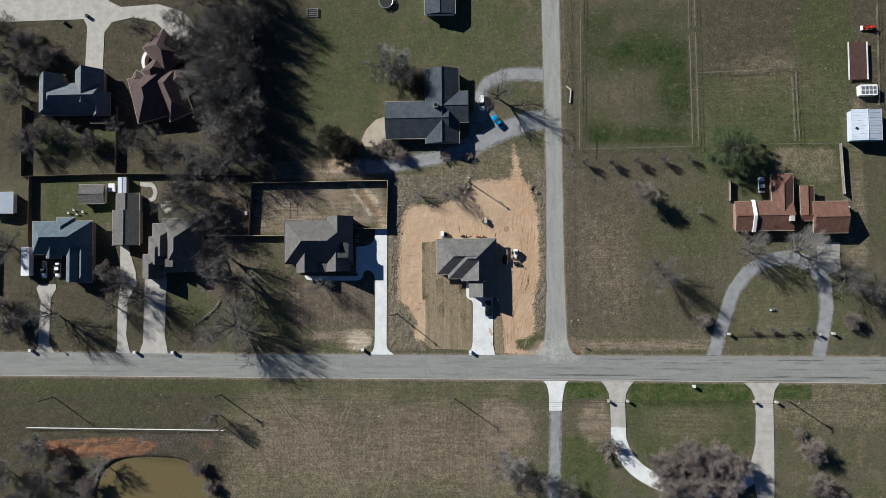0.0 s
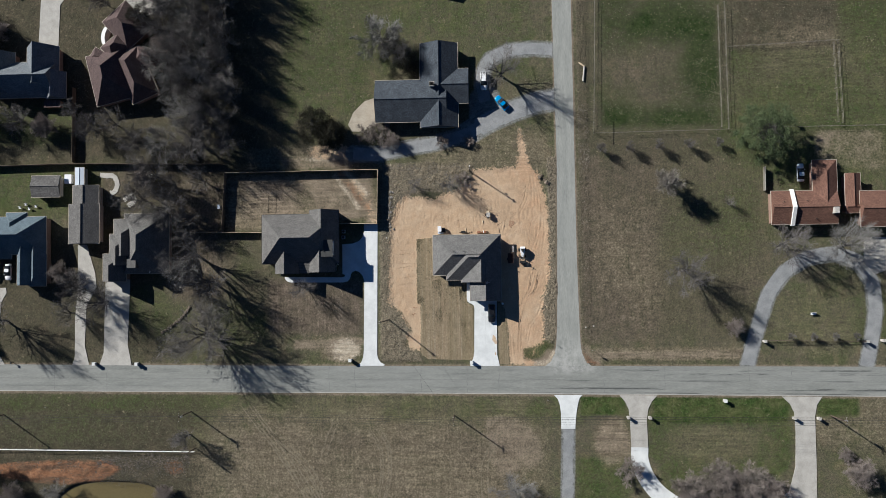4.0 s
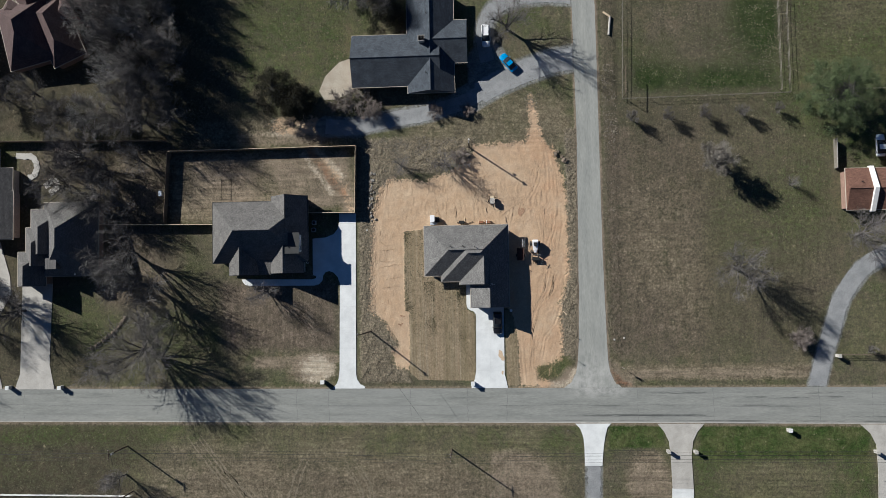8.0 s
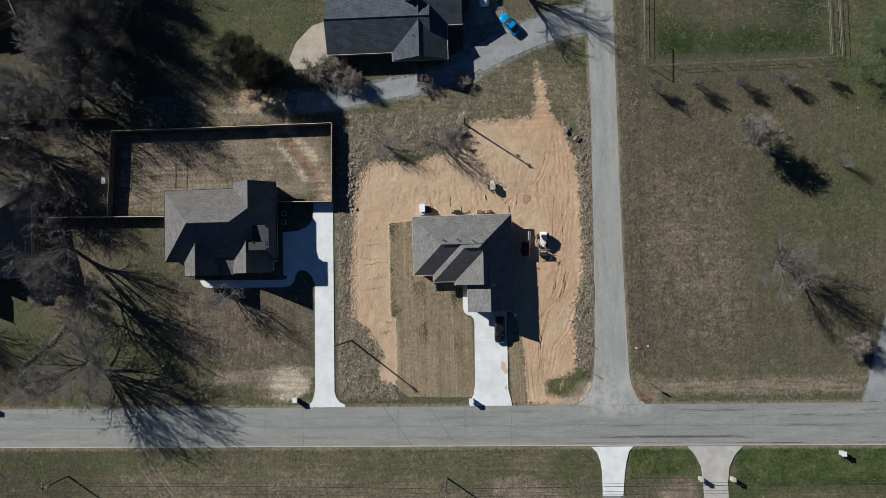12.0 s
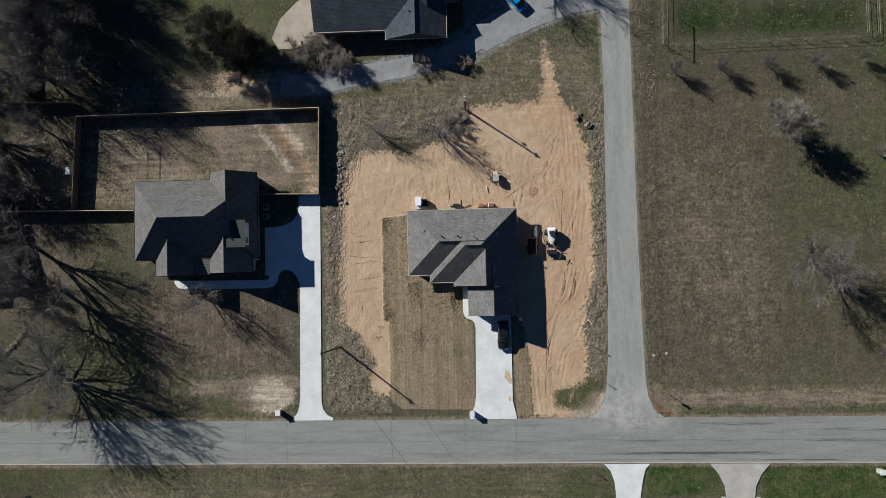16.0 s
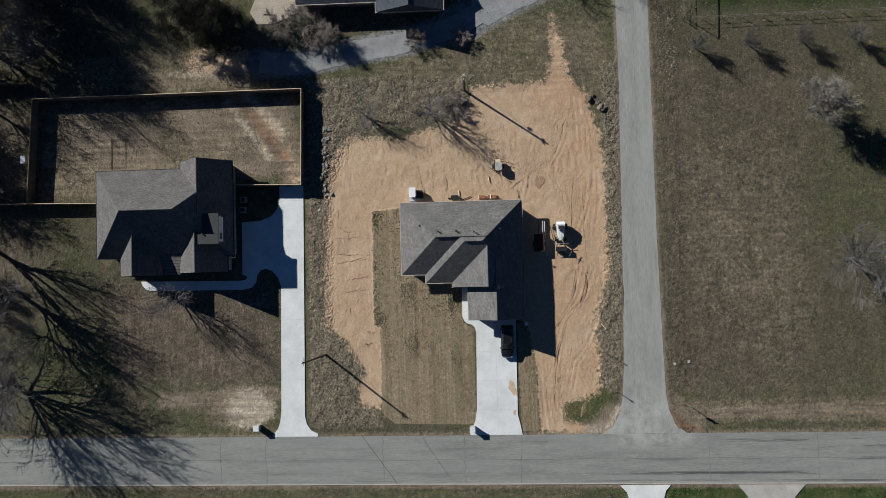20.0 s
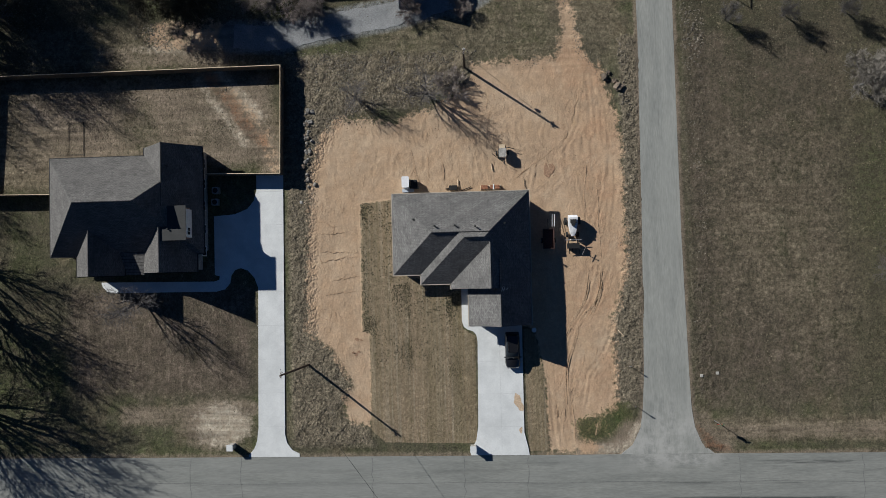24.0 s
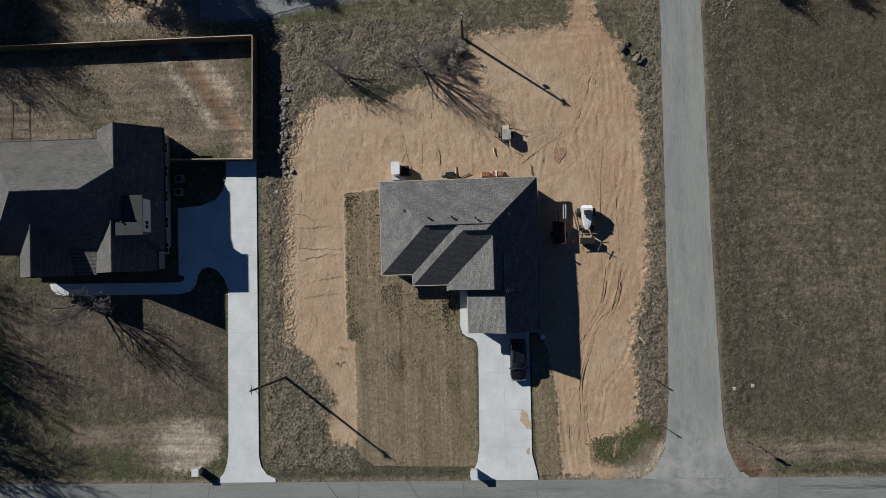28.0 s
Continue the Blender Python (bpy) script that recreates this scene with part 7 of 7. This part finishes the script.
part("body", rbox(bmesh.new(), 117.7, 119.0, 20.4, 21.6, 0, 1.1, 0.08), M_CARWHITE, ac)
part("grille", box(bmesh.new(), 117.9, 118.8, 20.6, 21.4, 1.1, 1.13), M_METAL, ac)

for x, y in ((-28.7, 14.5), (-28.8, 12.9)):
    u = thing("air_conditioner", (x, y, 0), "grey air conditioner in the shade of a brick wall", "air conditioner", "air conditioners")
    part("body", rbox(bmesh.new(), x - 0.45, x + 0.45, y - 0.45, y + 0.45, 0, 0.85, 0.08), M_METAL, u)
    part("grille", beam(bmesh.new(), (x, y, 0.85), (x, y, 0.89), 0.36, 0.34, 14), M_BLACKISH, u, "round dark fan grille")
# thin dark bars laid flat on the yard grass in a ladder shape
ss = thing("metal_frame", (-48.6, 22.4, 0), "flat dark ladder shape on dry grass", "frame")
for x in (-49.8, -47.6):
    part("rail", beam(bmesh.new(), (x, 20.0, 0.0), (x + 0.1, 24.8, 0.0), 0.03), M_BLACKISH, ss)
for k in range(5):
    part("rung", beam(bmesh.new(), (-49.8 + 0.02 * k, 20.2 + 1.1 * k, 0.02), (-47.6 + 0.02 * k, 20.2 + 1.1 * k, 0.02), 0.02), M_BLACKISH, ss)
u = thing("utility_box", (-63.2, 21.8, 0), "white metal utility box beside a dark fence", "utility box", "utility boxes")
part("body", rbox(bmesh.new(), -63.5, -62.9, 21.2, 22.3, -0.1, 1.4, 0.06), M_CARWHITE, u)
part("lid", rbox(bmesh.new(), -63.55, -62.85, 21.15, 22.35, 1.4, 1.46, 0.06), M_ROOFWHITE, u)
wc = thing("garden_chair", (95.8, -9.0, 0), "white garden chair on a dry lawn", "chair")
part("seat", box(bmesh.new(), 95.2, 96.6, -9.4, -8.8, 0.35, 0.45), M_CARWHITE, wc)
part("backrest", box(bmesh.new(), 95.2, 96.6, -8.86, -8.78, 0.45, 0.95), M_CARWHITE, wc)
for x in (95.3, 96.5):
    for y in (-9.3, -8.9):
        part("leg", beam(bmesh.new(), (x, y, -0.1), (x, y, 0.36), 0.04), M_CARWHITE, wc)
for x, y in ((-122.3, 83.3), (-114.8, 85.2)):
    b = thing("wheelie_bin", (x, y, 0), "dark wheeled rubbish bin beside a concrete street", "bin", "rubbish bins")
    part("body", rbox(bmesh.new(), x - 0.4, x + 0.4, y - 0.4, y + 0.4, -0.05, 1.1, 0.08), M_BLACKISH, b)
    part("lid", rbox(bmesh.new(), x - 0.44, x + 0.44, y - 0.46, y + 0.42, 1.1, 1.18, 0.08), M_BLACK, b)
    for sx in (-0.3, 0.3):
        part("wheel", beam(bmesh.new(), (x + sx - 0.05, y + 0.42, 0.12), (x + sx + 0.05, y + 0.42, 0.12), 0.14, 0.14, 10), M_BLACK, b)
lt2 = house("lean_to", (-102, 30.4, 0), "pale narrow lean-to roof behind a long shed", [(-103.4, -100.8, 27.9, 33.3, "y", ("gable", "gable"), 2.2)], [(-103.2, -101.0, 28.1, 33.1, 2.1)], M_ROOFWHITE, M_STONE, 2.2, 0.12)
lt2["category"] = "shed"
for k, pts in enumerate((((-97.4, 31.4), (-95.6, 31.2), (-93.6, 31.0), (-92.4, 28.8), (-93.2, 26.8), (-94.4, 26.2)), ((-90.6, 24.2), (-88.4, 25.4), (-87.6, 24.0), (-89.4, 22.6)), ((-86.8, 31.4), (-83.6, 31.5), (-82.8, 30.6)))):
    structure("patio", lane(smooth_line([Vector(p) for p in pts], 8), 1.3, -0.3, 0.03, ragged=0.15, seed=k), M_CONC_OLD, "curved pale garden path behind a house", "path")

# ---- pond ----
wtr = [(-93.4 + 17.5 * math.copysign(abs(math.cos(a)) ** 0.67, math.cos(a)), -67.5 + 14.2 * math.copysign(abs(math.sin(a)) ** 0.67, math.sin(a))) for a in np.linspace(0, 2 * math.pi, 48, endpoint=False)]
tagged(part("pond_water", prism(bmesh.new(), wtr, -1.4, -0.75), M_WATER), "muddy brown pond water below a clay bank", "water", kind="structure")

# ---- road wear: tar patches, joints and the pale gravel spill at the corner ----
rngd = random.Random(77)


def road_y(x, f):
    """A line across the road: 0 at its north edge, 1 at its south edge."""
    n = np.interp(x, [p[0] for p in road_n], [p[1] for p in road_n])
    s = np.interp(x, [p[0] for p in road_s], [p[1] for p in road_s])
    return n + (s - n) * f


for x in (-60, -48, -33, -26, -8, 4.5, 13, 41, 57, 79, 90, -95, -110):
    pts = [(x + rngd.uniform(-0.15, 0.15), road_y(x, 0.02 + 0.96 * k / 9)) for k in range(10)]
    structure("sealed_crack", lane(pts, 0.09, 0.0, 0.034, ragged=0.02, seed=rngd.randrange(999)), M_SEAL, "thin sealed crack across the asphalt", "road crack")
for f in (0.5,):
    pts = [(x, road_y(x, f) + 0.1 * math.sin(x * 0.3)) for x in np.arange(-140, 128, 4.0)]
    structure("sealed_crack", lane(pts, 0.08, 0.0, 0.034, ragged=0.03, seed=4), M_SEAL, "long sealed seam along the asphalt", "road crack")


def soft_patch(cx, cy, rx, ry, seed, turn=0.0, n=40):
    """A rounded uneven outline."""
    rng = random.Random(seed)
    ph = [rng.uniform(0, 6.28) for _ in range(4)]
    out = []
    for k in range(n):
        a = 6.2832 * k / n
        r = 1 + 0.16 * math.sin(2 * a + ph[0]) + 0.12 * math.sin(3 * a + ph[1]) + 0.08 * math.sin(5 * a + ph[2]) + 0.05 * math.sin(9 * a + ph[3])
        x, y = rx * r * math.cos(a), ry * r * math.sin(a)
        out.append((cx + x * math.cos(turn) - y * math.sin(turn), cy + x * math.sin(turn) + y * math.cos(turn)))
    return out


M_MUD = mat("dried_mud", (0.52, 0.40, 0.28), (0.44, 0.33, 0.22), scale=2, fine=8, bump=0.004)
structure("mud_stain", prism(bmesh.new(), soft_patch(12.0, -15.3, 0.55, 1.1, 5, 0.25), 0.0, 0.054), M_MUD, "dried mud on pale concrete", "stain")
structure("mud_stain", prism(bmesh.new(), soft_patch(12.2, -19.0, 0.25, 0.35, 6), 0.0, 0.054), M_MUD, "dried mud on pale concrete", "stain")
# control joints of the new driveways, sawn as thin dark lines
for x0, x1, ys in ((-23.45, -19.75, np.arange(-18, 16, 4.6)), (6.6, 12.65, np.arange(-18.5, -6, 4.4))):
    for y in ys:
        structure("control_joint", box(bmesh.new(), x0, x1, y - 0.02, y + 0.02, 0.0, 0.053), M_CONC_J, "thin sawn joint in pale concrete", "joint")
structure("control_joint", box(bmesh.new(), 9.6, 9.64, -21.5, -5, 0.0, 0.053), M_CONC_J, "thin sawn joint in pale concrete", "joint")

# ---- tyre ruts, low ridges and rills in the lot's soil ----
def wander(a, b, n, amount, seed):
    rng = random.Random(seed)
    a, b = Vector(a), Vector(b)
    side = Vector((-(b - a).y, (b - a).x)).normalized()
    off, out = 0.0, []
    for k in range(n + 1):
        off = off * 0.7 + rng.uniform(-amount, amount)
        out.append(a.lerp(b, k / n) + side * off)
    return smooth_line(out, 6)


def tapered(line, w):
    n = len(line) - 1
    return [w * (0.15 + 0.85 * abs(math.sin(math.pi * k / n)) ** 0.5) * (0.8 + 0.25 * math.sin(k * 1.7) + 0.15 * math.sin(k * 0.61)) for k in range(n + 1)]


RUTS = (((22.1, 2.3), (21.3, -1.6), (19.8, -4.1), (18.1, -7.7)), ((23.9, 2.1), (22.9, -1.7), (20.8, -4.2), (19.7, -7.4), (18.6, -10.9), (18.6, -15.6)), ((23.6, 1.9), (23.2, -1.3), (21.1, -5.6)))
for k, P in enumerate(RUTS):
    for j, off in enumerate((-0.14, 0.16)):
        line = [p + Vector((off, off * 0.4)) for p in smooth_line([Vector(p) for p in P], 14)]
        n0, n1 = (0, len(line)) if j == 0 else (5, len(line) - 3)
        line = line[n0:n1]
        structure("tyre_rut", lane(line, tapered(line, 0.24), -0.2, -0.03, ragged=0.03, seed=k * 9 + j), M_RIDGE, "soil ridge pressed up beside a tyre rut", "rut")
for k, (a, b) in enumerate((((19.6, -21), (19.2, -15.8)), ((17.2, -21), (16.8, -11)), ((18.0, -20), (18.2, -12)), ((22.2, -13), (22.6, -7.5)), ((23.6, -14), (23.4, -9)), ((21.2, -13.5), (21.0, -9)), ((12.5, 14.9), (19.3, 20.2)), ((19.3, 20.2), (20.6, 24.2)), ((20.6, 24.2), (22.3, 28)),
                           ((-1.9, 20.8), (-0.6, 14)), ((2.4, 20), (2.7, 15)), ((0.4, 19.5), (0.7, 15.5)), ((-4.6, 21), (-4.2, 16.5)), ((21.5, 8), (22.2, 20)), ((23.6, 4), (23.4, 14)))):
    line = wander(a, b, 7, 0.12, k)
    structure("soil_ridge", lane(line, tapered(line, 0.14), -0.2, -0.056, ragged=0.01, seed=k + 60), M_RIDGE, "low ridge of loose orange soil", "rut")
for k, (a, b) in enumerate((((-15.0, 8.3), (-9.2, 8.0)), ((-14.6, 5.9), (-9.0, 5.4)), ((-14.4, 4.4), (-9.3, 4.9)), ((-13, 1.6), (-9.3, 2.1)), ((-14.8, 9.8), (-12, 9.0)), ((-14, -0.4), (-9.6, 0.1)))):
    line = wander(a, b, 16, 0.13, k + 30)
    structure("soil_rill", lane(line, tapered(line, 0.07), -0.2, -0.035, ragged=0.015, seed=k + 90), M_SOIL_D, "thin wandering rill in tan soil", "rut")
structure("damp_patch", prism(bmesh.new(), soft_patch(17.0, 16.0, 0.6, 1.1, 8, -0.3), -0.2, -0.062), M_DARK_SOIL, "damp dark patch of soil", "stain")
# small flush patches of darker brown on the trodden soil
for k, (x, y, a) in enumerate(((-9.7, -6.4, 0.28), (-9.1, -6.5, 0.2), (-9.9, -8.4, 0.26), (-9.5, -8.1, 0.2), (-10.2, -8.2, 0.22))):
    structure("damp_patch", prism(bmesh.new(), soft_patch(x, y, a, a * 0.8, 40 + k), -0.2, -0.05), M_DARK_SOIL, "small dark patch of trodden soil", "stain")
# short scrapes and lumps pushed up by machines, countless, mostly along y
SCR = bmesh.new()
rngs = random.Random(31)
for k in range(420):
    x, y = rngs.uniform(-15, 26), rngs.uniform(-20, 30)
    if (-9.5 < x < 15.5 and -22 < y < 13.6) or y > 25 - 0.5 * max(0, -x - 4) and x < 8 or x > 25 or (x < -10 and y < -8) or (x < -13 and y > 15):
        continue
    L, a = rngs.uniform(0.3, 1.9), rngs.gauss(1.5708, 0.28) if rngs.random() < 0.8 else rngs.uniform(0, 3.14)
    line = wander((x - math.cos(a) * L / 2, y - math.sin(a) * L / 2), (x + math.cos(a) * L / 2, y + math.sin(a) * L / 2), 3, 0.05, k)
    lane(line, tapered(line, rngs.uniform(0.1, 0.3)), -0.2, rngs.uniform(-0.078, -0.055), SCR, 0.01, k)
tagged(part("soil_scrapes", SCR, M_RIDGE), "short scrapes and lumps over bare tan soil", "soil", kind="stuff")

M_TRACK = mat("flattened_grass", (0.19, 0.158, 0.11), (0.14, 0.12, 0.08), scale=0.8, fine=5, bump=0.03, fine_amount=0.4)
for k, (pts, offs) in enumerate(((((-57.5, -32.6), (-54.3, -36.9), (-48.9, -43.7), (-42.8, -52.6), (-36.0, -64.5), (-33, -72)), (0, 0.8, 1.9, 2.7)), (((-49.5, -40), (-46, -43.8), (-39.0, -51.1), (-33.0, -64.5), (-31, -72)), (0, 0.7, 1.8)),
                               (((-20.7, -38.4), (-18.2, -42), (-17.0, -46.1), (-17.4, -54.0), (-20.9, -64.4), (-23.5, -72)), (-2.2, -1.5, 0, 0.7)), (((-31.6, -36.7), (-33.4, -40.4), (-34.8, -44.4), (-36.0, -48.9)), (0, 1.6)), (((12, -40), (8, -50), (9, -66)), (0, 1.7)))):
    for n_, off in enumerate(offs):
        line = [Vector((p[0] + off, p[1] + 0.25 * off)) for p in smooth_line(pts, 16)]
        structure("field_track", lane(line, tapered(line, 0.42), -0.3, -0.04, ragged=0.14, seed=k * 5 + n_), M_TRACK, "faint wheel track across a dry field", "track")
# ---- rocks and clods ----
def rock(x, y, r, seed, material, label):
    rng = random.Random(seed)
    bm = bmesh.new()
    bmesh.ops.create_icosphere(bm, subdivisions=2, radius=r)
    for v in bm.verts:
        v.co *= 1 + 0.6 * noise.noise(v.co * (1.7 / r) + Vector((seed, 0, 0))) + 0.3 * noise.noise(v.co * (4.5 / r) + Vector((0, seed, 0)))
        v.co.z = v.co.z * 0.6
    bmesh.ops.translate(bm, verts=bm.verts, vec=(x, y, r * 0.2))
    tagged(part("rock", bm, material), label, "rock", "rocks and clods")


for i, (x, y, r) in enumerate(((24.8, 28.4, 0.5), (26.7, 27.0, 0.6), (26.2, 27.8, 0.35), (25.4, 29.0, 0.3))):
    rock(x, y, r, i + 3, M_SOIL, "dark clod of soil at the lot's edge")
rngr = random.Random(12)
for i in range(48):
    y = rngr.choice((15.2, 16.2, 17.4, 18.5, 19.6, 20.6, 21.6, 23.6, 24.4)) + rngr.gauss(0, 0.5)
    rock(-15.9 + rngr.gauss(0, 0.35), y, rngr.uniform(0.1, 0.36), 200 + i, M_RUBBLE if i % 3 else M_SOIL, "grey rubble heaped along a fence")
for i in range(12):
    t = i / 11
    rock(-79.5 + 7.5 * t + 0.8 * math.sin(3 * t), -12.6 + 6.2 * t + 0.6 * t * t, 0.42, 60 + i, M_SOIL, "weathered edging stone in grass")

# ---- weeds: countless low tufts along the verges and rough edges ----
def tufts(name, spots, material, label, size, tall, seed):
    """Small uneven mounds, six-sided, with the peak off centre."""
    rng = np.random.default_rng(seed)
    m, k = len(spots), 6
    s = size * rng.uniform(0.35, 1.25, m) ** 1.2
    a = np.arange(k)[None] * (2 * np.pi / k) + rng.uniform(0, 6.28, (m, 1))
    r = s[:, None] * rng.uniform(0.45, 1.35, (m, k))
    el = rng.uniform(0.6, 1.0, (m, 1))
    ring = np.stack([spots[:, :1] + r * np.cos(a), spots[:, 1:2] + r * el * np.sin(a), np.full((m, k), -0.1)], -1)
    peak = np.c_[spots + rng.normal(0, 0.25, (m, 2)) * s[:, None], -0.06 + s * tall * rng.uniform(0.5, 1.2, m)]
    co = np.concatenate([ring, peak[:, None]], 1).reshape(-1, 3)
    i = np.arange(k)
    f = np.stack([i, (i + 1) % k, np.full(k, k)], -1)
    faces = (f[None] + (np.arange(m) * (k + 1))[:, None, None]).reshape(-1, 3)
    me = bpy.data.meshes.new(name)
    me.from_pydata(co.tolist(), [], faces.tolist())
    me.materials.append(material)
    tagged(new(name, me), label, "weeds", kind="stuff")


AREA = np.outer(CELL_Y, CELL_X)


def scatter(weight, count, seed, x0=-60, x1=60, y0=-34, y1=48):
    """Places drawn by a weight on the ground's grid."""
    rng = np.random.default_rng(seed)
    w = (AREA * np.where((XX > x0) & (XX < x1) & (YY > y0) & (YY < y1), np.clip(weight, 0, None), 0)).ravel()
    pick = rng.choice(len(w), count, p=w / w.sum())
    cx, cy = np.broadcast_to(CELL_X[None], XX.shape).ravel()[pick], np.broadcast_to(CELL_Y[:, None], XX.shape).ravel()[pick]
    return np.c_[XX.ravel()[pick] + cx * rng.uniform(-0.5, 0.5, count), YY.ravel()[pick] + cy * rng.uniform(-0.5, 0.5, count)]


PAVED = np.maximum.reduce([rect(28.3, 35.2, -24, 200, 0.1), (YY < -21) * (YY > -31.2) * 1.0, inside([(-30, 17), (-18.5, 17), (-17.5, -22), (-25, -22), (-24, 0), (-46, 0), (-46, 3), (-30, 3)], 0.1), rect(4, 13.5, -22, 13.3, 0.1), rect(-4.4, 14.2, 2, 13.3, 0.1), rect(-51, -29, 2, 20.5, 0.1)])
PAVED = np.maximum(PAVED, rect(-113, -74, -90, -51, 0.5))
FREE = 1 - PAVED
SOIL = np.clip(W_DIRT + W_MOWN, 0, 1)
PATCHY = np.clip(0.2 + 1.6 * (grit(3.0, 51) - 0.35) + 0.5 * (grit(1.1, 52) - 0.5), 0, 1)
tufts("weeds", scatter(ROUGH * (1 - 0.8 * SOIL) * FREE * (0.3 + PATCHY), 9000, 1), M_CLODS, "dry grey-brown weeds on rough ground beside bare soil", 0.15, 0.7, 1)
tufts("weeds", scatter(4 * SOIL * (1 - SOIL) * FREE * (1 - W_MOWN) * PATCHY, 2600, 2), M_CLODS, "dry weeds along the edge of bare soil", 0.11, 0.4, 2)
tufts("soil_clods", scatter(W_DIRT * FREE * (0.04 + PATCHY ** 4), 1500, 8), M_SOIL_D, "small clods scattered over bare soil", 0.075, 0.4, 8)
tufts("green_weeds", scatter(inside(WEEDS, 0.8) * FREE * (0.15 + PATCHY), 4200, 3), M_WEEDGREEN, "yellow-green weeds at the road corner", 0.1, 0.6, 3)
tufts("grass_tufts", scatter((1 - SOIL) * FREE * (1 - 0.6 * W_LUSH) * (0.15 + PATCHY), 26000, 4, -64, 84, -48, 60), M_TUFT, "dry winter grass tufts over the lawns", 0.11, 0.7, 4)
tufts("grass_tufts", scatter((1 - SOIL) * FREE * (0.15 + PATCHY), 22000, 5, -150, 135, -78, 98), M_TUFT, "dry winter grass tufts over far lawns", 0.17, 0.7, 5)
STRIP = np.maximum.reduce([rect(-4.7, -2.2, -19, 1, 0.2), 0.8 * rect(2.6, 4.6, -14, 0, 0.4), 0.7 * rect(-8.9, -7.0, -6, 12, 0.3), 0.1 + 0 * XX])
tufts("lawn_weeds", scatter(W_MOWN * STRIP * (0.15 + PATCHY), 6000, 6), M_SEEDLING, "dark seedling tufts on the strawed new lawn", 0.1, 0.7, 6)
bank = inside([(-100, -46.5), (-72, -46.5), (-72.5, -58), (-77, -60), (-79, -56), (-92, -54.4), (-101, -53)], 1.0)
tufts("bank_rubble", scatter(bank + 0.3 * W_CLAY, 3200, 11, -130, -70, -66, -44), M_BANK, "dark rubble and clods on a pond bank", 0.2, 0.7, 11)
